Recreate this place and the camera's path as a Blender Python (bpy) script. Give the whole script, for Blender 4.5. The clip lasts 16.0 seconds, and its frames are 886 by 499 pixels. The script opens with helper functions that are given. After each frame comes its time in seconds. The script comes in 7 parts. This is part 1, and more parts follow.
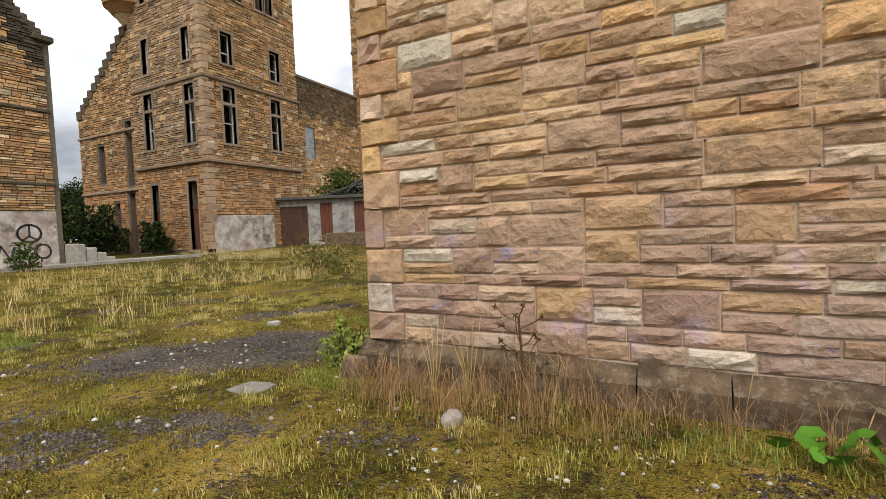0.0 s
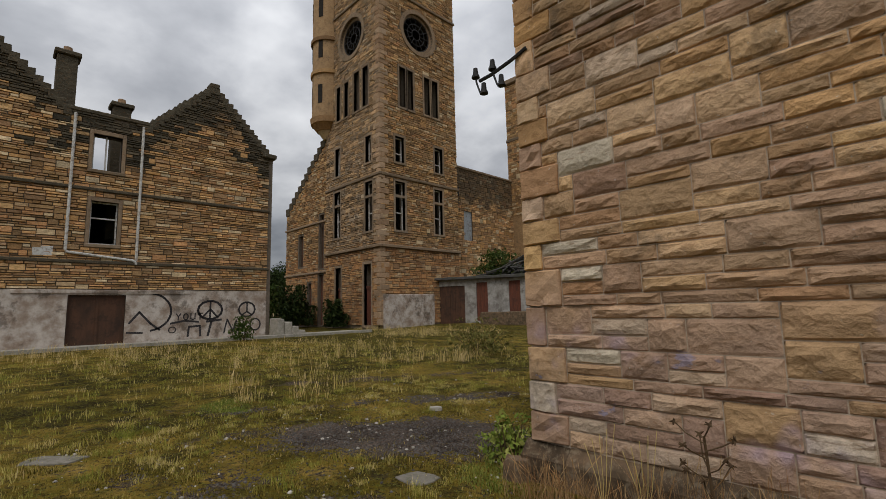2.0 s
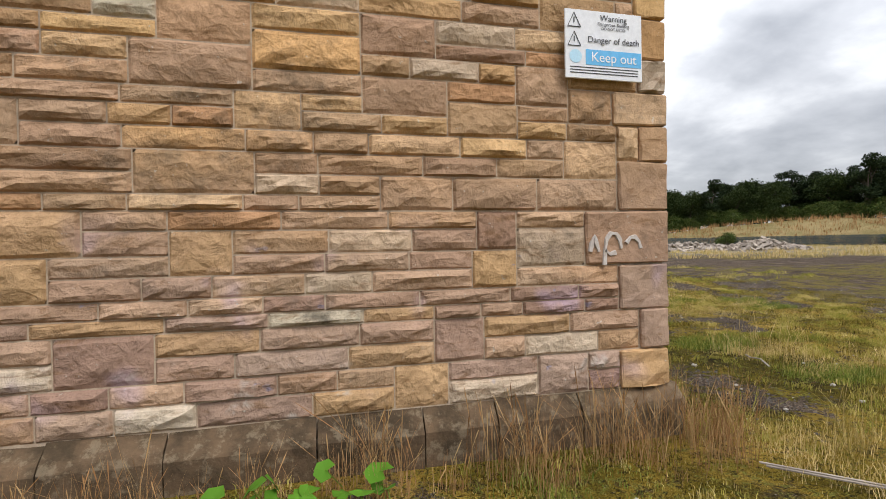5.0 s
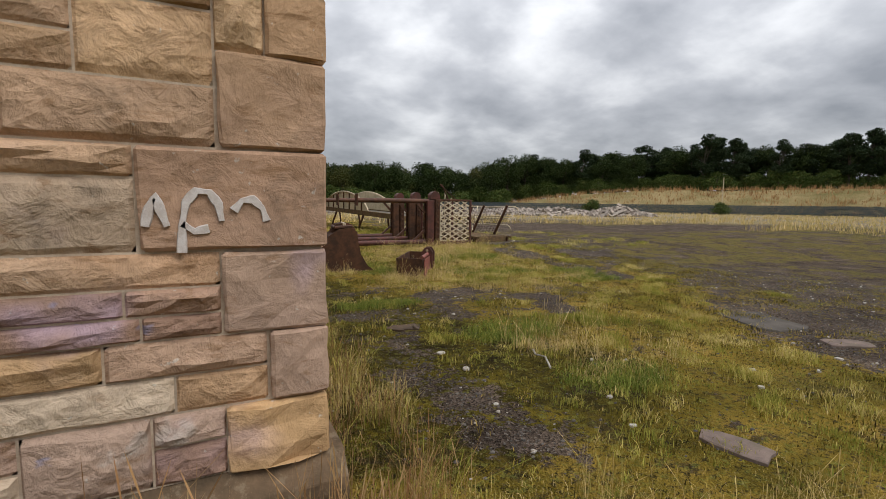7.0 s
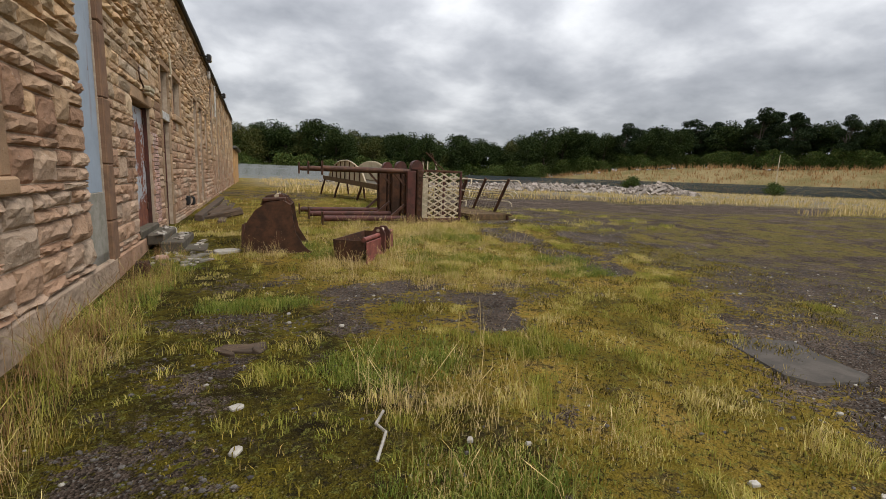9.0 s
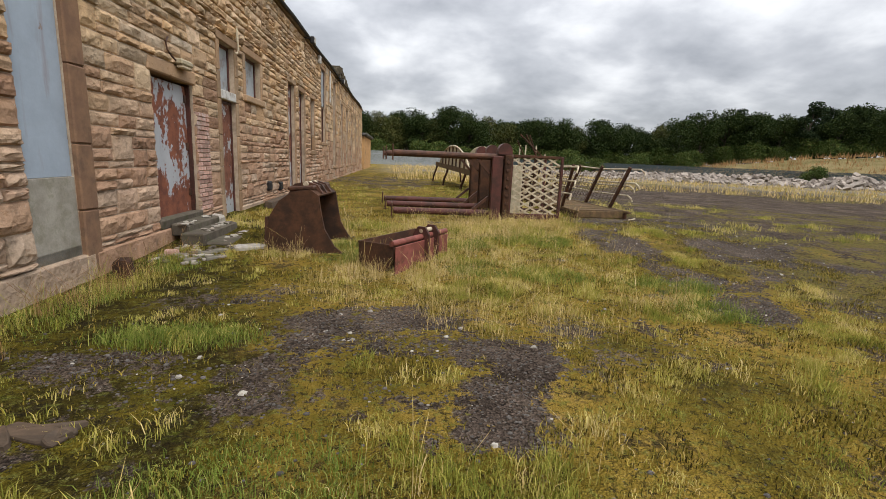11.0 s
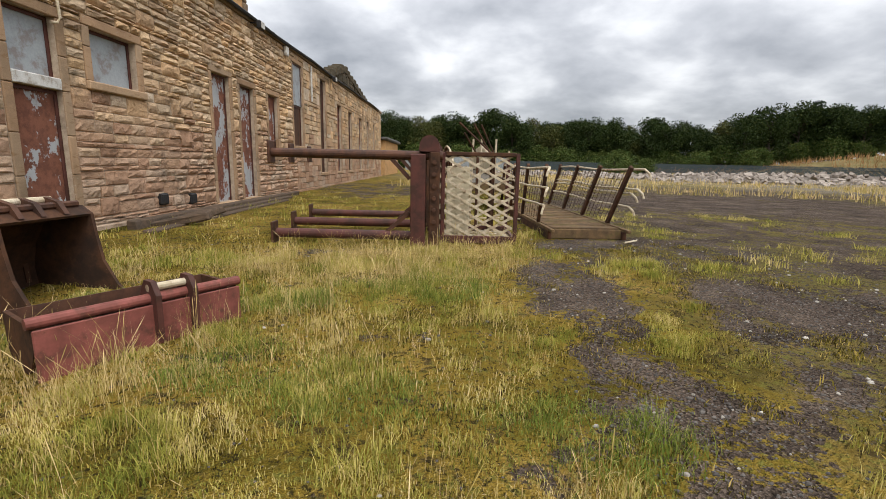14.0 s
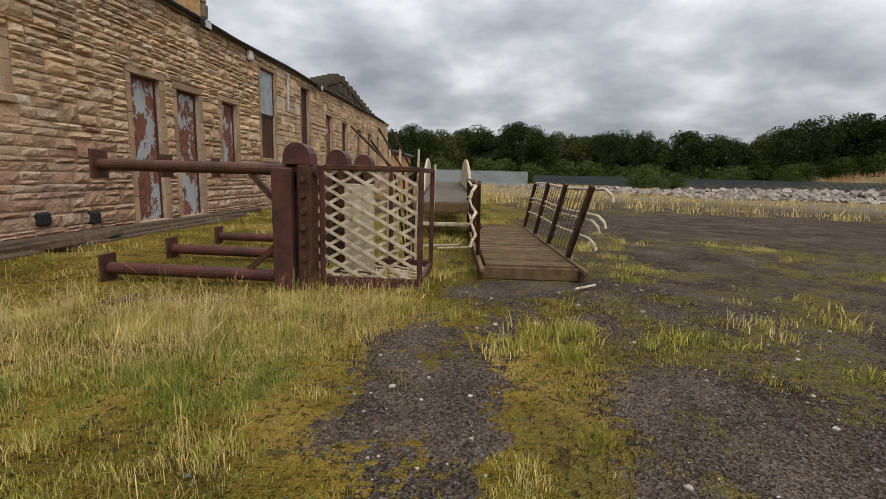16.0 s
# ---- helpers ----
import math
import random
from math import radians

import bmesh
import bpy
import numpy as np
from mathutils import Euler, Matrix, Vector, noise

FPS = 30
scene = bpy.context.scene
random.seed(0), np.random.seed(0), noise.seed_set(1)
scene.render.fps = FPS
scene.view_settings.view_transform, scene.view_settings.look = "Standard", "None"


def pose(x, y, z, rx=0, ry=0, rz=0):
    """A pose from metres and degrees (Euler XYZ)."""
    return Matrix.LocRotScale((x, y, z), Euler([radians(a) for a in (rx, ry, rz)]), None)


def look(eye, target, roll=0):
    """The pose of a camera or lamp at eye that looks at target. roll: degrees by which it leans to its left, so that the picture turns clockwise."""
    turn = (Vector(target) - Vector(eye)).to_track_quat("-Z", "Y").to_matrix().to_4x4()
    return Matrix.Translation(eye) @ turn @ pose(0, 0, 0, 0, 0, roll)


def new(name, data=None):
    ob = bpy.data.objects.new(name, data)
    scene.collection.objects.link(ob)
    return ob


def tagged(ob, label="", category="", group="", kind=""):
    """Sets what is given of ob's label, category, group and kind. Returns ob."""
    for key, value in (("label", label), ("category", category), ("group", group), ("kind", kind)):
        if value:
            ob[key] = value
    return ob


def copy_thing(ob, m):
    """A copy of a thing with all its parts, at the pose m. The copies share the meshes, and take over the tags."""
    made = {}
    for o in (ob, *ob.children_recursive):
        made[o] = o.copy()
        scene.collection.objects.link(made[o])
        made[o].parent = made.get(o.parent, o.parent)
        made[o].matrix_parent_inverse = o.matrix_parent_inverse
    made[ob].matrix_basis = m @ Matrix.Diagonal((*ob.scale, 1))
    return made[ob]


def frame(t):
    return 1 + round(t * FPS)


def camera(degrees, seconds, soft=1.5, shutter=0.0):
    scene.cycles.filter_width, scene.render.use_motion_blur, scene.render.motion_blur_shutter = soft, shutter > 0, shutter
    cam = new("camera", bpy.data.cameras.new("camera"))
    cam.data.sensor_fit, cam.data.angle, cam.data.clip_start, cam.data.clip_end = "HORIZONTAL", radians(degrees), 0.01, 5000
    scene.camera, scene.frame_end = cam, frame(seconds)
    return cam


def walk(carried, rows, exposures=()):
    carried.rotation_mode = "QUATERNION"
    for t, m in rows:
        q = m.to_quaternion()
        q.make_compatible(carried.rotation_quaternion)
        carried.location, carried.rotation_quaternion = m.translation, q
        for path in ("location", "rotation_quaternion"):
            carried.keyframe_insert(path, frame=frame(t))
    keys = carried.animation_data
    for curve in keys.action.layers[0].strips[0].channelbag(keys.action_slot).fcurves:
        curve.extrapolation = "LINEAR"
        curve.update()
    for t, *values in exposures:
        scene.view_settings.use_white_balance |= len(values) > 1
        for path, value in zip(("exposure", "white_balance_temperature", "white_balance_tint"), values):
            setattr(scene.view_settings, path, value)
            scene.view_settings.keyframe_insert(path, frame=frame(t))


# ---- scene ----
cam = camera(87.4, 16.0, soft=0.8)
METRES, EYE, TILT, LEAN, TURN = 15.8, 1.5, 0.0, 0.0, 27.3
ROWS = [
    (0.0, 0.0, 0.0, 0.0, -0.11, -2.9, 2.15),
    (0.5, -0.0017, -0.0064, 0.005, 13.45, 1.0, 2.32),
    (1.0, -0.0024, -0.009, 0.0096, 17.02, 4.49, 2.1),
    (1.5, -0.0026, -0.0094, 0.0121, 18.22, 6.21, 1.75),
    (2.0, -0.0032, -0.0091, 0.0125, 18.65, 7.23, 1.35),
    (2.5, -0.005, -0.0075, 0.0113, 17.92, 7.19, 1.1),
    (3.0, -0.0053, -0.0048, 0.0067, 12.64, 6.23, 0.75),
    (3.5, 0.0102, -0.0019, 0.0037, 1.86, 4.45, 1.03),
    (4.0, 0.0374, -0.0005, 0.0023, -12.55, 3.48, 1.77),
    (4.5, 0.0685, 0.0039, -0.0032, -28.9, 1.52, 1.5),
    (5.0, 0.0969, 0.0073, -0.0027, -40.44, -0.56, 0.94),
    (7.5, 0.2814, 0.0029, -0.0005, -53.96, -6.4, -0.99),
    (8.0, 0.3192, -0.0014, -0.0002, -53.39, -7.16, -1.37),
    (8.5, 0.3564, 0.0016, -0.0027, -52.2, -7.84, -1.64),
    (9.0, 0.3949, 0.0052, -0.0019, -49.21, -8.89, -2.03),
    (9.5, 0.4314, 0.0122, -0.0005, -43.97, -9.95, -2.77),
    (12.0, 0.6116, 0.0821, -0.0011, -29.09, -11.05, -1.69),
    (12.5, 0.6505, 0.1001, -0.0, -28.07, -10.88, -1.57),
    (13.0, 0.6893, 0.1134, -0.0003, -27.24, -10.99, -1.35),
    (13.5, 0.7297, 0.1282, -0.002, -26.84, -10.93, -1.28),
    (14.0, 0.7726, 0.1412, -0.001, -26.35, -10.65, -1.25),
    (14.5, 0.814, 0.1514, 0.0027, -25.71, -10.2, -1.31),
    (15.0, 0.8526, 0.1706, 0.0043, -24.85, -9.85, -1.4),
    (15.5, 0.8905, 0.1855, 0.0056, -23.92, -9.44, -1.48),
    (16.0, 0.9283, 0.2048, 0.0041, -22.66, -9.12, -1.55),
]
walk(cam, [(t, pose(0, 0, EYE, TILT, LEAN, TURN) @ pose(METRES * x, METRES * y, METRES * z, 90 + pitch, roll, yaw)) for t, x, y, z, yaw, pitch, roll in ROWS],
     exposures=[(0.0, 0.5), (0.5, 0.55), (1.0, 0.4), (1.5, 0.0), (2.0, -0.6), (2.5, -0.85), (3.0, -0.8), (3.5, -0.33), (4.0, 0.12), (4.5, 0.3), (5.0, 0.4), (7.5, 0.0), (9.0, 0.05), (12.0, 0.4), (12.5, 0.42), (14.5, 0.25), (16.0, -0.05)])

# ---- world, sun ----
SUN_EL, SUN_AZ = 52.0, 150.0   # height above the horizon; turn clockwise from +y
world = bpy.data.worlds.new("overcast_sky")
scene.world = world
world.use_nodes = True
wn, wl = world.node_tree.nodes, world.node_tree.links
wn.clear()
w_out = wn.new("ShaderNodeOutputWorld")
w_bg = wn.new("ShaderNodeBackground")
w_sky = wn.new("ShaderNodeTexSky")
w_sky.sky_type, w_sky.sun_disc = "NISHITA", False
w_sky.sun_elevation, w_sky.sun_rotation = radians(SUN_EL), radians(SUN_AZ)
w_co = wn.new("ShaderNodeTexCoord")
w_sep = wn.new("ShaderNodeSeparateXYZ")
wl.new(w_co.outputs["Generated"], w_sep.inputs[0])


def wmath(op, a, b=0.0, clamp=False):
    n = wn.new("ShaderNodeMath")
    n.operation, n.use_clamp = op, clamp
    for i, v in enumerate((a, b)):
        if isinstance(v, (int, float)):
            n.inputs[i].default_value = v
        else:
            wl.new(v, n.inputs[i])
    return n.outputs[0]


w_up = wmath("MAXIMUM", w_sep.outputs[2], 0.0)
w_vec = wn.new("ShaderNodeCombineXYZ")
w_den = wmath("ADD", w_up, 0.32)
wl.new(wmath("DIVIDE", w_sep.outputs[0], w_den), w_vec.inputs[0])
wl.new(wmath("DIVIDE", w_sep.outputs[1], w_den), w_vec.inputs[1])
wl.new(w_up, w_vec.inputs[2])
w_n1 = wn.new("ShaderNodeTexNoise")
w_n1.inputs["Scale"].default_value, w_n1.inputs["Detail"].default_value = 2.6, 6
w_n1.inputs["Roughness"].default_value, w_n1.inputs["Distortion"].default_value = 0.5, 0.1
wl.new(w_vec.outputs[0], w_n1.inputs["Vector"])
w_ramp = wn.new("ShaderNodeValToRGB")
w_ramp.color_ramp.elements[0].position, w_ramp.color_ramp.elements[0].color = 0.30, (0.24, 0.252, 0.278, 1)
w_ramp.color_ramp.elements[1].position, w_ramp.color_ramp.elements[1].color = 0.70, (0.66, 0.67, 0.69, 1)
e = w_ramp.color_ramp.elements.new(0.5)
e.color = (0.40, 0.412, 0.44, 1)
wl.new(w_n1.outputs["Fac"], w_ramp.inputs[0])
# an overcast sky is about three times as bright overhead as at the horizon
w_gain = wmath("ADD", wmath("MULTIPLY", wmath("POWER", w_up, 1.3), 3.2), 0.95)
w_mul = wn.new("ShaderNodeVectorMath")
w_mul.operation = "SCALE"
wl.new(w_ramp.outputs[0], w_mul.inputs[0])
wl.new(w_gain, w_mul.inputs["Scale"])
w_skys = wn.new("ShaderNodeVectorMath")
w_skys.operation = "SCALE"
w_skys.inputs["Scale"].default_value = 0.1
wl.new(w_sky.outputs[0], w_skys.inputs[0])
w_mix = wn.new("ShaderNodeMix")
w_mix.data_type = "RGBA"
w_mix.inputs["Factor"].default_value = 0.92
wl.new(w_skys.outputs[0], w_mix.inputs["A"])
wl.new(w_mul.outputs[0], w_mix.inputs["B"])
wl.new(w_mix.outputs["Result"], w_bg.inputs["Color"])
w_bg.inputs["Strength"].default_value = 1.0
wl.new(w_bg.outputs[0], w_out.inputs[0])

sun_data = bpy.data.lights.new("sun", "SUN")
sun_data.energy, sun_data.angle, sun_data.color = 1.5, radians(25), (1.0, 0.96, 0.90)
sun = new("sun", sun_data)
_a, _e = radians(SUN_AZ), radians(SUN_EL)
sun.matrix_world = look((60 * math.sin(_a) * math.cos(_e), 60 * math.cos(_a) * math.cos(_e), 60 * math.sin(_e)), (0, 0, 0))

# ---- materials ----
class Nodes:
    """A node tree under construction, with short ways to add and join nodes."""

    def __init__(self, name):
        self.m = bpy.data.materials.new(name)
        self.m.use_nodes = True
        self.t = self.m.node_tree
        self.b = self.t.nodes["Principled BSDF"]
        geo = self.t.nodes.new("ShaderNodeNewGeometry")
        self.pos, self.island = geo.outputs["Position"], geo.outputs["Random Per Island"]
        self.normal = geo.outputs["Normal"]

    def link(self, value, socket):
        if hasattr(value, "links"):
            self.t.links.new(value, socket)
        elif isinstance(value, tuple) and len(value) == 3 and socket.type == "RGBA":
            socket.default_value = (*value, 1)
        else:
            socket.default_value = value

    def rnd(self, by):
        return self.island if by == "island" else self.t.nodes.new("ShaderNodeObjectInfo").outputs["Random"]

    def noise(self, scale, detail=5, rough=0.6, vec=None, stretch=None, dist=0.0):
        n = self.t.nodes.new("ShaderNodeTexNoise")
        n.inputs["Scale"].default_value, n.inputs["Detail"].default_value = scale, detail
        n.inputs["Roughness"].default_value, n.inputs["Distortion"].default_value = rough, dist
        v = vec or self.pos
        if stretch:
            k = self.t.nodes.new("ShaderNodeVectorMath")
            k.operation = "MULTIPLY"
            k.inputs[1].default_value = stretch
            self.t.links.new(v, k.inputs[0])
            v = k.outputs[0]
        self.t.links.new(v, n.inputs["Vector"])
        return n.outputs["Fac"]

    def voronoi(self, scale, out="Distance", feature="F1", vec=None):
        n = self.t.nodes.new("ShaderNodeTexVoronoi")
        n.feature = feature
        n.inputs["Scale"].default_value = scale
        self.t.links.new(vec or self.pos, n.inputs["Vector"])
        return n.outputs[out]

    def math(self, op, a, b=0.0, clamp=False):
        n = self.t.nodes.new("ShaderNodeMath")
        n.operation, n.use_clamp = op, clamp
        self.link(a, n.inputs[0])
        self.link(b, n.inputs[1])
        return n.outputs[0]

    def step(self, v, lo, hi):
        """0 below lo, 1 above hi, smooth between."""
        n = self.t.nodes.new("ShaderNodeMapRange")
        n.interpolation_type = "SMOOTHSTEP"
        n.inputs["From Min"].default_value, n.inputs["From Max"].default_value = lo, hi
        self.link(v, n.inputs["Value"])
        return n.outputs["Result"]

    def ramp(self, v, stops, constant=False):
        n = self.t.nodes.new("ShaderNodeValToRGB")
        cr = n.color_ramp
        if constant:
            cr.interpolation = "CONSTANT"
        while len(cr.elements) < len(stops):
            cr.elements.new(0.5)
        for el, (p, c) in zip(cr.elements, stops):
            el.position, el.color = p, (*c, 1)
        self.link(v, n.inputs[0])
        return n.outputs[0]

    def mix(self, f, a, b, mode="MIX"):
        n = self.t.nodes.new("ShaderNodeMix")
        n.data_type, n.blend_type = "RGBA", mode
        self.link(f, n.inputs[0])
        self.link(a, n.inputs[6])
        self.link(b, n.inputs[7])
        return n.outputs[2]

    def gain(self, col, v, lo, hi):
        """col times a factor that runs from lo to hi as v goes from 0 to 1."""
        n = self.t.nodes.new("ShaderNodeMapRange")
        n.inputs["To Min"].default_value, n.inputs["To Max"].default_value = lo, hi
        self.link(v, n.inputs["Value"])
        k = self.t.nodes.new("ShaderNodeVectorMath")
        k.operation = "SCALE"
        self.link(col, k.inputs[0])
        self.t.links.new(n.outputs[0], k.inputs["Scale"])
        return k.outputs[0]

    def done(self, colour, rough=0.9, metal=0.0, bump=None, depth=0.01, strength=0.6, spec=0.3):
        self.link(colour, self.b.inputs["Base Color"])
        self.link(rough, self.b.inputs["Roughness"])
        self.link(metal, self.b.inputs["Metallic"])
        self.b.inputs["Specular IOR Level"].default_value = spec
        if bump is not None:
            n = self.t.nodes.new("ShaderNodeBump")
            n.inputs["Distance"].default_value, n.inputs["Strength"].default_value = depth, strength
            self.link(bump, n.inputs["Height"])
            self.t.links.new(n.outputs[0], self.b.inputs["Normal"])
        return self.m

    def coord(self, axis):
        n = self.t.nodes.new("ShaderNodeSeparateXYZ")
        self.t.links.new(self.pos, n.inputs[0])
        return n.outputs[axis]


OCHRE = [(0.0, (0.319, 0.199, 0.112)), (0.12, (0.556, 0.315, 0.122)), (0.26, (0.546, 0.354, 0.185)), (0.38, (0.350, 0.218, 0.136)), (0.5, (0.597, 0.378, 0.165)), (0.6, (0.391, 0.267, 0.175)),
         (0.7, (0.340, 0.199, 0.141)), (0.8, (0.515, 0.359, 0.214)), (0.88, (0.453, 0.228, 0.107)), (0.95, (0.474, 0.369, 0.272)), (1.0, (0.639, 0.514, 0.389))]
PINKISH = [(0.0, (0.299, 0.191, 0.135)), (0.14, (0.484, 0.323, 0.214)), (0.28, (0.350, 0.230, 0.172)), (0.42, (0.494, 0.314, 0.158)), (0.56, (0.412, 0.294, 0.223)), (0.7, (0.319, 0.201, 0.149)), (0.84, (0.505, 0.387, 0.279)), (1.0, (0.618, 0.519, 0.400))]
DULL = [(0.0, (0.235, 0.157, 0.090)), (0.18, (0.627, 0.347, 0.134)), (0.36, (0.381, 0.230, 0.118)), (0.52, (0.683, 0.426, 0.190)), (0.66, (0.302, 0.196, 0.112)), (0.8, (0.526, 0.263, 0.112)), (0.92, (0.616, 0.470, 0.280)), (1.0, (0.717, 0.582, 0.381))]


def stone_material(name, by, palette, palette_low=None, low=0.9, soot=0.4, graffiti=False, relief=0.02, grain=9.0, moss_top=None, even=0.14, moss=0.78, spread=(0.82, 1.18)):
    n = Nodes(name)
    r = n.rnd(by)
    mean = tuple(sum(c[i] for _, c in palette) / len(palette) for i in range(3))
    col = n.mix(even, n.ramp(r, palette), mean)
    col = n.gain(col, n.math("FRACT", n.math("MULTIPLY", r, 7.31)), *spread)
    if palette_low:
        z = n.math("ADD", n.coord(2), n.math("MULTIPLY", n.math("SUBTRACT", n.noise(0.7), 0.5), 1.6))
        z = n.math("ADD", z, n.math("MULTIPLY", n.math("SUBTRACT", r, 0.5), 1.2))
        col = n.mix(n.step(z, low + 0.9, low - 0.3), col, n.ramp(r, palette_low))
    big = n.noise(2.3, 4, 0.55)
    col = n.gain(col, big, 0.62, 1.36)
    fine = n.noise(grain * 6, 5, 0.7)
    col = n.gain(col, fine, 0.7, 1.3)
    # rust-brown seams in the bed of the stone
    seam = n.noise(5.0, 6, 0.65, stretch=(1, 1, 3.2), dist=0.6)
    col = n.mix(n.math("MULTIPLY", n.step(seam, 0.54, 0.68), 0.55), col, (0.20, 0.105, 0.045))
    # soot and dark lichen, in patches
    dark = n.step(n.math("ADD", n.math("MULTIPLY", n.noise(1.1, 6, 0.7), 0.7), n.math("MULTIPLY", n.noise(7.0, 5, 0.7), 0.3)), 0.53, 0.66)
    col = n.mix(n.math("MULTIPLY", dark, soot), col, (0.075, 0.066, 0.052))
    pale = n.step(n.noise(26.0, 3, 0.5), 0.69, 0.74)
    col = n.mix(n.math("MULTIPLY", pale, 0.5), col, (0.52, 0.50, 0.44))
    if moss_top:
        up = n.math("ADD", n.coord(2), n.math("MULTIPLY", n.math("SUBTRACT", n.noise(0.55, 5), 0.5), 6.0))
        col = n.mix(n.math("MULTIPLY", n.step(up, moss_top, moss_top + 2.2), moss), col, (0.060, 0.052, 0.040))
    if graffiti:
        # faded violet and blue spray paint, old and half washed off
        zc = n.coord(2)
        band = n.math("MULTIPLY", n.step(zc, 0.35, 0.6), n.step(zc, 1.75, 1.3))
        m1 = n.math("MULTIPLY", n.step(n.noise(1.7, 3, 0.55), 0.55, 0.70), band)
        col = n.mix(n.math("MULTIPLY", m1, 0.42), col, (0.46, 0.36, 0.50))
        line = n.math("MULTIPLY", n.step(n.noise(2.6, 4, 0.6, stretch=(1, 1, 1.7)), 0.66, 0.70), band)
        col = n.mix(n.math("MULTIPLY", line, 0.40), col, (0.16, 0.22, 0.42))
        chalk = n.math("MULTIPLY", n.step(n.noise(3.3, 6, 0.6), 0.62, 0.70), n.step(zc, 1.0, 0.45))
        col = n.mix(n.math("MULTIPLY", chalk, 0.5), col, (0.50, 0.46, 0.41))
    warp = n.t.nodes.new("ShaderNodeVectorMath")
    warp.operation = "ADD"
    sc = n.t.nodes.new("ShaderNodeVectorMath")
    sc.operation = "SCALE"
    sc.inputs["Scale"].default_value = 0.12
    nz = n.t.nodes.new("ShaderNodeTexNoise")
    nz.inputs["Scale"].default_value = grain * 0.8
    n.t.links.new(n.pos, nz.inputs["Vector"])
    n.t.links.new(nz.outputs["Color"], sc.inputs[0])
    n.t.links.new(n.pos, warp.inputs[0])
    n.t.links.new(sc.outputs[0], warp.inputs[1])
    chip = n.voronoi(grain * 1.3, vec=warp.outputs[0])
    h = n.math("ADD", n.math("MULTIPLY", n.noise(grain, 7, 0.66, dist=0.8), 0.8), n.math("MULTIPLY", n.noise(grain * 5, 4, 0.65), 0.22))
    h = n.math("ADD", h, n.math("MULTIPLY", chip, 0.5))
    return n.done(col, rough=0.93, bump=h, depth=relief, strength=1.0, spec=0.08)


def plain_material(name, a, b, scale=6.0, rough=0.85, metal=0.0, bump=0.004, stain=None, stain_amount=0.5, stretch=None, stain_scale=2.0, rnd=None, spec=0.2):
    """Two tones broken up at two scales, and stains of a third."""
    n = Nodes(name)
    f = n.noise(scale, 6, 0.65, stretch=stretch)
    col = n.mix(n.step(f, 0.32, 0.68), a, b)
    col = n.gain(col, n.noise(scale * 9, 4, 0.7), 0.78, 1.22)
    if rnd:
        col = n.gain(col, n.rnd(rnd), 0.7, 1.3)
    if stain:
        col = n.mix(n.math("MULTIPLY", n.step(n.noise(stain_scale, 7, 0.7), 0.5, 0.62), stain_amount), col, stain)
    h = n.math("ADD", f, n.math("MULTIPLY", n.noise(scale * 7, 3, 0.6), 0.3))
    return n.done(col, rough, metal, h, bump, 0.6, spec)


def flaking_paint(name, paint, rust_a, rust_b, bare=0.5, scale=3.0):
    """Old paint that has come off a rusty steel sheet in islands."""
    n = Nodes(name)
    m = n.math("ADD", n.math("MULTIPLY", n.noise(scale, 7, 0.62, stretch=(1, 1, 0.6)), 0.8), n.math("MULTIPLY", n.noise(scale * 6, 4, 0.6), 0.2))
    on = n.step(m, bare - 0.015, bare + 0.015)
    rust = n.mix(n.step(n.noise(scale * 2.2, 6, 0.7), 0.4, 0.62), rust_a, rust_b)
    rust = n.gain(rust, n.noise(60, 4, 0.7), 0.7, 1.3)
    p = n.gain(paint, n.noise(scale * 1.5, 6, 0.7), 0.72, 1.2)
    streak = n.step(n.noise(7.0, 4, 0.6, stretch=(1, 1, 0.12)), 0.55, 0.7)
    p = n.mix(n.math("MULTIPLY", streak, 0.35), p, rust_b)
    return n.done(n.mix(on, rust, p), n.math("SUBTRACT", 0.9, n.math("MULTIPLY", on, 0.3)), 0.0, n.math("ADD", on, n.math("MULTIPLY", n.noise(40, 4), 0.5)), 0.003, 0.7)


M_STONE_P = stone_material("sandstone_blocks", "object", OCHRE, PINKISH, low=1.2, soot=0.5, graffiti=True, relief=0.035, moss_top=4.0, moss=0.66, even=0.34)
M_STONE_J = stone_material("sandstone_wall", "island", OCHRE, PINKISH, low=1.2, soot=0.5, relief=0.035, moss_top=4.0, moss=0.66, even=0.34)
BUFF = [(0.0, (0.365, 0.257, 0.168)), (0.14, (0.586, 0.382, 0.204)), (0.3, (0.505, 0.382, 0.251)), (0.42, (0.628, 0.420, 0.232)), (0.55, (0.425, 0.325, 0.223)),
        (0.68, (0.607, 0.449, 0.289)), (0.8, (0.404, 0.277, 0.176)), (0.9, (0.566, 0.364, 0.204)), (1.0, (0.628, 0.515, 0.389))]
BUFF_LOW = [(0.0, (0.301, 0.177, 0.113)), (0.25, (0.451, 0.291, 0.189)), (0.5, (0.364, 0.220, 0.141)), (0.75, (0.475, 0.333, 0.233)), (1.0, (0.412, 0.310, 0.225))]
M_STONE_E = stone_material("sandstone_long_wall", "island", BUFF, BUFF_LOW, low=1.8, soot=0.5, relief=0.03)
M_STONE_S = stone_material("sandstone_side_blocks", "object", BUFF, BUFF_LOW, low=1.8, soot=0.5, relief=0.03)
M_QUOIN = stone_material("corner_blocks", "object", OCHRE, PINKISH, low=1.3, soot=0.6, graffiti=True, relief=0.022, grain=7, even=0.1)
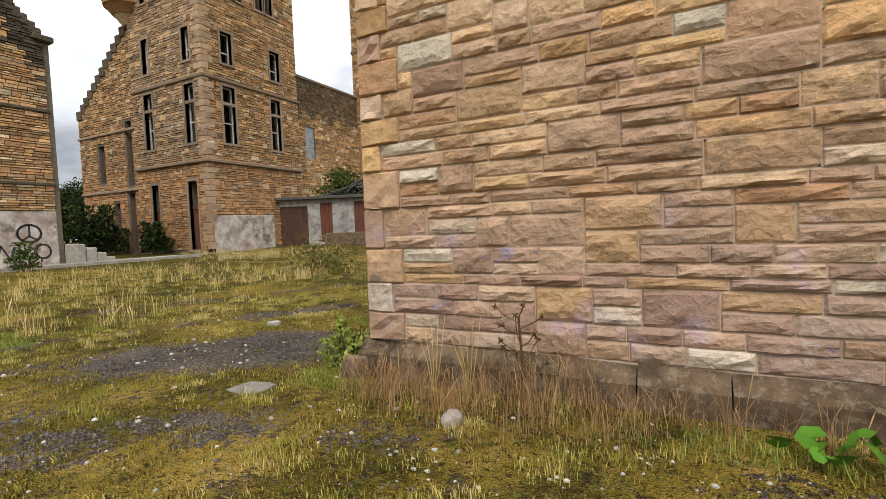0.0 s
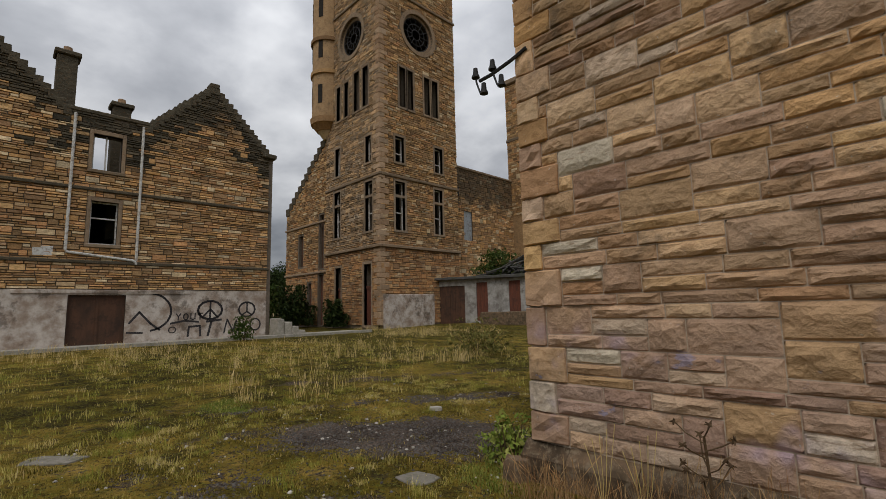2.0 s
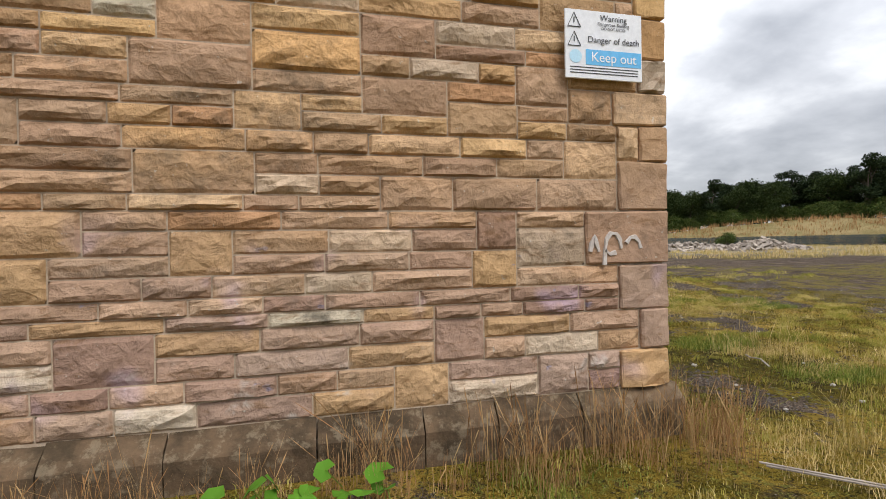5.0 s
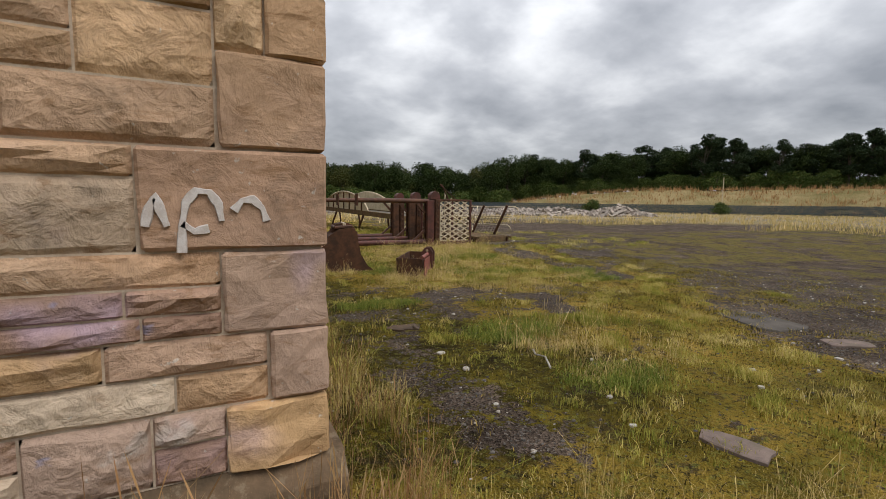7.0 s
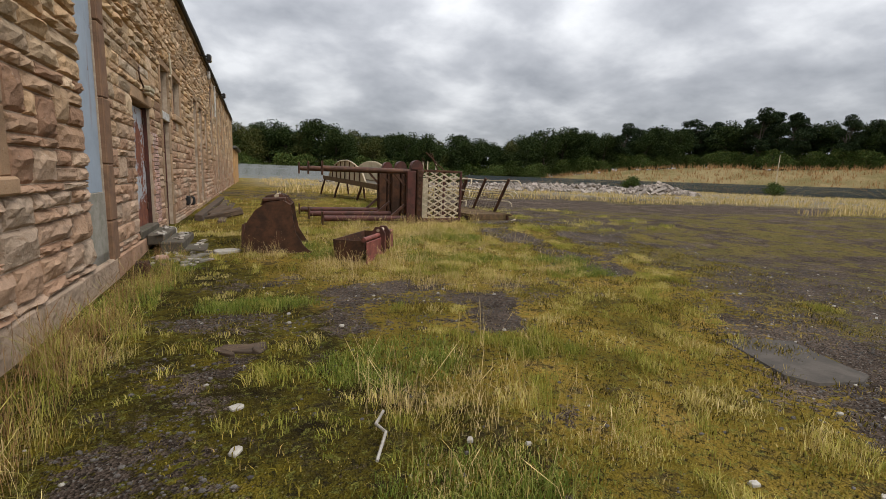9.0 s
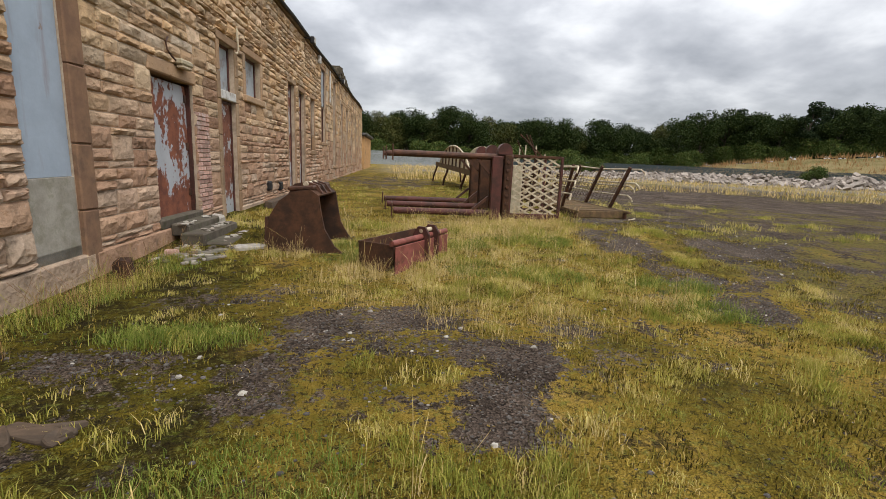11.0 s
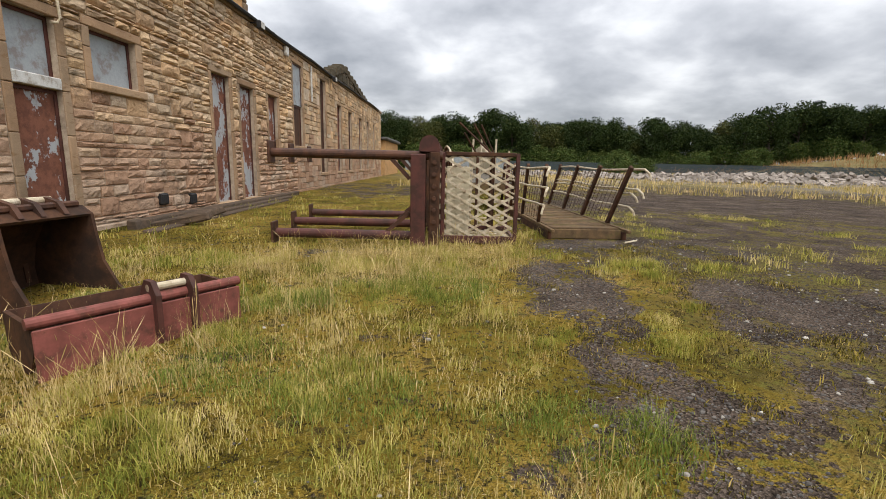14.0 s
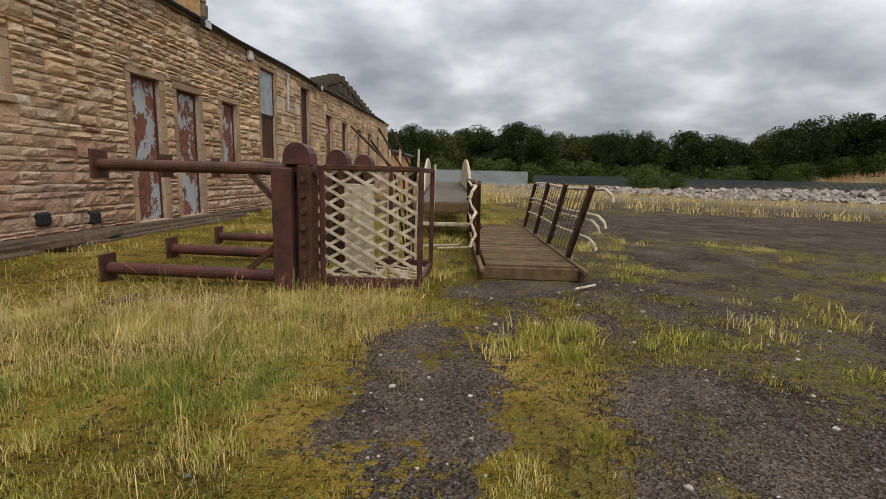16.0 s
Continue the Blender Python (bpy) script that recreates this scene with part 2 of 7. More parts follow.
M_STONE_A = stone_material("weathered_sandstone", "island", DULL, soot=0.5, relief=0.05, grain=4.0, moss_top=13.4, spread=(0.62, 1.3))
GREYED = [(0.0, (0.17, 0.125, 0.08)), (0.2, (0.50, 0.31, 0.15)), (0.4, (0.28, 0.20, 0.13)), (0.6, (0.55, 0.35, 0.18)), (0.8, (0.22, 0.165, 0.115)), (1.0, (0.50, 0.38, 0.25))]
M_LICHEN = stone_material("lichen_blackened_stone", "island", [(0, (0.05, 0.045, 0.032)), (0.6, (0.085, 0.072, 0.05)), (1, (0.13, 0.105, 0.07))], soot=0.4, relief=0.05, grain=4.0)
RUDDY = [(0.0, (0.22, 0.125, 0.065)), (0.2, (0.50, 0.26, 0.11)), (0.4, (0.33, 0.175, 0.085)), (0.6, (0.56, 0.33, 0.15)), (0.8, (0.25, 0.15, 0.085)), (1.0, (0.52, 0.37, 0.21))]
TOWER = [(p, tuple(0.78 * v for v in c)) for p, c in DULL]
M_STONE_T = stone_material("tower_sandstone", "island", TOWER, RUDDY, low=7.2, soot=0.6, relief=0.05, grain=4.0, spread=(0.62, 1.3))
M_STONE_TG = stone_material("greyed_tower_sandstone", "island", GREYED, RUDDY, low=7.2, soot=0.8, relief=0.05, grain=4.0, spread=(0.62, 1.3))
M_DRESS = stone_material("dressed_sandstone", "object", [(0, (0.33, 0.21, 0.125)), (0.5, (0.40, 0.27, 0.165)), (1, (0.35, 0.255, 0.17))], soot=0.3, relief=0.006, grain=14)
M_DRESS_D = stone_material("sooty_dressed_stone", "object", [(0, (0.20, 0.15, 0.10)), (0.5, (0.28, 0.20, 0.13)), (1, (0.23, 0.18, 0.13))], soot=0.6, relief=0.02, grain=6)
M_MORTAR = plain_material("lime_mortar", (0.50, 0.40, 0.30), (0.38, 0.29, 0.21), 9, 0.95, bump=0.01, stain=(0.14, 0.115, 0.09), stain_amount=0.4)
M_MORTAR_D = plain_material("sooty_mortar", (0.17, 0.135, 0.10), (0.12, 0.095, 0.07), 5, 0.95, bump=0.01)
M_RENDER = plain_material("stained_cement_render", (0.58, 0.52, 0.46), (0.29, 0.215, 0.16), 1.3, 0.95, bump=0.015, stain=(0.10, 0.075, 0.055), stain_amount=0.7, stain_scale=0.9)
M_WASH = plain_material("dirty_whitewash", (0.40, 0.38, 0.35), (0.24, 0.22, 0.195), 2.0, 0.9, bump=0.006, stain=(0.10, 0.08, 0.065), stain_amount=0.6, stain_scale=1.2)
M_PLINTH = plain_material("mossy_plinth_stone", (0.135, 0.088, 0.052), (0.052, 0.037, 0.022), 4, 0.95, bump=0.03, stain=(0.27, 0.215, 0.145), stain_amount=0.45, stain_scale=11, rnd="object")
M_RUST = plain_material("rusted_steel", (0.065, 0.036, 0.026), (0.125, 0.058, 0.035), 5, 0.55, 0.25, bump=0.004, stain=(0.045, 0.028, 0.022), stain_amount=0.6, stain_scale=3)
M_RUST_RED = plain_material("red_primed_rusty_steel", (0.115, 0.043, 0.034), (0.070, 0.034, 0.027), 4, 0.5, 0.1, bump=0.003, stain=(0.06, 0.03, 0.022), stain_amount=0.65, stain_scale=4)
M_RUST_PINK = plain_material("faded_red_paint", (0.27, 0.088, 0.07), (0.17, 0.058, 0.045), 6, 0.6, 0.0, bump=0.003, stain=(0.09, 0.045, 0.03), stain_amount=0.7, stain_scale=5)
M_RUST_DARK = plain_material("dark_rusted_plate", (0.055, 0.030, 0.020), (0.11, 0.052, 0.028), 6, 0.85, 0.2, bump=0.006, stain=(0.03, 0.022, 0.018), stain_amount=0.6, stain_scale=2)
M_GALV = plain_material("weathered_galvanised_bar", (0.62, 0.54, 0.40), (0.48, 0.39, 0.26), 12, 0.7, 0.1, bump=0.002, stain=(0.19, 0.10, 0.055), stain_amount=0.5, stain_scale=9)
M_DOOR = flaking_paint("flaking_grey_door", (0.42, 0.43, 0.45), (0.24, 0.085, 0.045), (0.14, 0.05, 0.032), 0.515, 1.9)
M_DOOR2 = flaking_paint("flaking_door_paint", (0.40, 0.41, 0.42), (0.22, 0.09, 0.055), (0.14, 0.055, 0.035), 0.53, 2.4)
M_BLUE = flaking_paint("pale_blue_board", (0.36, 0.42, 0.49), (0.30, 0.24, 0.20), (0.22, 0.12, 0.08), 0.36, 2.0)
M_RUST_FLAKE = plain_material("orange_rust_sheet", (0.24, 0.080, 0.042), (0.16, 0.052, 0.030), 5, 0.85, bump=0.004, stain=(0.09, 0.038, 0.026), stain_amount=0.5, stain_scale=6)
M_BOARD = plain_material("grey_painted_board", (0.36, 0.39, 0.41), (0.30, 0.32, 0.33), 3, 0.7, bump=0.001, stain=(0.20, 0.13, 0.10), stain_amount=0.5, stain_scale=3)
M_BROWN = plain_material("brown_stone_strip", (0.25, 0.145, 0.085), (0.19, 0.11, 0.07), 5, 0.9, bump=0.008, stain=(0.08, 0.06, 0.045), stain_amount=0.4)
M_BRICK = plain_material("pink_brick", (0.40, 0.22, 0.17), (0.48, 0.33, 0.27), 14, 0.95, bump=0.008, stain=(0.55, 0.50, 0.46), stain_amount=0.45, rnd="object")
M_DARK = plain_material("dark_interior", (0.02, 0.018, 0.016), (0.03, 0.026, 0.022), 3, 0.95)
M_RUSTDOOR = plain_material("rusty_steel_door", (0.065, 0.038, 0.026), (0.11, 0.055, 0.033), 2, 0.85, 0.1, bump=0.005, stain=(0.035, 0.026, 0.022), stain_amount=0.5, stretch=(1, 1, 0.3))
M_REDDOOR = plain_material("faded_red_door", (0.16, 0.055, 0.032), (0.11, 0.045, 0.03), 3, 0.85, bump=0.004, stain=(0.06, 0.035, 0.026), stain_amount=0.5, stretch=(3, 3, 0.3))
M_WHITE = plain_material("peeling_white_paint", (0.62, 0.61, 0.58), (0.48, 0.46, 0.42), 6, 0.8, bump=0.003, stain=(0.25, 0.18, 0.12), stain_amount=0.5, stain_scale=6)
M_SLATE = plain_material("mossy_slate", (0.10, 0.095, 0.09), (0.06, 0.056, 0.052), 4, 0.8, bump=0.01, stain=(0.07, 0.075, 0.03), stain_amount=0.5)
M_STEP = plain_material("wet_slate_step", (0.085, 0.070, 0.052), (0.13, 0.108, 0.082), 6, 0.85, bump=0.008, stain=(0.07, 0.075, 0.035), stain_amount=0.5, stain_scale=5)
M_COVER = plain_material("dull_concrete_cover", (0.22, 0.195, 0.16), (0.15, 0.135, 0.105), 8, 0.95, bump=0.008, stain=(0.10, 0.095, 0.05), stain_amount=0.6, stain_scale=6)
M_CONC = plain_material("pale_concrete", (0.37, 0.34, 0.285), (0.27, 0.245, 0.20), 5, 0.95, bump=0.008, stain=(0.20, 0.19, 0.13), stain_amount=0.5, stain_scale=4)
M_WOOD = plain_material("weathered_timber", (0.13, 0.088, 0.058), (0.07, 0.05, 0.035), 9, 0.9, bump=0.006, stain=(0.06, 0.05, 0.04), stain_amount=0.5, stretch=(0.25, 2, 2))
M_DECK = plain_material("mossy_brown_deck_plank", (0.16, 0.10, 0.05), (0.085, 0.055, 0.030), 7, 0.9, bump=0.006, stain=(0.12, 0.10, 0.03), stain_amount=0.55, stain_scale=3, rnd="object")
M_CREAM = plain_material("cream_fibreglass", (0.50, 0.43, 0.30), (0.40, 0.34, 0.23), 3, 0.7, bump=0.002, stain=(0.30, 0.27, 0.16), stain_amount=0.4)
M_BLACK = plain_material("black_cast_iron", (0.022, 0.022, 0.023), (0.035, 0.032, 0.03), 20, 0.6, 0.2, bump=0.002)
M_PEBBLE = plain_material("loose_pebble", (0.13, 0.115, 0.10), (0.075, 0.065, 0.058), 25, 0.9, bump=0.003, rnd="island")
M_RUBBLE = plain_material("broken_masonry", (0.36, 0.31, 0.26), (0.24, 0.20, 0.165), 3, 0.95, bump=0.02, stain=(0.13, 0.10, 0.08), stain_amount=0.5, rnd="island")
M_CHIP = plain_material("pale_stone_chip", (0.46, 0.42, 0.36), (0.30, 0.27, 0.225), 12, 0.95, bump=0.006, rnd="island")

# ---- building helpers ----
RNG = random.Random(11)


def mesh_from(name, verts, faces, material, smooth=False):
    me = bpy.data.meshes.new(name)
    me.from_pydata(verts, [], faces)
    me.materials.append(material)
    if smooth:
        me.polygons.foreach_set("use_smooth", [True] * len(me.polygons))
    me.update()
    return me


def thing(name, label, category, m=None, group="", kind=""):
    """An empty at the base of a thing, which carries its parts."""
    ob = new(name)
    ob.empty_display_size = 0.2
    ob.matrix_world = m or Matrix()
    return tagged(ob, label, category, group, kind)


def part(name, bm, material, parent, label="", kind="", smooth=False):
    me = bpy.data.meshes.new(name)
    bm.normal_update()
    bm.to_mesh(me)
    bm.free()
    me.materials.append(material)
    if smooth:
        me.polygons.foreach_set("use_smooth", [True] * len(me.polygons))
    ob = new(name, me)
    ob.parent = parent
    return tagged(ob, label, kind=kind)


def solo(name, bm, material, label="", category="", m=None, group="", kind="", smooth=False):
    """A thing of one mesh."""
    ob = part(name, bm, material, None, label, kind, smooth)
    ob.matrix_world = m or Matrix()
    return tagged(ob, label, category, group, kind)


def box(bm, x0, x1, y0, y1, z0, z1, m=None, bevel=0.0, jag=0.0):
    """A block with its arrises taken off, and its corners uneven by jag."""
    vs = [bm.verts.new((x, y, z)) for z in (z0, z1) for y in (y0, y1) for x in (x0, x1)]
    fs = [bm.faces.new([vs[i] for i in f]) for f in ((0, 2, 3, 1), (4, 5, 7, 6), (0, 1, 5, 4), (1, 3, 7, 5), (3, 2, 6, 7), (2, 0, 4, 6))]
    if jag:
        for v in vs:
            v.co += Vector([RNG.uniform(-jag, jag) for _ in range(3)])
    made = vs
    if bevel:
        r = bmesh.ops.bevel(bm, geom=list({e for f in fs for e in f.edges}), offset=bevel, segments=1, affect="EDGES")
        made = list({v for f in r["faces"] for v in f.verts} | {v for v in vs if v.is_valid})
    if m:
        bmesh.ops.transform(bm, matrix=m, verts=made)
    return made


def new_box(*a, **k):
    bm = bmesh.new()
    box(bm, *a, **k)
    return bm


def tube(bm, p, q, r, n=10, r2=None, cap=True):
    p, q = Vector(p), Vector(q)
    d = (q - p).normalized()
    a = d.orthogonal().normalized()
    b = d.cross(a)
    r2 = r if r2 is None else r2
    rings = []
    for c, rr in ((p, r), (q, r2)):
        rings.append([bm.verts.new(c + (a * math.cos(t) + b * math.sin(t)) * rr) for t in [2 * math.pi * i / n for i in range(n)]])
    for i in range(n):
        bm.faces.new((rings[0][i], rings[0][(i + 1) % n], rings[1][(i + 1) % n], rings[1][i]))
    if cap:
        bm.faces.new(rings[0][::-1])
        bm.faces.new(rings[1])


def pipe_run(bm, pts, r, n=8):
    """A round bar along a line of points."""
    pts = [Vector(p) for p in pts]
    rings = []
    for i, p in enumerate(pts):
        d = (pts[min(i + 1, len(pts) - 1)] - pts[max(i - 1, 0)]).normalized()
        a = d.cross(Vector((0.31, 0.17, 0.93))).normalized()
        b = d.cross(a)
        rings.append([bm.verts.new(p + (a * math.cos(t) + b * math.sin(t)) * r) for t in [2 * math.pi * k / n for k in range(n)]])
    for u, v in zip(rings, rings[1:]):
        for i in range(n):
            bm.faces.new((u[i], u[(i + 1) % n], v[(i + 1) % n], v[i]))
    bm.faces.new(rings[0][::-1])
    bm.faces.new(rings[-1])


def prism(bm, outline, y0, y1, m=None):
    """An upright outline of (u, z), drawn out from y0 to y1."""
    a = [bm.verts.new((u, y0, z)) for u, z in outline]
    b = [bm.verts.new((u, y1, z)) for u, z in outline]
    bm.faces.new(a)
    bm.faces.new(b[::-1])
    k = len(a)
    for i in range(k):
        bm.faces.new((a[(i + 1) % k], a[i], b[i], b[(i + 1) % k]))
    if m:
        bmesh.ops.transform(bm, matrix=m, verts=a + b)


def rows_between(z0, z1, holes, h):
    keys = sorted({z0, z1, *[min(max(k, z0), z1) for o in holes for k in o[2:4]]})
    zs = [keys[0]]
    for k in keys[1:]:
        if k - zs[-1] > 0.05:
            zs.append(k)
    rows = []
    for a, b in zip(zs, zs[1:]):
        n = max(1, round((b - a) / (0.5 * (h[0] + h[1]))))
        w = [RNG.uniform(*h) for _ in range(n)]
        k, z = (b - a) / sum(w), a
        for i in w:
            rows.append((z, z + i * k))
            z += i * k
    return rows


def layout(u0, u1, z0, z1, holes=(), h=(0.12, 0.24), w=(0.25, 0.62), tall=0.3, top=None):
    """Squared stones of uneven size in courses; some of them rise through two. Gives (u, u, z, z) for each."""
    rows, stones, taken = rows_between(z0, z1, holes, h), [], {}
    for i, (a, b) in enumerate(rows):
        mid = 0.5 * (a + b)
        busy = sorted([(o[0], o[1]) for o in holes if o[2] - 0.01 < mid < o[3] + 0.01] + taken.get(i, []))
        free, c = [], u0
        for p, q in busy:
            if p > c:
                free.append((c, min(p, u1)))
            c = max(c, q)
        if c < u1:
            free.append((c, u1))
        for p, q in free:
            c = p
            while q - c > 0.02:
                s = RNG.uniform(*w)
                if q - c - s < w[0] * 0.8:
                    s = q - c if q - c < w[1] * 1.25 else (q - c) * RNG.uniform(0.4, 0.6)
                d, zt = c + s, b
                if i + 1 < len(rows) and RNG.random() < tall and rows[i + 1][1] - a < h[1] * 2.1:
                    m2 = 0.5 * sum(rows[i + 1])
                    if not any(o[0] < d and o[1] > c and o[2] - 0.01 < m2 < o[3] + 0.01 for o in holes):
                        taken.setdefault(i + 1, []).append((c, d))
                        zt = rows[i + 1][1]
                if top is None or zt <= top(0.5 * (c + d)) + 0.05:
                    stones.append((c, d, a, zt))
                c = d
    return stones


def stone_shape(rng, bold):
    """A rock-faced block in a unit square: a narrow margin, and a broken face that swells out unevenly."""
    us, vs = (0, 0.03, 0.2, 0.4, 0.6, 0.8, 0.97, 1), (0, 0.1, 0.38, 0.66, 0.9, 1)
    n, m = len(us), len(vs)
    verts, faces = [], []
    tilt, lump, ridge = rng.uniform(-0.15, 0.3), rng.uniform(0.2, 0.8), rng.uniform(0.3, 0.75)
    for j, v in enumerate(vs):
        for i, u in enumerate(us):
            rim = i in (0, n - 1) or j in (0, m - 1)
            edge = i in (1, n - 2) or j in (1, m - 2)
            swell = 0.75 + 0.4 * math.exp(-((u - lump) / 0.3) ** 2) + 0.25 * (v > ridge)
            d = 0.0 if rim else bold * swell * (rng.uniform(0.4, 0.7) if edge else rng.uniform(0.65, 1.15)) * (1 + tilt * (v - 0.5) * 2)
            k = 0.0 if rim else 0.035
            verts.append((u + rng.uniform(-k, k) * (not edge), -d, v + rng.uniform(-k, k)))
    for j in range(m - 1):
        for i in range(n - 1):
            p = j * n + i
            faces.append((p, p + 1, p + n + 1, p + n))
    return verts, faces


SHAPES = [stone_shape(random.Random(i), 0.045) for i in range(36)]


def joined_stones(stones, parent, material, name="stonework", joint=0.005, bold=1.0, simple=False):
    verts, faces = [], []
    for a, b, c, d in stones:
        j = min(joint, 0.3 * (b - a), 0.3 * (d - c))
        a, b, c, d = a + j, b - j, c + j, d - j
        k = len(verts)
        if simple:
            p = bold * RNG.uniform(0.018, 0.06)
            i = 0.012
            q = [p + RNG.uniform(-0.012, 0.012) for _ in range(4)]
            verts += [(a, 0, c), (b, 0, c), (b, 0, d), (a, 0, d), (a + i, -q[0], c + i), (b - i, -q[1], c + i), (b - i, -q[2], d - i), (a + i, -q[3], d - i)]
            faces += [tuple(k + t for t in f) for f in ((4, 5, 6, 7), (0, 1, 5, 4), (1, 2, 6, 5), (2, 3, 7, 6), (3, 0, 4, 7))]
        else:
            sv, sf = RNG.choice(SHAPES)
            flip = RNG.random() < 0.5
            verts += [(a + (b - a) * u, y * bold, c + (d - c) * v) for u, y, v in sv] if not flip else [(b - (b - a) * u, y * bold, d - (d - c) * v) for u, y, v in sv]
            faces += [tuple(k + t for t in f) for f in sf]
    ob = new(name, mesh_from(name, verts, faces, material))
    ob.parent = parent
    return tagged(ob, kind="stuff")


def single_stones(stones, parent, material, joint=0.0045, odd=(), odd_material=None):
    """Each stone an object of its own, on a few shared meshes."""
    kinds = [mesh_from("stone", v, f, material) for v, f in SHAPES]
    for a, b, c, d in stones:
        ob = new("stone", RNG.choice(kinds))
        ob.parent = parent
        a, b, c, d = a + joint, b - joint, c + joint, d - joint
        m = Matrix.Translation((a, 0, c)) @ Matrix.Diagonal((b - a, RNG.uniform(0.4, 0.95), d - c, 1))
        if RNG.random() < 0.5:
            m = Matrix.Translation((b, 0, d)) @ Matrix.Diagonal((a - b, RNG.uniform(0.4, 0.95), c - d, 1))
        ob.matrix_basis = m
        if any(a < u < b and c < z < d for u, z in odd):
            ob.material_slots[0].link = "OBJECT"
            ob.material_slots[0].material = odd_material


def pierced(bm, u0, u1, z0, z1, thick, holes):
    """A wall from y = 0 inwards, with its openings cut through."""
    zs = sorted({z0, z1, *[k for o in holes for k in o[2:4] if z0 < k < z1]})
    for a, b in zip(zs, zs[1:]):
        m = 0.5 * (a + b)
        busy = sorted((o[0], o[1]) for o in holes if o[2] < m < o[3])
        c = u0
        for p, q in busy:
            if p > c:
                box(bm, c, p, 0, thick, a, b)
            c = max(c, q)
        if c < u1:
            box(bm, c, u1, 0, thick, a, b)


def wall(name, m, u0, u1, z0, z1, thick, holes, material, parent=None, gable=None, label="", kind=""):
    bm = bmesh.new()
    pierced(bm, u0, u1, z0, z1, thick, holes)
    if gable:
        prism(bm, gable, 0, thick)
    ob = part(name, bm, material, parent, label, kind)
    if parent is None:
        ob.matrix_world = m
    else:
        ob.matrix_basis = m
    return ob


def ramp01(v, a, b):
    t = min(1.0, max(0.0, (v - a) / (b - a)))
    return t * t * (3 - 2 * t)


def ground_z(x, y):
    """The lie of the land: level in the yard, and a little higher beyond the end of the long wall."""
    z = 0.2 * ramp01(y, 9.0, 15.0) * ramp01(x, 0.0, 3.0)
    z += 0.25 * ramp01(y, 26, 36) * ramp01(x, -24, -30)
    z += 0.03 * noise.noise((x * 0.45, y * 0.45, 0)) + 0.012 * noise.noise((x * 1.9, y * 1.9, 5))
    far = math.hypot(x - 8, y - 8)
    if far > 75:
        # a long grassy bank beyond the yard's fence
        along = math.degrees(math.atan2(x - 8, y - 8))
        z += 6.2 * ramp01(far, 113, 137) * ramp01(along, 22, 52) * ramp01(along, 150, 120)
    return z


# ---- large structure ----
M_S = pose(0, 3.9, 0)                # faces the yard
M_E = pose(3.78, 0, 0, 0, 0, 90)     # the long wall; u runs along +y

# gable end wall
SX0, SX1 = -2.88, 3.78
wall_south = wall("wall_south", M_S, SX0 + 0.02, SX1 - 0.02, -0.3, 6.0, 0.55, [], M_MORTAR, gable=[(SX0 + 0.02, 6.0), (SX1 - 0.02, 6.0), (0.45, 10.2)],
                  label="coursed rock-faced sandstone gable wall with old spray paint", kind="structure")
# corner stones rise through two or three courses: (foot, head, width on the yard side at each corner, width on the long side)
CORNERS, z = [], 0.36
for i in range(19):
    h_ = (0.29, 0.30, 0.34, 0.40)[i] if i < 4 else RNG.choice((0.25, 0.27, 0.29, 0.31, 0.37))
    long_ = i % 2 == 0
    CORNERS.append((z, z + h_, RNG.uniform(0.34, 0.5) if long_ else RNG.uniform(0.2, 0.3), 0.68 if i == 3 else RNG.uniform(0.32, 0.46) if long_ else RNG.uniform(0.2, 0.27), 0.28 if long_ else 0.5))
    z += h_
CORNERS = [c for c in CORNERS if c[1] < 5.9]
quoins = [q for c in CORNERS for q in ((SX0, SX0 + c[2], c[0], c[1]), (SX1 - c[3], SX1, c[0], c[1]))]
field = layout(SX0, SX1, 0.36, 5.97, quoins, h=(0.108, 0.162), w=(0.30, 0.70), tall=0.2)
allst = sorted(field, key=lambda s: s[2])
near_s, rest_s = [s for s in allst if s[2] < 3.3], [s for s in allst if s[2] >= 3.3]
if len(near_s) > 300:
    rest_s += near_s[300:]
    near_s = near_s[:300]

# long wall: openings as (u, u, z, z)
DOORS = [(11.60, 12.92, 0.44, 2.51), (14.14, 14.98, 0.16, 2.44), (19.64, 20.58, 0.32, 3.60), (21.20, 22.14, 0.32, 3.53), (23.28, 24.12, 1.60, 3.55)]
WINS = [(6.45, 7.28, 1.36, 3.60), (9.22, 9.88, 0.40, 3.70), (14.14, 14.98, 2.62, 3.50), (15.66, 16.82, 2.69, 3.56), (25.80, 26.92, 2.0, 5.08), (29.50, 30.42, 0.9, 5.10),
        (32.7, 33.6, 0.9, 4.35), (35.4, 36.3, 0.9, 4.25), (38.6, 39.5, 0.9, 4.2), (41.4, 42.2, 0.9, 4.2), (44.0, 44.8, 0.9, 4.2)]
BRICKS = (12.95, 13.50, 0.42, 2.10)
E0, E1, ETOP = 3.9, 48.0, 5.52
wall_east = wall("wall_east", M_E, E0 + 0.02, E1, -0.3, ETOP, 0.5, DOORS + WINS, M_MORTAR, label="long sandstone wall with boarded doors and windows", kind="structure")
rims = []
for i, (a, b, c, d) in enumerate(DOORS + WINS):
    k = 0.0 if i == 0 else 0.16
    rims.append((a - k, b + k, c - (0.15 if i >= len(DOORS) else 0.0), d + (0.16 if k else 0.0)))
rims[0] = (11.60, 12.92, 0.30, 2.72)
rims[6] = (9.22, 10.16, 0.2, 3.86)
rims[1] = (13.98, 15.14, 0.16, 3.66)
rims[7] = (13.98, 15.14, 0.16, 3.66)
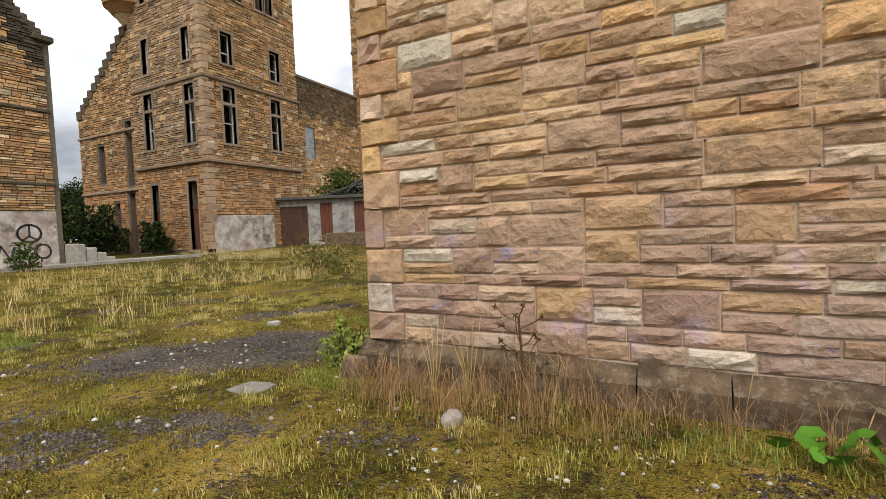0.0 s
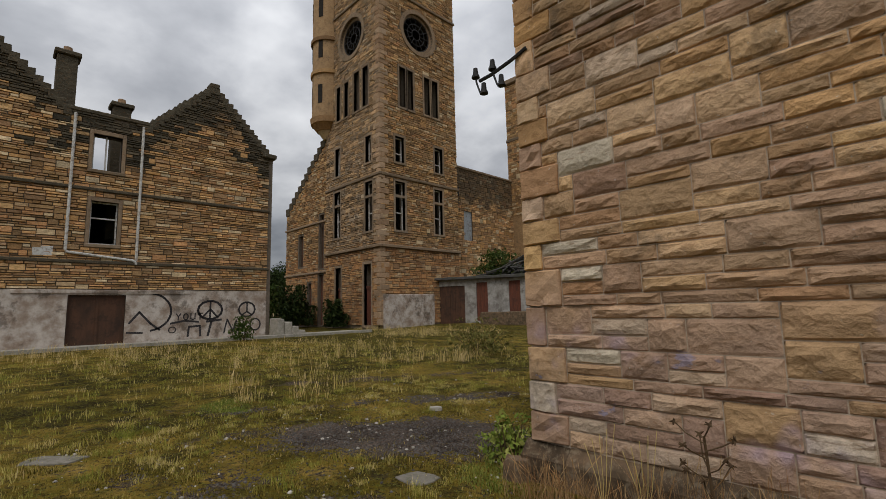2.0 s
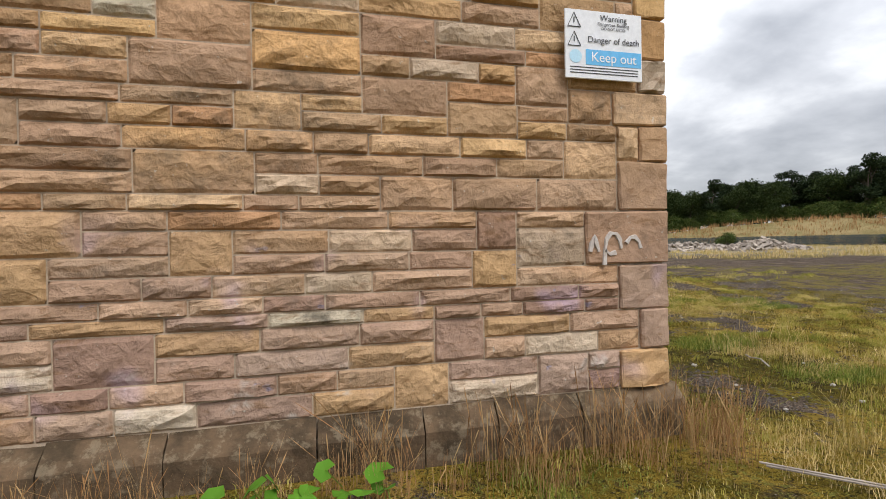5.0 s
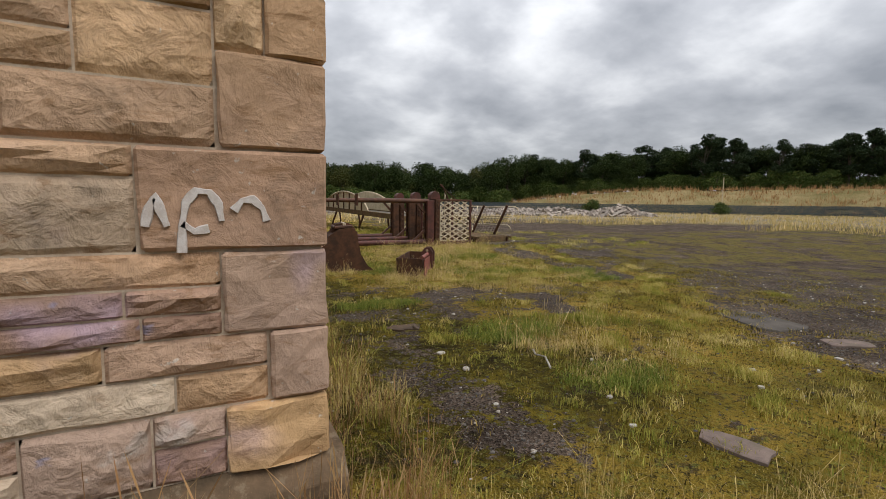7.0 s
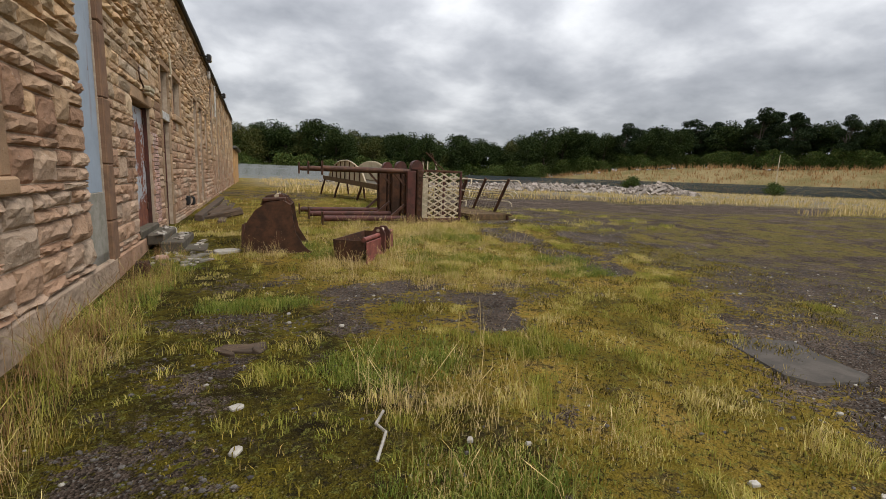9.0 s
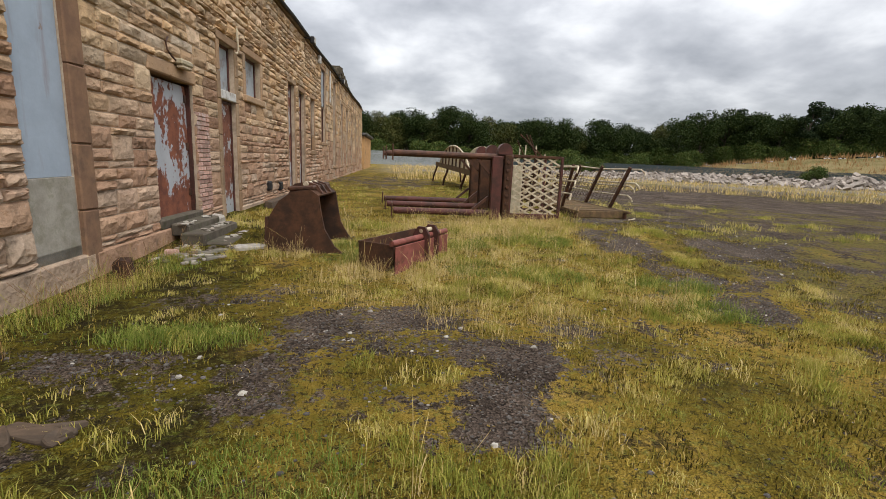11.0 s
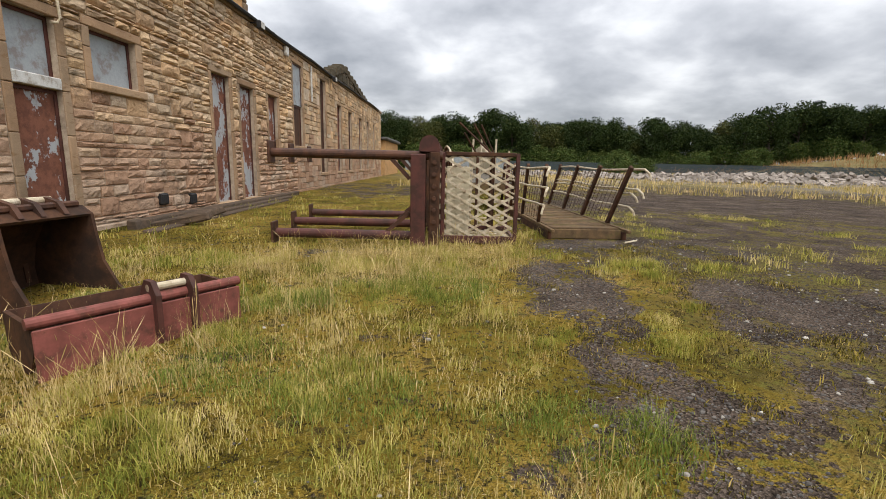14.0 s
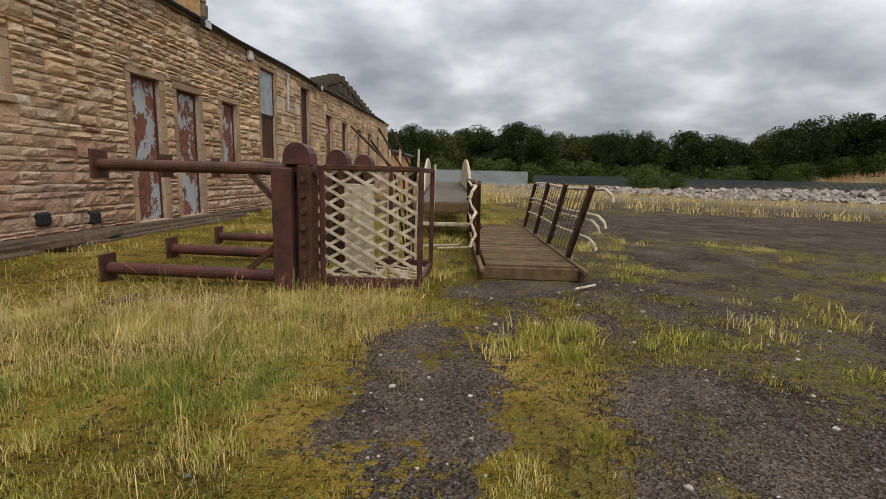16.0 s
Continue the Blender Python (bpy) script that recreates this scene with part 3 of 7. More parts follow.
east_q = [(E0, E0 + c[4], c[0], c[1]) for c in CORNERS if c[1] < 5.3]
east_field = layout(E0, 26.0, 0.30, ETOP - 0.12, rims + [BRICKS] + east_q, h=(0.125, 0.20), w=(0.28, 0.66), tall=0.15)
east_far = layout(26.0, E1, 0.30, ETOP - 0.12, rims, h=(0.15, 0.26), w=(0.3, 0.75), tall=0.25)
near_e = [s for s in east_field if 9.8 < s[0] < 17.5 and s[2] < 3.3]
near_e = sorted(near_e, key=lambda s: abs(s[0] - 12.5))[:300]
rest_e = [s for s in east_field if s not in near_e]

# plinth course under both walls
plinth = thing("plinth_south", "dark sloping stone plinth along the gable wall", "plinth", M_S, kind="structure")
u = SX0 - 0.09
while u < SX1 + 0.05:
    w_ = min(RNG.uniform(0.45, 1.1), SX1 + 0.09 - u)
    bm = bmesh.new()
    prof = [(-0.10, -0.3), (-0.115, 0.22), (-0.09, 0.27), (0.0, 0.36), (0.3, 0.36), (0.3, -0.3)]
    va = [[bm.verts.new((uu, y + RNG.uniform(-0.012, 0.012), z + RNG.uniform(-0.008, 0.008))) for y, z in prof] for uu in (u + 0.005, u + w_ - 0.005)]
    bm.faces.new(va[0][::-1]), bm.faces.new(va[1])
    for i in range(6):
        bm.faces.new((va[0][i], va[0][(i + 1) % 6], va[1][(i + 1) % 6], va[1][i]))
    part("plinth_stone", bm, M_PLINTH, plinth)
    u += w_
bm = bmesh.new()
u = E0 - 0.08
while u < E1:
    w_ = RNG.uniform(0.8, 1.6)
    if not any(o[0] < u + w_ and o[1] > u and o[2] < 0.3 for o in DOORS):
        box(bm, u + 0.005, u + w_ - 0.005, -0.06, 0.2, -0.3, 0.29 + RNG.uniform(-0.01, 0.01), bevel=0.02, jag=0.008)
    u += w_
solo("plinth_east", bm, M_STONE_E, "worn stone plinth along the long wall", "plinth", M_E, kind="structure")

# wall head: coping and a dark gutter line
bm = bmesh.new()
u = E0
while u < E1:
    w_ = RNG.uniform(0.6, 1.1)
    box(bm, u, u + w_ - 0.01, -0.10, 0.55, ETOP - 0.10, ETOP + 0.03 + RNG.uniform(-0.02, 0.03), bevel=0.015, jag=0.012)
    u += w_
solo("coping_east", bm, M_DRESS_D, "dark weathered coping along the wall head", "coping", M_E, kind="structure")
bm = bmesh.new()
pipe_run(bm, [(E0 + 0.1 + i * 2.0, -0.15, ETOP - 0.02 + 0.03 * math.sin(i * 1.7)) for i in range(22)], 0.055, 6)
solo("gutter", bm, M_BLACK, "sagging black cast iron gutter under the wall head", "gutter", M_E, kind="structure")

# the other sides of the building, unseen but closed
bm = bmesh.new()
box(bm, -2.86, -2.4, 4.45, 48, -0.3, 5.4)
box(bm, -2.4, 3.28, 47.5, 48, -0.3, 5.4)
solo("wall_west", bm, M_MORTAR_D, "plain back walls of the long building", "wall", kind="structure")
bm = bmesh.new()
box(bm, -2.4, 3.28, 4.45, 47.5, 5.05, 5.2)
solo("roof_deck", bm, M_SLATE, "low slated roof behind the wall head", "roof", kind="structure")
bm = bmesh.new()
box(bm, -2.4, 3.2, 4.46, 47.5, -0.2, 0.05)
solo("floor_inside", bm, M_DARK, "dark floor inside the long building", "floor", kind="structure")

# ---- ground ----
BARE = [  # ellipses of bare gravel: x, y, half lengths, turn, strength
    (-5.1, 4.0, 2.3, 1.05, 38, 1.25), (-3.4, 2.3, 1.0, 0.45, 20, 0.7), (-6.6, 3.2, 1.4, 0.3, 35, 0.55), (-6.4, 6.5, 2.6, 0.4, 60, 0.8), (-9.5, 7.4, 4.0, 0.45, 62, 0.7), (-4.3, 1.4, 1.3, 0.4, 30, 0.7),
    (-2.0, 2.7, 0.7, 0.4, 10, 0.55), (-5.8, 1.2, 1.4, 0.4, 40, 0.6), (-1.0, 2.2, 0.8, 0.4, 0, 0.4), (1.0, 2.9, 1.2, 0.35, 5, 0.6), (-9.0, 2.6, 1.2, 0.35, 40, 0.5),
    (5.1, 5.0, 0.6, 1.3, 10, 0.72), (5.0, 6.6, 0.5, 0.5, 0, 0.7), (6.0, 7.5, 1.8, 0.4, -15, 0.75), (7.5, 7.0, 1.1, 0.35, -20, 0.6), (7.8, 8.0, 1.2, 0.4, -15, 0.95), (8.9, 8.4, 0.25, 0.7, 10, 0.8), (6.9, 8.45, 1.05, 0.6, 20, 1.2), (7.9, 7.2, 0.3, 0.7, -20, 0.9), (5.5, 9.3, 0.9, 0.4, 30, 0.6), (9.3, 8.2, 0.7, 0.9, 0, 0.7), (10.7, 4.6, 2.4, 1.5, 30, 1.0),
    (13.5, 6.5, 4.5, 2.5, 30, 0.85), (11.2, 12.6, 0.62, 1.5, 8, 1.1), (11.1, 10.6, 0.42, 1.0, -10, 0.9), (13.2, 12.3, 0.9, 0.9, 10, 1.15), (9.6, 11.15, 0.5, 0.12, 0, 0.8), (11.3, 9.6, 0.5, 1.3, -20, 1.0), (12.6, 15.2, 1.6, 1.2, 10, 0.95), (14.8, 13.2, 2.2, 0.8, 15, 0.85), (8.2, 14.1, 0.9, 0.35, 10, 0.7),
    (20.0, 25.5, 8.0, 4.2, 25, 1.0), (30.0, 22.0, 14.0, 4.0, 5, 1.0), (18.0, 17.0, 5.5, 1.5, 20, 0.8), (11.0, 9.9, 0.6, 0.7, 0, 0.5), (9.2, 12.9, 0.9, 0.25, 10, 0.5), (6.5, 30.0, 3.5, 7.0, 0, 0.75),
    (5.6, 9.6, 0.8, 0.4, 20, 0.5), (7.6, 5.2, 0.7, 0.3, 30, 0.45), (10.5, 17.5, 2.5, 0.5, 10, 0.5), (45, 45, 40, 9, 30, 0.65), (30, 60, 30, 7, 15, 0.55)]


def bare(x, y):
    v = 0.0
    for cx, cy, rx, ry, turn, s in BARE:
        c, q = math.cos(radians(turn)), math.sin(radians(turn))
        dx, dy = x - cx, y - cy
        d = math.hypot((dx * c + dy * q) / rx, (-dx * q + dy * c) / ry)
        if d < 1.5:
            v = max(v, (0.64 * s if rx < 7 else 0.85 * s) * (1 - ramp01(d, 0.55, 1.4)))
    side = x - (8.4 + 2.2 * ramp01(y, 4, 8) + 0.6 * ramp01(y, 14, 20))
    islands = ramp01(0.8 * noise.noise((x * 0.42, y * 0.42, 21)) + 0.7 * noise.noise((x * 1.4, y * 1.4, 22)), -0.3, 0.3)
    v = max(v, (0.60 - 0.38 * islands) * ramp01(side + 0.8 * noise.noise((x * 0.9, y * 0.9, 23)), -0.5, 1.8))
    strip = abs(x - 12.1 - 0.12 * (y - 12.5) - 0.25 * noise.noise((y * 0.7, 0, 5)))
    v -= 0.42 * (1 - ramp01(strip, 0.12, 0.5)) * ramp01(y, 10.0, 11.0) * ramp01(y, 15.2, 14.2)
    return v + 0.26 * noise.noise((x * 0.8, y * 0.8, 3)) + 0.28 * noise.noise((x * 2.1, y * 2.1, 9))


def dryness(x, y):
    """Damp moss in the lee of the walls, dry turf out in the open."""
    yard = 0.40 + 0.14 * ramp01(x, -9.0, -5.0) + 0.4 * noise.noise((x * 0.3, y * 0.3, 4)) + 0.25 * noise.noise((x * 0.9, y * 0.9, 6))
    side = x - (8.6 + 2.2 * ramp01(y, 4, 8) + 0.6 * ramp01(y, 14, 20))
    field_ = 0.08 + 0.8 * ramp01(x + 0.25 * (y - 8) + 0.9 * noise.noise((x * 0.6, y * 0.6, 14)), 5.0, 7.2) + 0.5 * ramp01(y, 4.8, 3.6) + 0.8 * ramp01(side, 0.0, 2.5) + 0.35 * noise.noise((x * 0.7, y * 0.7, 4))
    k = ramp01(x, 0.5, 3.8)
    return yard * (1 - k) + field_ * k


def ground_mesh():
    xs = list(np.concatenate([-np.geomspace(3000, 16.5, 26), np.arange(-16, 22, 0.22), np.arange(22, 60, 1.0), np.geomspace(60, 3000, 30)]))
    ys = list(np.concatenate([-np.geomspace(3000, 4.2, 18), np.arange(-4, 24, 0.22), np.arange(24, 70, 1.0), np.geomspace(70, 3000, 34)]))
    verts = [(x, y, ground_z(x, y)) for y in ys for x in xs]
    n = len(xs)
    faces = [(j * n + i, j * n + i + 1, (j + 1) * n + i + 1, (j + 1) * n + i) for j in range(len(ys) - 1) for i in range(n - 1)]
    me = mesh_from("ground", verts, faces, M_GROUND, smooth=True)
    dr = me.attributes.new("dry", "FLOAT", "POINT")
    dr.data.foreach_set("value", [dryness(x, y) for x, y, z in verts])
    at = me.attributes.new("bare", "FLOAT", "POINT")
    at.data.foreach_set("value", [bare(x, y) for x, y, z in verts])
    return tagged(new("ground", me), "rough grassy ground with moss, gravel and broken asphalt", "ground", kind="structure")


def ground_material():
    n = Nodes("yard_ground")
    a = n.t.nodes.new("ShaderNodeAttribute")
    a.attribute_name = "bare"
    f = n.math("ADD", a.outputs["Fac"], n.math("MULTIPLY", n.math("SUBTRACT", n.noise(1.8, 9, 0.72), 0.5), 2.0))
    f = n.math("ADD", f, n.math("MULTIPLY", n.math("SUBTRACT", n.noise(9, 7, 0.75), 0.5), 1.8))
    g = n.step(f, 0.40, 0.52)
    # moss and turf
    turf = n.ramp(n.noise(0.9, 7, 0.66), [(0.32, (0.090, 0.071, 0.014)), (0.44, (0.212, 0.152, 0.023)), (0.55, (0.360, 0.240, 0.045)), (0.68, (0.488, 0.319, 0.099))])
    d_ = n.t.nodes.new("ShaderNodeAttribute")
    d_.attribute_name = "dry"
    damp = n.ramp(n.noise(1.7, 8, 0.7), [(0.36, (0.025, 0.018, 0.008)), (0.46, (0.064, 0.049, 0.011)), (0.56, (0.133, 0.104, 0.014)), (0.68, (0.249, 0.179, 0.023))])
    dmask = n.math("ADD", d_.outputs["Fac"], n.math("MULTIPLY", n.math("SUBTRACT", n.noise(2.4, 7, 0.7), 0.5), 1.1))
    turf = n.mix(n.step(dmask, 0.3, 0.62), damp, turf)
    turf = n.mix(n.math("MULTIPLY", n.step(dmask, 1.15, 1.6), 0.8), turf, (0.17, 0.135, 0.055))
    turf = n.mix(n.math("MULTIPLY", n.step(n.noise(3.1, 5, 0.7), 0.58, 0.72), 0.6), turf, (0.15, 0.175, 0.022))
    turf = n.mix(n.math("MULTIPLY", n.step(n.noise(3.6, 8, 0.78), 0.52, 0.60), 0.8), turf, (0.055, 0.042, 0.022))
    # cushions of brighter moss, and dead brown leaves between
    turf = n.mix(n.math("MULTIPLY", n.step(n.noise(13, 7, 0.78), 0.52, 0.60), 0.75), turf, (0.205, 0.200, 0.045))
    turf = n.mix(n.math("MULTIPLY", n.step(n.noise(21, 6, 0.78, dist=0.4), 0.535, 0.59), 0.85), turf, (0.026, 0.021, 0.011))
    turf = n.mix(n.math("MULTIPLY", n.step(n.noise(34, 4, 0.7), 0.62, 0.68), 0.6), turf, (0.36, 0.30, 0.14))
    turf = n.gain(turf, n.noise(42, 6, 0.8), 0.35, 1.65)
    # dark gravel and cinders
    grav = n.ramp(n.noise(1.3, 6, 0.6), [(0.3, (0.049, 0.036, 0.027)), (0.5, (0.100, 0.074, 0.057)), (0.7, (0.169, 0.126, 0.093))])
    stones = n.voronoi(70, "Color")
    k = n.t.nodes.new("ShaderNodeSeparateColor")
    n.t.links.new(stones, k.inputs[0])
    grav = n.gain(n.gain(grav, k.outputs[0], 0.4, 1.75), n.noise(28, 4, 0.75), 0.55, 1.45)
    grav = n.mix(n.math("MULTIPLY", n.step(k.outputs[1], 0.93, 0.96), 0.55), grav, (0.33, 0.30, 0.26))
    col = n.mix(g, turf, grav)
    # paler, stonier ground far off across the field
    p = n.t.nodes.new("ShaderNodeVectorMath")
    p.operation = "DISTANCE"
    n.t.links.new(n.pos, p.inputs[0])
    p.inputs[1].default_value = (8, 2, 0)
    fary = n.math("MULTIPLY", n.step(p.outputs["Value"], 36, 46), n.step(p.outputs["Value"], 112, 88))
    field_c = n.ramp(n.noise(0.16, 7, 0.7), [(0.35, (0.16, 0.14, 0.05)), (0.47, (0.30, 0.235, 0.12)), (0.58, (0.25, 0.215, 0.18)), (0.72, (0.17, 0.155, 0.06))])
    col = n.mix(n.math("MULTIPLY", fary, n.step(n.coord(0), 2, 9)), col, field_c)
    rim_c = n.ramp(n.noise(0.12, 7, 0.7), [(0.35, (0.15, 0.125, 0.05)), (0.6, (0.27, 0.205, 0.10))])
    col = n.mix(n.step(p.outputs["Value"], 108, 122), col, rim_c)
    h = n.math("ADD", n.math("MULTIPLY", n.noise(22, 6, 0.7), 0.7), n.math("MULTIPLY", n.voronoi(70), 1.0))
    h = n.math("ADD", h, n.math("MULTIPLY", n.noise(3.5, 5, 0.6), 1.6))
    return n.done(col, 0.95, bump=h, depth=0.04, strength=1.0, spec=0.04)


M_GROUND = ground_material()
ground = ground_mesh()

# ---- hospital wing with two stepped gables, across the yard ----
A_X = -33.0
wing = thing("hospital_wing", "derelict sandstone wing with crow-stepped gables and graffiti", "building", pose(A_X, 0, 0, 0, 0, 90))
A_HOLES = [(2.86, 5.58, -0.3, 2.92), (3.60, 4.92, 5.85, 8.38), (3.50, 4.92, 10.25, 12.42), (-1.6, -0.3, -0.3, 2.6), (-2.3, -1.2, 5.85, 8.38)]
A0, A1, A_EAVE = -10.0, 14.05, 13.3
GAB = [(6.2, 14.05, 10.05, 17.3), (-6.6, 2.4, -2.1, 17.6)]


def a_top(u):
    for l, r, c, t in GAB:
        if l <= u <= r:
            return A_EAVE + (t - A_EAVE) * (1 - abs(u - c) / ((r - l) / 2))
    return A_EAVE + 0.35


bm = bmesh.new()
pierced(bm, A0, A1, -0.3, A_EAVE, 0.7, A_HOLES)
for l, r, c, t in GAB:
    prism(bm, [(l, A_EAVE), (r, A_EAVE), (c, t)], 0, 0.7)
box(bm, 2.4, 6.2, 0, 0.7, A_EAVE, A_EAVE + 0.4)
aw = part("wall", bm, M_MORTAR_D, wing)
hole_rims = [(a - 0.2, b + 0.2, c - 0.2, d + 0.25) for a, b, c, d in A_HOLES]
a_st = layout(A0, A1, 3.25, 17.6, hole_rims, h=(0.10, 0.20), w=(0.3, 0.9), tall=0.08, top=a_top)
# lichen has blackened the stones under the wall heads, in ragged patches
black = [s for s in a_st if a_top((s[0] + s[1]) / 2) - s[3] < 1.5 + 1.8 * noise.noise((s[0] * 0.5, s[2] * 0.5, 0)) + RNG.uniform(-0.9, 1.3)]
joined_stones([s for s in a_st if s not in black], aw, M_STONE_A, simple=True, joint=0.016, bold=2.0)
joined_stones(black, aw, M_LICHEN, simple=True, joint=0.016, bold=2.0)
bm = bmesh.new()
pierced(bm, A0, A1, -0.3, 3.22, 0.06, A_HOLES)
bmesh.ops.transform(bm, matrix=pose(0, -0.05, 0), verts=bm.verts)
part("render_coat", bm, M_RENDER, aw, "stained pale cement render on the ground storey")
for z in (4.80, 9.05):
    bm = bmesh.new()
    box(bm, A0, A1 + 0.1, -0.16, 0.05, z - 0.10, z + 0.10, bevel=0.04)
    part("string_course", bm, M_LICHEN, wing)
bm = bmesh.new()
box(bm, A1 - 0.02, A1 + 0.28, 0.0, 12, -0.3, A_EAVE)
box(bm, A0, A0 + 0.5, 0.7, 12, -0.3, A_EAVE)
box(bm, A0, A1, 11.6, 12, -0.3, 9.0)
part("side_wall", bm, M_MORTAR_D, wing)
bm = bmesh.new()
box(bm, A0, A1, 0.7, 11.6, 8.9, 9.05)
part("upper_floor", bm, M_DARK, wing)
for l, r, c, t in GAB:
    n_ = 13
    for side in (-1, 1):
        half = (r - l) / 2
        for i in range(n_):
            f0, f1 = i / n_, (i + 1) / n_
            ua, ub = c + side * half * (1 - f0), c + side * half * (1 - f1)
            z_ = A_EAVE + (t - A_EAVE) * f1
            bm = bmesh.new()
            box(bm, min(ua, ub) - 0.05, max(ua, ub) + 0.05, -0.10, 0.8, z_ - 0.42, z_ + 0.16, bevel=0.03, jag=0.03)
            part("crow_step", bm, M_LICHEN, wing)
    bm = bmesh.new()
    box(bm, c - 0.3, c + 0.3, -0.10, 0.8, t + 0.0, t + 0.4, bevel=0.06, jag=0.03)
    part("finial_stone", bm, M_LICHEN, wing)
bm = bmesh.new()
box(bm, A1 - 0.55, A1 + 0.45, -0.3, 0.6, A_EAVE - 0.25, A_EAVE + 0.1, bevel=0.06, jag=0.03)
part("skew_stone", bm, M_LICHEN, wing)
# parapet between the gables
bm = bmesh.new()
box(bm, 2.3, 6.3, -0.14, 0.7, A_EAVE + 0.25, A_EAVE + 0.5, bevel=0.05)
part("parapet", bm, M_LICHEN, wing)
# windows
for k_, (a, b, c, d) in enumerate(A_HOLES):
    if k_ in (0, 3):
        continue
    bm = bmesh.new()
    box(bm, a - 0.2, a, -0.07, 0.3, c, d + 0.25, bevel=0.02)
    box(bm, b, b + 0.2, -0.07, 0.3, c, d + 0.25, bevel=0.02)
    box(bm, a, b, -0.07, 0.3, d, d + 0.25, bevel=0.02)
    win = part("window", bm, M_DRESS_D, wing)
    bm = bmesh.new()
    box(bm, a - 0.22, b + 0.22, -0.16, 0.3, c - 0.2, c, bevel=0.03)
    part("sill", bm, M_DRESS_D, win)
    bm = bmesh.new()
    if k_ in (1, 4):
        for p in (a, b - 0.07):
            box(bm, p, p + 0.07, 0.22, 0.30, c, d)
        for p in (c, (c + d) / 2 + 0.25, d - 0.08):
            box(bm, a + 0.07, b - 0.07, 0.22, 0.29, p, p + 0.08)
    else:
        box(bm, a, a + 0.08, 0.25, 0.32, c, d)
        box(bm, a + 0.62, a + 0.70, 0.25, 0.32, c, d)
    part("frame", bm, M_WHITE, win, "peeling white sash frame")
bm = bmesh.new()
box(bm, 2.86, 5.58, 0.12, 0.2, -0.2, 2.92)
for p in (2.9, 4.18, 4.24, 5.5):
    box(bm, p, p + 0.06, 0.08, 0.12, -0.2, 2.9)
wd = part("door", bm, M_RUSTDOOR, wing, "rusty brown steel double door")
bm = bmesh.new()
box(bm, -1.6, -0.3, 0.2, 0.28, -0.2, 2.6)
part("door", bm, M_BOARD, wing, "grey boarded doorway")
bm = bmesh.new()
box(bm, 0.5, 9.0, -0.12, -0.04, 3.0, 3.2, bevel=0.02, jag=0.02)
part("lintel_band", bm, M_RENDER, wing)
# white rainwater pipe that runs down, across and down
bm = bmesh.new()
pipe_run(bm, [(2.58, -0.14, 13.4), (2.58, -0.14, 5.5), (2.62, -0.14, 5.32), (5.8, -0.14, 4.98), (5.95, -0.14, 4.85), (5.95, -0.14, 4.75)], 0.075, 8)
pipe_run(bm, [(5.95, -0.14, 13.4), (5.95, -0.14, 4.95)], 0.075, 8)
part("rainwater_pipe", bm, M_WHITE, wing, "white rainwater pipe")
bm = bmesh.new()
box(bm, 1.22, 2.05, -0.10, -0.06, 5.07, 5.58)
part("notice_board", bm, M_WHITE, wing, "blank white notice board")
# chimneys
for cu, cd, z0_, z1_, w_ in ((2.15, 1.6, 12.5, 18.1, 1.0), (5.2, 2.6, 12.5, 16.0, 1.0)):
    bm = bmesh.new()
    box(bm, cu - w_ / 2, cu + w_ / 2, cd, cd + w_, z0_ - 6, z1_ - 0.6, bevel=0.03)
    box(bm, cu - w_ / 2 - 0.15, cu + w_ / 2 + 0.15, cd - 0.15, cd + w_ + 0.15, z1_ - 0.6, z1_ - 0.3, bevel=0.06)
    ch = part("chimney", bm, M_LICHEN, wing)
    bm = bmesh.new()
    tube(bm, (cu, cd + w_ / 2, z1_ - 0.3), (cu, cd + w_ / 2, z1_ + 0.1), 0.26, 12, 0.22)
    part("chimney_pot", bm, M_DRESS, ch)
# black spray-painted loops and strokes on the render
GRAF = plain_material("black_spray_paint", (0.03, 0.028, 0.03), (0.05, 0.045, 0.045), 8, 0.7)


def stroke(pts, w_=0.06):
    bm = bmesh.new()
    for (a, b), (c, d) in zip(pts, pts[1:]):
        L = math.hypot(c - a, d - b) or 1e-3
        nx, nz = -(d - b) / L * w_ / 2, (c - a) / L * w_ / 2
        ex, ez = (c - a) / L * w_ * 0.3, (d - b) / L * w_ * 0.3
        v = [bm.verts.new(p) for p in ((a + nx - ex, -0.058, b + nz - ez), (a - nx - ex, -0.058, b - nz - ez), (c - nx + ex, -0.058, d - nz + ez), (c + nx + ex, -0.058, d + nz + ez))]
        bm.faces.new(v)
    part("spray_stroke", bm, GRAF, aw)


def loop(cu, cz, ru, rz, a0=0, a1=360, w_=0.07):
    stroke([(cu + ru * math.cos(radians(t)), cz + rz * math.sin(radians(t))) for t in np.linspace(a0, a1, 15)], w_)


loop(10.3, 1.95, 0.75, 0.6, w_=0.14), stroke([(10.3, 2.5), (10.3, 1.4)], 0.12), stroke([(10.3, 2.0), (10.75, 1.5)], 0.12), stroke([(10.3, 2.0), (9.85, 1.5)], 0.12)
loop(12.7, 1.95, 0.55, 0.5, w_=0.12), stroke([(12.7, 2.4), (12.7, 1.8), (12.4, 1.6)], 0.1), stroke([(12.7, 1.8), (13.0, 1.6)], 0.1)
loop(6.7, 1.9, 1.3, 1.15, -80, 95, 0.12), stroke([(5.8, 1.25), (6.3, 1.9), (6.9, 1.2), (7.4, 0.8)], 0.12), stroke([(5.7, 0.7), (6.5, 0.65)], 0.1)
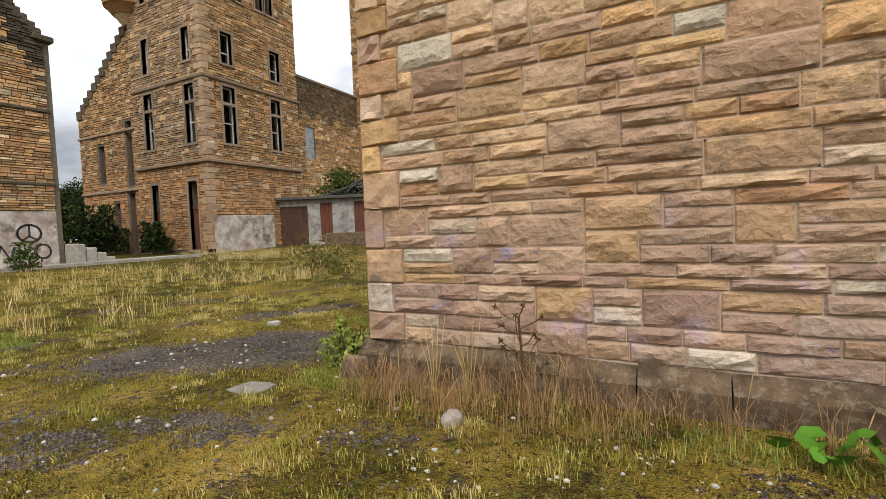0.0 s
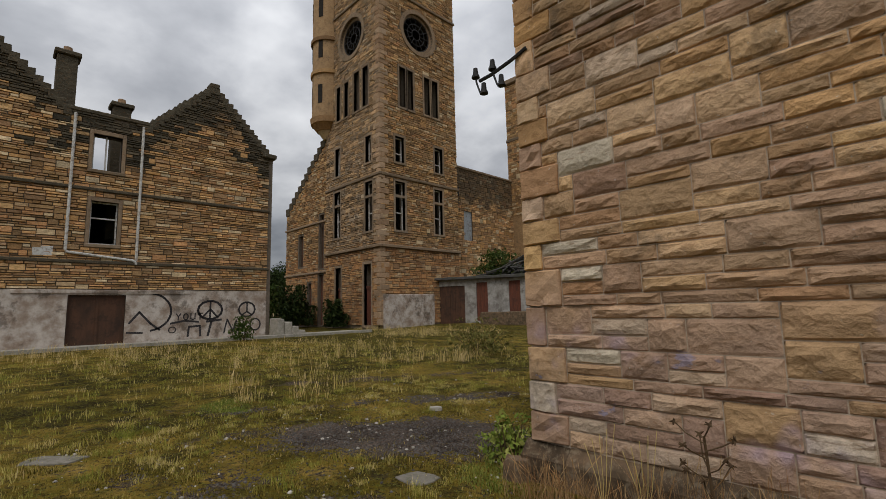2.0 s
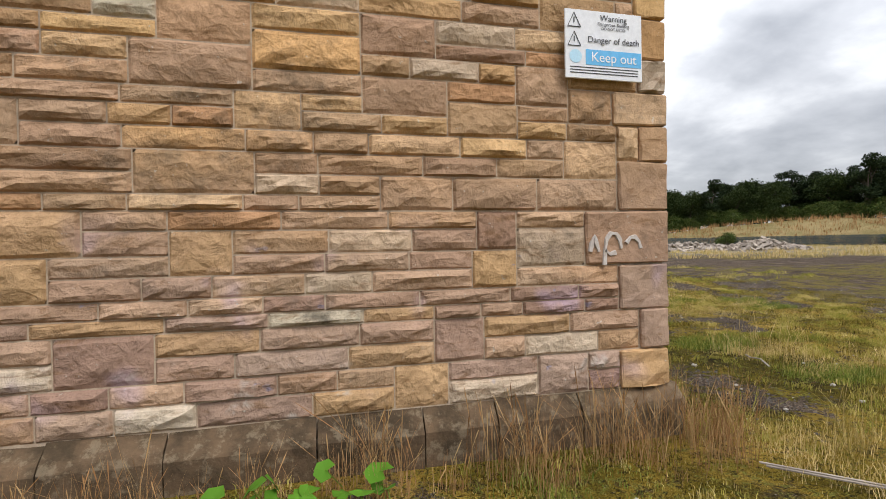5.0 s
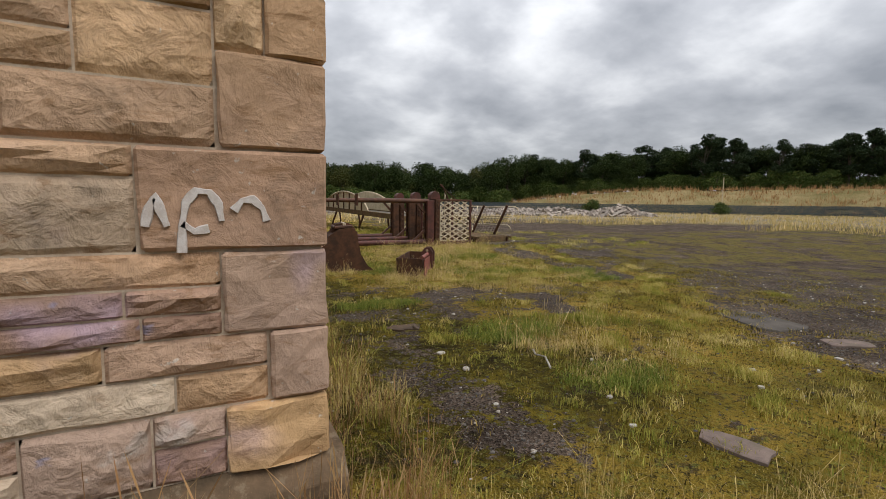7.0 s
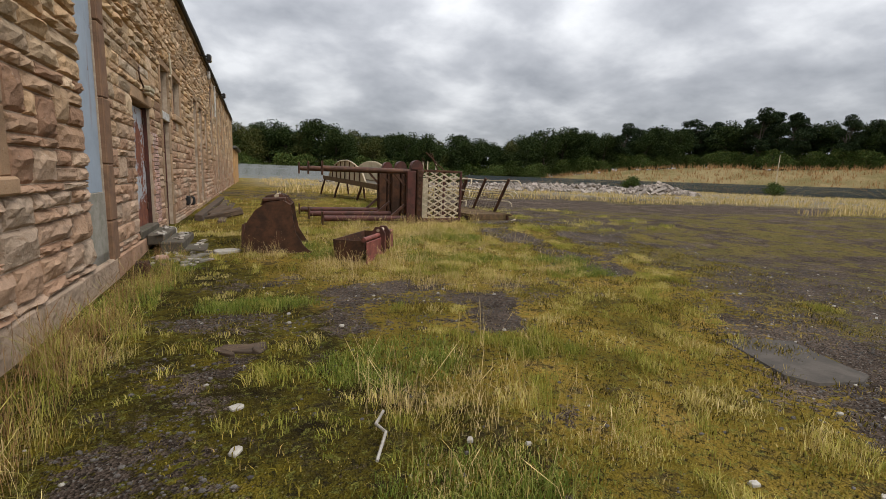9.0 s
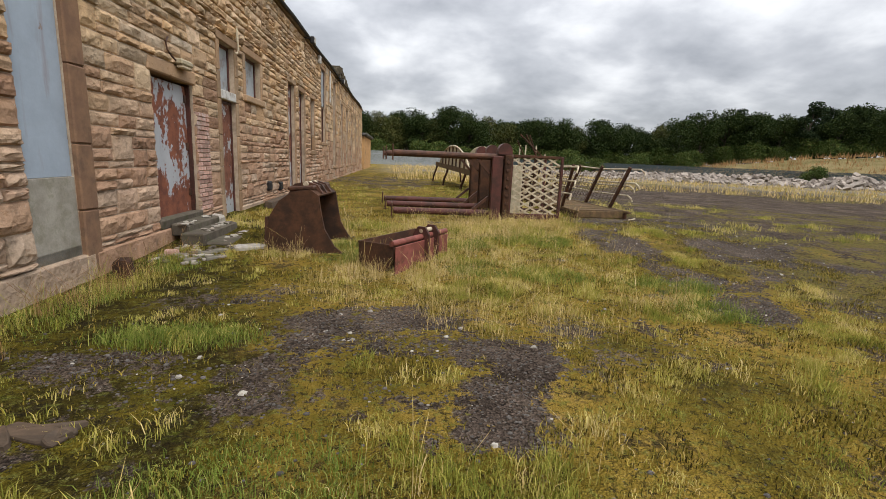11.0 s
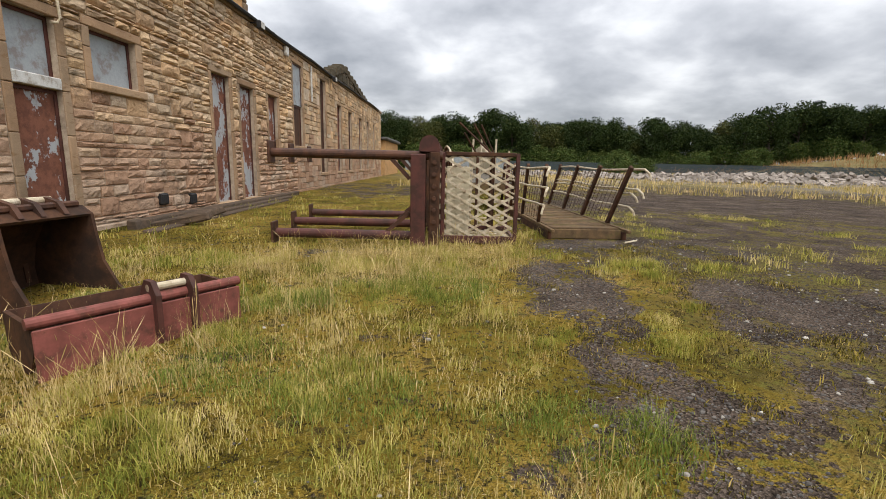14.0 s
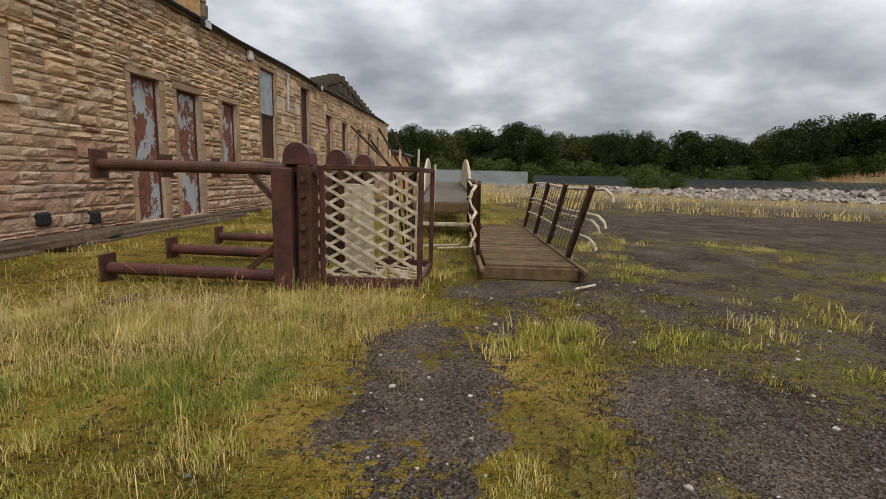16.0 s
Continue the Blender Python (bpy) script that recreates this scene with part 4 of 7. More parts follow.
stroke([(8.0, 1.15), (8.8, 1.3), (9.6, 1.2)], 0.12), stroke([(9.0, 0.3), (9.05, 0.9), (9.7, 0.95), (9.75, 0.3)], 0.12), stroke([(10.2, 0.3), (10.4, 1.2)], 0.14)
stroke([(10.1, 1.2), (11.0, 1.3)], 0.14), stroke([(11.2, 0.4), (11.4, 1.3), (11.8, 0.5), (12.0, 1.2)], 0.1), loop(13.3, 0.9, 0.35, 0.4, w_=0.1), loop(8.1, 0.75, 0.2, 0.18, w_=0.06)
for i, ch_ in enumerate("YOUT"):
    cu = 8.3 + i * 0.42
    if ch_ == "Y":
        stroke([(cu, 1.75), (cu + 0.12, 1.55), (cu + 0.24, 1.75)], 0.07), stroke([(cu + 0.12, 1.55), (cu + 0.12, 1.35)], 0.07)
    elif ch_ == "O":
        loop(cu + 0.13, 1.55, 0.13, 0.19, w_=0.07)
    elif ch_ == "U":
        stroke([(cu, 1.75), (cu, 1.42), (cu + 0.12, 1.36), (cu + 0.25, 1.42), (cu + 0.25, 1.75)], 0.07)
    else:
        stroke([(cu, 1.75), (cu + 0.26, 1.75)], 0.07), stroke([(cu + 0.13, 1.75), (cu + 0.13, 1.36)], 0.07)

# ---- clock tower ----
T_X, T_Y, T_W, T_D, T_H = -34.0, 25.0, 10.3, 9.6, 40.0
tower = thing("clock_tower", "tall derelict sandstone clock tower with empty round dials", "tower", pose(T_X, T_Y, 0))
# faces in the tower's own frame: the front looks along -y, the side along +x
F_HOLES = [(-2.35, -1.15, 9.1, 13.9), (-7.95, -6.75, 9.1, 13.9), (-2.3, -1.35, 15.8, 18.45), (-7.8, -6.9, 15.6, 18.6), (-2.6, -1.4, 0.3, 6.0), (-7.6, -6.6, 0.3, 6.0),
           (-4.3, -3.35, 21.6, 25.8), (-2.75, -1.8, 21.6, 25.8), (-7.6, -6.8, 21.6, 25.4), (-6.1, -5.3, 21.6, 25.4)]
S_HOLES = [(1.75, 2.95, 9.15, 13.9), (6.85, 8.0, 9.2, 13.9), (1.8, 2.9, 15.8, 18.4), (7.0, 8.15, 15.7, 18.4), (2.4, 3.2, 21.55, 25.75), (3.45, 4.2, 21.55, 25.75), (5.7, 6.5, 21.65, 25.75), (6.8, 7.65, 21.65, 25.75)]
DIAL = 2.05
DIALS = {"front": (-4.85, 30.1), "side": (5.0, 30.3)}


def tower_face(m, u0, u1, holes, dial, stone):
    bm = bmesh.new()
    sq = (dial[0] - DIAL, dial[0] + DIAL, dial[1] - DIAL, dial[1] + DIAL)
    pierced(bm, u0, u1, -0.3, T_H, 0.8, holes + [sq])
    # fill the square round the dial down to a circle
    k = 40
    pts = [(dial[0] + DIAL * math.cos(t), dial[1] + DIAL * math.sin(t)) for t in [2 * math.pi * (i + 0.5) / k for i in range(k)]]
    for p, q in zip(pts, pts[1:] + pts[:1]):
        def out(w):
            s = DIAL / max(abs(w[0] - dial[0]), abs(w[1] - dial[1]))
            return (dial[0] + (w[0] - dial[0]) * s, dial[1] + (w[1] - dial[1]) * s)
        vs = [bm.verts.new((u, y, z)) for y in (0, 0.8) for u, z in (p, q, out(q), out(p))]
        for f in ((0, 3, 2, 1), (4, 5, 6, 7), (0, 1, 5, 4)):
            bm.faces.new([vs[i] for i in f])
    face = part("wall", bm, M_MORTAR_D, tower)
    face.matrix_basis = m
    rims = [(a - 0.2, b + 0.2, c - 0.2, d + 0.25) for a, b, c, d in holes]
    st = layout(u0, u1, 0.3, T_H, rims, h=(0.12, 0.26), w=(0.3, 0.9), tall=0.10)
    st = [s for s in st if math.hypot((s[0] + s[1]) / 2 - dial[0], (s[2] + s[3]) / 2 - dial[1]) > DIAL + 0.42]
    joined_stones(st, face, stone, simple=True, joint=0.014, bold=1.8)
    for a, b, c, d in holes:
        bm = bmesh.new()
        box(bm, a - 0.2, a, -0.08, 0.3, c, d + 0.25)
        box(bm, b, b + 0.2, -0.08, 0.3, c, d + 0.25)
        box(bm, a, b, -0.08, 0.3, d, d + 0.25)
        box(bm, a - 0.22, b + 0.22, -0.15, 0.3, c - 0.2, c)
        if c < 14 and d - c > 4 and c > 5:
            box(bm, a, b, -0.02, 0.25, d - 1.55, d - 1.3)
        win = part("window", bm, M_DRESS_D, face)
        if 5 < c < 20:
            bm = bmesh.new()
            for p in (a, b - 0.09):
                box(bm, p, p + 0.09, 0.36, 0.45, c, d)
            for p in (c, c + (d - c) * 0.36, d - 0.1):
                box(bm, a + 0.09, b - 0.09, 0.36, 0.45, p, p + 0.1)
            fr = part("window_frame", bm, M_WHITE, face, "peeling white sash frame")
        elif c < 5:
            bm = bmesh.new()
            box(bm, a, b, 0.3, 0.4, c, c + 3.4)
            box(bm, a, b, 0.24, 0.42, c + 3.4, c + 3.65)
            part("door", bm, M_REDDOOR, face, "faded red plank door")
    # dial: moulded ring and iron tracery
    bm = bmesh.new()
    for r0, r1, y in ((DIAL, DIAL + 0.42, -0.12), (DIAL - 0.25, DIAL, 0.2)):
        ring = [[bm.verts.new((dial[0] + r * math.cos(2 * math.pi * i / 40), yy, dial[1] + r * math.sin(2 * math.pi * i / 40))) for i in range(40)] for r, yy in ((r1, 0.3), (r1, y), (r0, y), (r0, 0.3))]
        for p, q in zip(ring, ring[1:]):
            for i in range(40):
                bm.faces.new((p[i], p[(i + 1) % 40], q[(i + 1) % 40], q[i]))
    part("dial_ring", bm, M_DRESS_D, face)
    bm = bmesh.new()
    for i in range(12):
        t = 2 * math.pi * i / 12
        tube(bm, (dial[0] + 0.55 * math.cos(t), 0.3, dial[1] + 0.55 * math.sin(t)), (dial[0] + 1.9 * math.cos(t), 0.3, dial[1] + 1.9 * math.sin(t)), 0.05, 5)
    for r in (0.55, 1.15, 1.75):
        pipe_run(bm, [(dial[0] + r * math.cos(t), 0.3, dial[1] + r * math.sin(t)) for t in np.linspace(0, 2 * math.pi, 30)], 0.06, 5)
    part("dial_tracery", bm, M_BLACK, face, "empty black iron clock tracery")


tower_face(pose(0, 0, 0), -T_D, 0, F_HOLES, DIALS["front"], M_STONE_TG)
tower_face(pose(0, 0, 0, 0, 0, 90), 0, T_W, S_HOLES, DIALS["side"], M_STONE_T)
z, i = 0.3, 0
while z < 34:
    h_ = RNG.uniform(0.42, 0.62)
    a_, b_ = (0.95, 0.5) if i % 2 else (0.5, 0.95)
    part("corner_stone", new_box(-a_, 0.10, -0.10, b_, z + 0.015, z + h_ - 0.015, bevel=0.03), M_DRESS, tower)
    z, i = z + h_, i + 1
bm = bmesh.new()
box(bm, -T_D, -T_D + 0.8, 0.8, T_W, -0.3, T_H)
box(bm, -T_D + 0.8, -0.8, T_W - 0.8, T_W, -0.3, T_H)
box(bm, -T_D + 0.8, -0.8, 0.8, T_W - 0.8, 19.5, 20)
box(bm, -T_D + 0.8, -0.8, 0.8, T_W - 0.8, 26.5, 27)
box(bm, -T_D + 0.8, -0.8, 0.8, T_W - 0.8, T_H - 1, T_H - 0.5)
part("back_wall", bm, M_MORTAR_D, tower)
for z, p in ((7.55, 0.28), (14.35, 0.2), (33.6, 0.22)):
    bm = bmesh.new()
    box(bm, -T_D - 0.1, p, -p, 0.05, z - 0.14, z + 0.14, bevel=0.05)
    box(bm, -0.05, p, 0.05, T_W + 0.1, z - 0.14, z + 0.14, bevel=0.05)
    part("string_course", bm, M_DRESS_D, tower)
# rendered base of the side face
bm = bmesh.new()
box(bm, 0.06, 0.16, 0.2, T_W - 3.8, 0.0, 3.1, bevel=0.03, jag=0.03)
part("render_patch", bm, M_RENDER, tower, "pale stained render on the base")
# round stair turret corbelled out at the corner
bm = bmesh.new()
for z0_, z1_, r0_, r1_ in ((20.4, 21.2, 0.5, 1.1), (21.2, 21.9, 1.2, 1.75), (21.9, 22.5, 1.85, 1.95), (22.5, 39.0, 1.75, 1.75), (27.4, 27.8, 1.95, 1.95), (31.2, 31.6, 1.95, 1.95)):
    tube(bm, (-T_D - 0.3, 0.3, z0_), (-T_D - 0.3, 0.3, z1_), r0_, 24, r1_)
tur = part("stair_turret", bm, M_STONE_T, tower)
# slits are not cut: near-black boxes on the shaft stand for the shade inside them
for a_ in (-118, -60):
    for z in (24.0, 29.2, 34.0):
        part("slit_shade_block", new_box(-0.05, 0.06, -0.25, 0.25, 0, 2.1, m=pose(-T_D - 0.3, 0.3, z, 0, 0, a_) @ pose(1.72, 0, 0)), M_DARK, tur)

# ---- lower wing beside the tower, with a sloping gable ----
side_wing = thing("gabled_wing", "sandstone wing with a sloping gable beside the tower", "building", pose(-43.6, 25.25, 0))
W_HOLES = [(-1.9, -1.0, 6.3, 12.2), (-6.6, -5.6, 6.8, 10.4), (-2.0, -1.1, 0.2, 5.6), (-4.4, -3.6, 0.2, 4.8)]


def w_top(u):
    return 13.2 + 0.78 * (u + 9.8)


bm = bmesh.new()
pierced(bm, -9.8, 0, -0.3, 13.2, 0.7, W_HOLES)
prism(bm, [(-9.8, 13.2), (0, 13.2), (0, 20.8)], 0, 0.7)
ww = part("wall", bm, M_MORTAR_D, side_wing)
joined_stones(layout(-9.8, 0, 0.2, 23, [(a - 0.2, b + 0.2, c - 0.2, d + 0.2) for a, b, c, d in W_HOLES], h=(0.12, 0.26), w=(0.3, 0.9), tall=0.10, top=w_top), ww, M_STONE_T, simple=True, joint=0.014, bold=1.8)
for i in range(13):
    bm = bmesh.new()
    ua = -9.8 + i * 0.75
    box(bm, ua - 0.06, ua + 0.81, -0.15, 0.8, w_top(ua) + 0.1, w_top(ua) + 0.95, bevel=0.03, jag=0.03)
    part("crow_step", bm, M_LICHEN, side_wing)
for z in (5.9, 11.4):
    bm = bmesh.new()
    box(bm, -9.9, 0, -0.2, 0.0, z - 0.12, z + 0.12, bevel=0.04)
    part("string_course", bm, M_DRESS_D, side_wing)
for a, b, c, d in W_HOLES:
    bm = bmesh.new()
    box(bm, a, b, 0.35, 0.42, c, d)
    part("window", bm, M_REDDOOR if c < 5 else M_RUSTDOOR, side_wing, "dark boarded opening")
bm = bmesh.new()
box(bm, -9.8, 0, 0.7, 8, -0.3, 13.0)
part("back_block", bm, M_MORTAR_D, side_wing)

# ---- wall and shed between the tower and the long building ----
link = thing("link_wing", "roofless sandstone link wing with a boarded window", "building", pose(-38.0, 0, 0, 0, 0, 90))
L_HOLES = [(40.5, 42.0, 9.85, 13.45)]
bm = bmesh.new()
pierced(bm, 35.3, 56, -0.3, 18.7, 0.7, L_HOLES)
lw = part("wall", bm, M_MORTAR_D, link)
joined_stones(layout(35.3, 56, 4.0, 18.7, L_HOLES, h=(0.18, 0.34), w=(0.4, 1.0), tall=0.12), lw, M_STONE_A, simple=True, joint=0.014, bold=1.8)
bm = bmesh.new()
box(bm, 35.3, 56, -0.2, 0.8, 18.65, 18.95, bevel=0.05, jag=0.02)
part("wall_head", bm, M_DRESS_D, link)
bm = bmesh.new()
box(bm, 40.5, 42.0, 0.1, 0.2, 9.85, 13.45)
part("board", bm, M_BOARD, link, "pale grey board in the window")
bm = bmesh.new()
pipe_run(bm, [(38.2, -0.2, 18.4), (38.2, -0.2, 0)], 0.12, 8)
part("rainwater_pipe", bm, M_BLACK, link)
bm = bmesh.new()
box(bm, 38.0, 39.3, -0.5, -0.02, 15.0, 16.2, bevel=0.05)
part("vent_box", bm, M_BLACK, link)
far_tower = thing("square_turret", "second sandstone turret rising behind the link wing", "tower", pose(-40, 52.5, 0, 0, 0, 0))
bm = bmesh.new()
box(bm, 1.6, 6.0, -2.2, 4, 0, 32.8, bevel=0.1)
ft = part("shaft", bm, M_STONE_T, far_tower)
bm = bmesh.new()
box(bm, 1.3, 6.3, -2.5, 4.3, 32.8, 33.6, bevel=0.15)
part("cornice", bm, M_DRESS_D, far_tower)
bm = bmesh.new()
box(bm, 1.45, 6.15, -2.35, 4.15, 24.4, 24.9, bevel=0.1)
part("string_course", bm, M_DRESS_D, far_tower)

fs = joined_stones(layout(1.6, 6.0, 14, 32.7, h=(0.2, 0.36), w=(0.4, 1.0), tall=0.1), ft, M_STONE_T, simple=True, joint=0.014, bold=1.8)
fs.matrix_basis = pose(0, -2.2, 0)
fs = joined_stones(layout(-2.2, 4.0, 14, 32.7, h=(0.2, 0.36), w=(0.4, 1.0), tall=0.1), ft, M_STONE_T, simple=True, joint=0.014, bold=1.8)
fs.matrix_basis = pose(6.0, 0, 0, 0, 0, 90)
shed = thing("lean_to_shed", "low white-painted shed with rusty doors and a sagging roof", "shed", pose(-34.4, 32.0, 0.12, 0, 0, 23.5))
bm = bmesh.new()
S_D = [(0.1, 3.25, -0.3, 3.75), (4.45, 5.6, 0.3, 4.0), (7.7, 8.8, 0.3, 4.05)]
pierced(bm, 0, 12, -0.3, 4.35, 0.3, S_D)
part("wall", bm, M_WASH, shed, "peeling whitewashed shed front")
for i, (a, b, c, d) in enumerate(S_D):
    dm = M_REDDOOR if i else M_RUSTDOOR
    dr = part("door", new_box(a, b, 0.17, 0.2, c, d), dm, shed, "rusty red plank door")
    k_ = 6 if i == 0 else 3
    for j in range(k_):
        part("plank", new_box(a + (b - a) * j / k_ + 0.01, a + (b - a) * (j + 1) / k_ - 0.01, 0.1, 0.165 + 0.003 * (j % 2), c, d), dm, dr)
bm = bmesh.new()
box(bm, -0.4, 12.4, -0.5, 4, 4.35, 4.62, bevel=0.04, jag=0.04)
part("roof", bm, M_SLATE, shed)
bm = bmesh.new()
for i in range(26):
    x = RNG.uniform(4.5, 12)
    m = pose(x, RNG.uniform(0.5, 3.4), 4.6 + RNG.uniform(0, 0.35 * (x - 4)), RNG.uniform(-40, 40), RNG.uniform(-50, 20), RNG.uniform(0, 180))
    box(bm, -1.2, 1.2, -0.07, 0.07, -0.06, 0.06, m=m)
for i in range(60):
    x = RNG.uniform(6, 12)
    m = pose(x, RNG.uniform(1.2, 3.6), 4.7 + RNG.uniform(0, 0.45 * (x - 5)), RNG.uniform(-50, 50), RNG.uniform(-50, 50), RNG.uniform(0, 180))
    box(bm, -0.5, 0.5, -0.4, 0.4, -0.02, 0.02, m=m)
part("collapsed_roof", bm, M_SLATE, shed, "collapsed slates and rafters")
bm = bmesh.new()
box(bm, 5.2, 12, -1.4, -0.9, -0.3, 1.15, bevel=0.08, jag=0.05)
solo("low_wall", bm, M_PLINTH, "low dark stone wall before the shed", "wall", shed.matrix_world.copy(), kind="structure")

# ---- pavement in front of the wing ----
bm = bmesh.new()
y = -12.0
while y < 21:
    L = RNG.uniform(0.85, 1.0)
    box(bm, -30.45, -30.2, y, y + L - 0.015, -0.2, 0.19 + RNG.uniform(-0.012, 0.012), bevel=0.02)
    y += L
solo("kerb", bm, M_CONC, "pale concrete kerb stones before the wing", "kerb", kind="structure")
bm = bmesh.new()
box(bm, -33.2, -30.45, -12, 21, -0.2, 0.11)
solo("pavement", bm, M_CONC, "pale concrete pavement along the wing", "pavement", kind="structure")
bm = bmesh.new()
for i in range(4):
    box(bm, -33.0 + 0.1, -31.6, 14.3 + i * 0.55, 14.85 + i * 0.55, -0.1, 1.25 - i * 0.28, bevel=0.05, jag=0.05)
solo("steps_stub", bm, M_CONC, "broken concrete steps at the corner of the wing", "steps")

# ---- fittings of the long wall ----
def surround(i, a, b, c, d, door, material=M_DRESS):
    """Dressed stone round an opening, each stone a piece."""
    name = f"{'door' if door else 'window'}_{i}"
    frame_ob = thing(name, "", "door" if door else "window", M_E, kind="structure")
    z = c
    while z < d - 0.02:
        h_ = min(RNG.uniform(0.45, 0.8), d - z)
        if d - z - h_ < 0.2:
            h_ = d - z
        for u0_, u1_ in ((a - 0.155, a), (b, b + 0.155)):
            part("jamb_stone", new_box(u0_ + 0.002, u1_ - 0.002, -0.03, 0.25, z + 0.003, z + h_ - 0.003, bevel=0.012, jag=0.003), material, frame_ob)
        z += h_
    part("lintel", new_box(a - 0.155, b + 0.155, -0.035, 0.25, d + 0.002, d + 0.155, bevel=0.015, jag=0.004), material, frame_ob)
    return frame_ob


def steel_sheet(ob, a, b, c, d, material, y=0.10, label=""):
    bm = bmesh.new()
    box(bm, a + 0.005, b - 0.005, y, y + 0.03, c, d - 0.005, bevel=0.004)
    sh = part("sheet", bm, material, ob, label)
    bm = bmesh.new()
    box(bm, a + 0.003, a + 0.06, y - 0.025, y - 0.001, c, d - 0.005, bevel=0.004)
    box(bm, b - 0.06, b - 0.003, y - 0.025, y - 0.001, c, d - 0.005, bevel=0.004)
    box(bm, a + 0.06, b - 0.06, y - 0.025, y - 0.001, d - 0.06, d - 0.005, bevel=0.004)
    part("frame", bm, M_RUST_RED, ob)
    return sh


# door 1: a steel sheet in a bare hole, with a dark crack down its left side
d1 = thing("door_1", "flaking grey steel door over rust with a broken jamb", "door", M_E, kind="structure")
part("sheet", new_box(11.66, 12.88, 0.10, 0.13, 0.42, 2.46, bevel=0.006), M_DOOR, d1)
part("frame", new_box(12.88, 12.915, 0.04, 0.2, 0.42, 2.49), M_RUST_RED, d1)
# solid black strip standing for the shade in the crack, not a real frame
part("frame", new_box(11.605, 11.66, 0.08, 0.2, 0.42, 2.49), M_BLACK, d1)
part("lintel", new_box(11.5, 13.0, -0.03, 0.3, 2.502, 2.70, bevel=0.02, jag=0.01), M_DRESS, d1)
part("sill", new_box(11.55, 12.98, -0.05, 0.45, 0.30, 0.44, bevel=0.02, jag=0.01), M_STEP, d1)
for k_ in range(3):
    part("hinge", new_box(12.80, 12.87, 0.08, 0.099, 0.7 + 0.75 * k_, 0.82 + 0.75 * k_, bevel=0.004), M_RUST, d1)
# pink brick repair beside it
patch = solo("brick_repair", new_box(BRICKS[0], BRICKS[1], 0.012, 0.06, BRICKS[2], BRICKS[3]), M_MORTAR, "pale pink brick repair beside the door", "brickwork", M_E, kind="structure")
brick_me = mesh_from("brick", [], [], M_BRICK)
bm = new_box(0, 0.215, -0.03, 0.02, 0, 0.065, bevel=0.006, jag=0.003)
bm.to_mesh(brick_me)
bm.free()
z, r_ = BRICKS[2] + 0.008, 0
while z < BRICKS[3] - 0.05:
    u = BRICKS[0] - (0.11 if r_ % 2 else 0)
    while u < BRICKS[1] - 0.03:
        ua, ub = max(u, BRICKS[0]), min(u + 0.215, BRICKS[1])
        if ub - ua > 0.04:
            o_ = new("brick", brick_me)
            o_.parent = patch
            o_.matrix_basis = Matrix.Translation((ua + 0.004, 0.012 - RNG.uniform(0, 0.014), z)) @ Matrix.Diagonal(((ub - ua - 0.008) / 0.215, 1, 1, 1))
        u += 0.225
    z += 0.076
    r_ += 1

a, b, c, d = DOORS[1]
d2 = surround(2, a, b, c, WINS[2][3], True)
tagged(d2, "narrow rusty door with flaking grey paint below a boarded light")
steel_sheet(d2, a, b, c, d, M_DOOR2)
part("transom", new_box(a + 0.004, b - 0.004, -0.03, 0.1, d + 0.004, WINS[2][2] - 0.004, bevel=0.012), M_WHITE, d2)
steel_sheet(d2, WINS[2][0], b, WINS[2][2], WINS[2][3], M_BOARD, 0.12)
for i, k_ in enumerate((2, 3, 4)):
    a, b, c, d = DOORS[k_]
    ob = surround(3 + i, a, b, c, d, True)
    tagged(ob, "tall rusty door with flaking pale paint")
    steel_sheet(ob, a, b, c, d, M_DOOR2, 0.12)
    part("step", new_box(a - 0.12, b + 0.12, -0.08, 0.3, c - 0.17, c - 0.004, bevel=0.02, jag=0.006), M_DRESS, ob)
NAMES = {0: "boarded window with blue and rust-red flaking sheet", 1: "tall pale blue board above a rendered panel", 3: "square window boarded with grey steel"}
for i, (a, b, c, d) in enumerate(WINS):
    if i == 2:
        continue
    if i == 1:
        ob = thing("window_2", NAMES[1], "window", M_E, kind="structure")
        part("board", new_box(a + 0.003, b - 0.003, 0.02, 0.05, 1.14, d, bevel=0.004), M_BLUE, ob)
        part("panel", new_box(a + 0.003, b - 0.003, 0.0, 0.06, 0.05, 1.138, bevel=0.004), M_CONC, ob)
        part("lintel", new_box(a - 0.1, b + 0.32, -0.03, 0.2, d, d + 0.16, bevel=0.012), M_DRESS, ob)
        z = 0.05
        while z < d:
            h_ = RNG.uniform(0.5, 0.9)
            part("jamb_stone", new_box(b + 0.004, b + 0.27, -0.055, 0.2, z + 0.003, min(z + h_, d) - 0.003, bevel=0.015, jag=0.005), M_BROWN, ob)
            z += h_
        continue
    ob = surround(i + 1, a, b, c, d, False)
    tagged(ob, NAMES.get(i, "tall window closed with rusty sheet"))
    if i == 0:
        steel_sheet(ob, a, b, c, d, M_BLUE, 0.04)
        part("strip", new_box(b - 0.36, b - 0.061, 0.025, 0.039, c, d), M_RUST_FLAKE, ob, "orange rusted edge of the sheet")
    elif i == 3:
        steel_sheet(ob, a, b, c, d, M_BOARD, 0.14)
    elif i == 4:
        steel_sheet(ob, a, b, 3.55, d, M_BOARD, 0.05)
        steel_sheet(ob, a, b, c, 3.53, M_RUSTDOOR, 0.10)
    else:
        steel_sheet(ob, a, b, c, d, M_RUSTDOOR if i % 2 else M_DOOR2, 0.12)
    part("sill", new_box(a - 0.16, b + 0.16, -0.08, 0.25, c - 0.145, c - 0.002, bevel=0.02, jag=0.005), M_DRESS, ob)

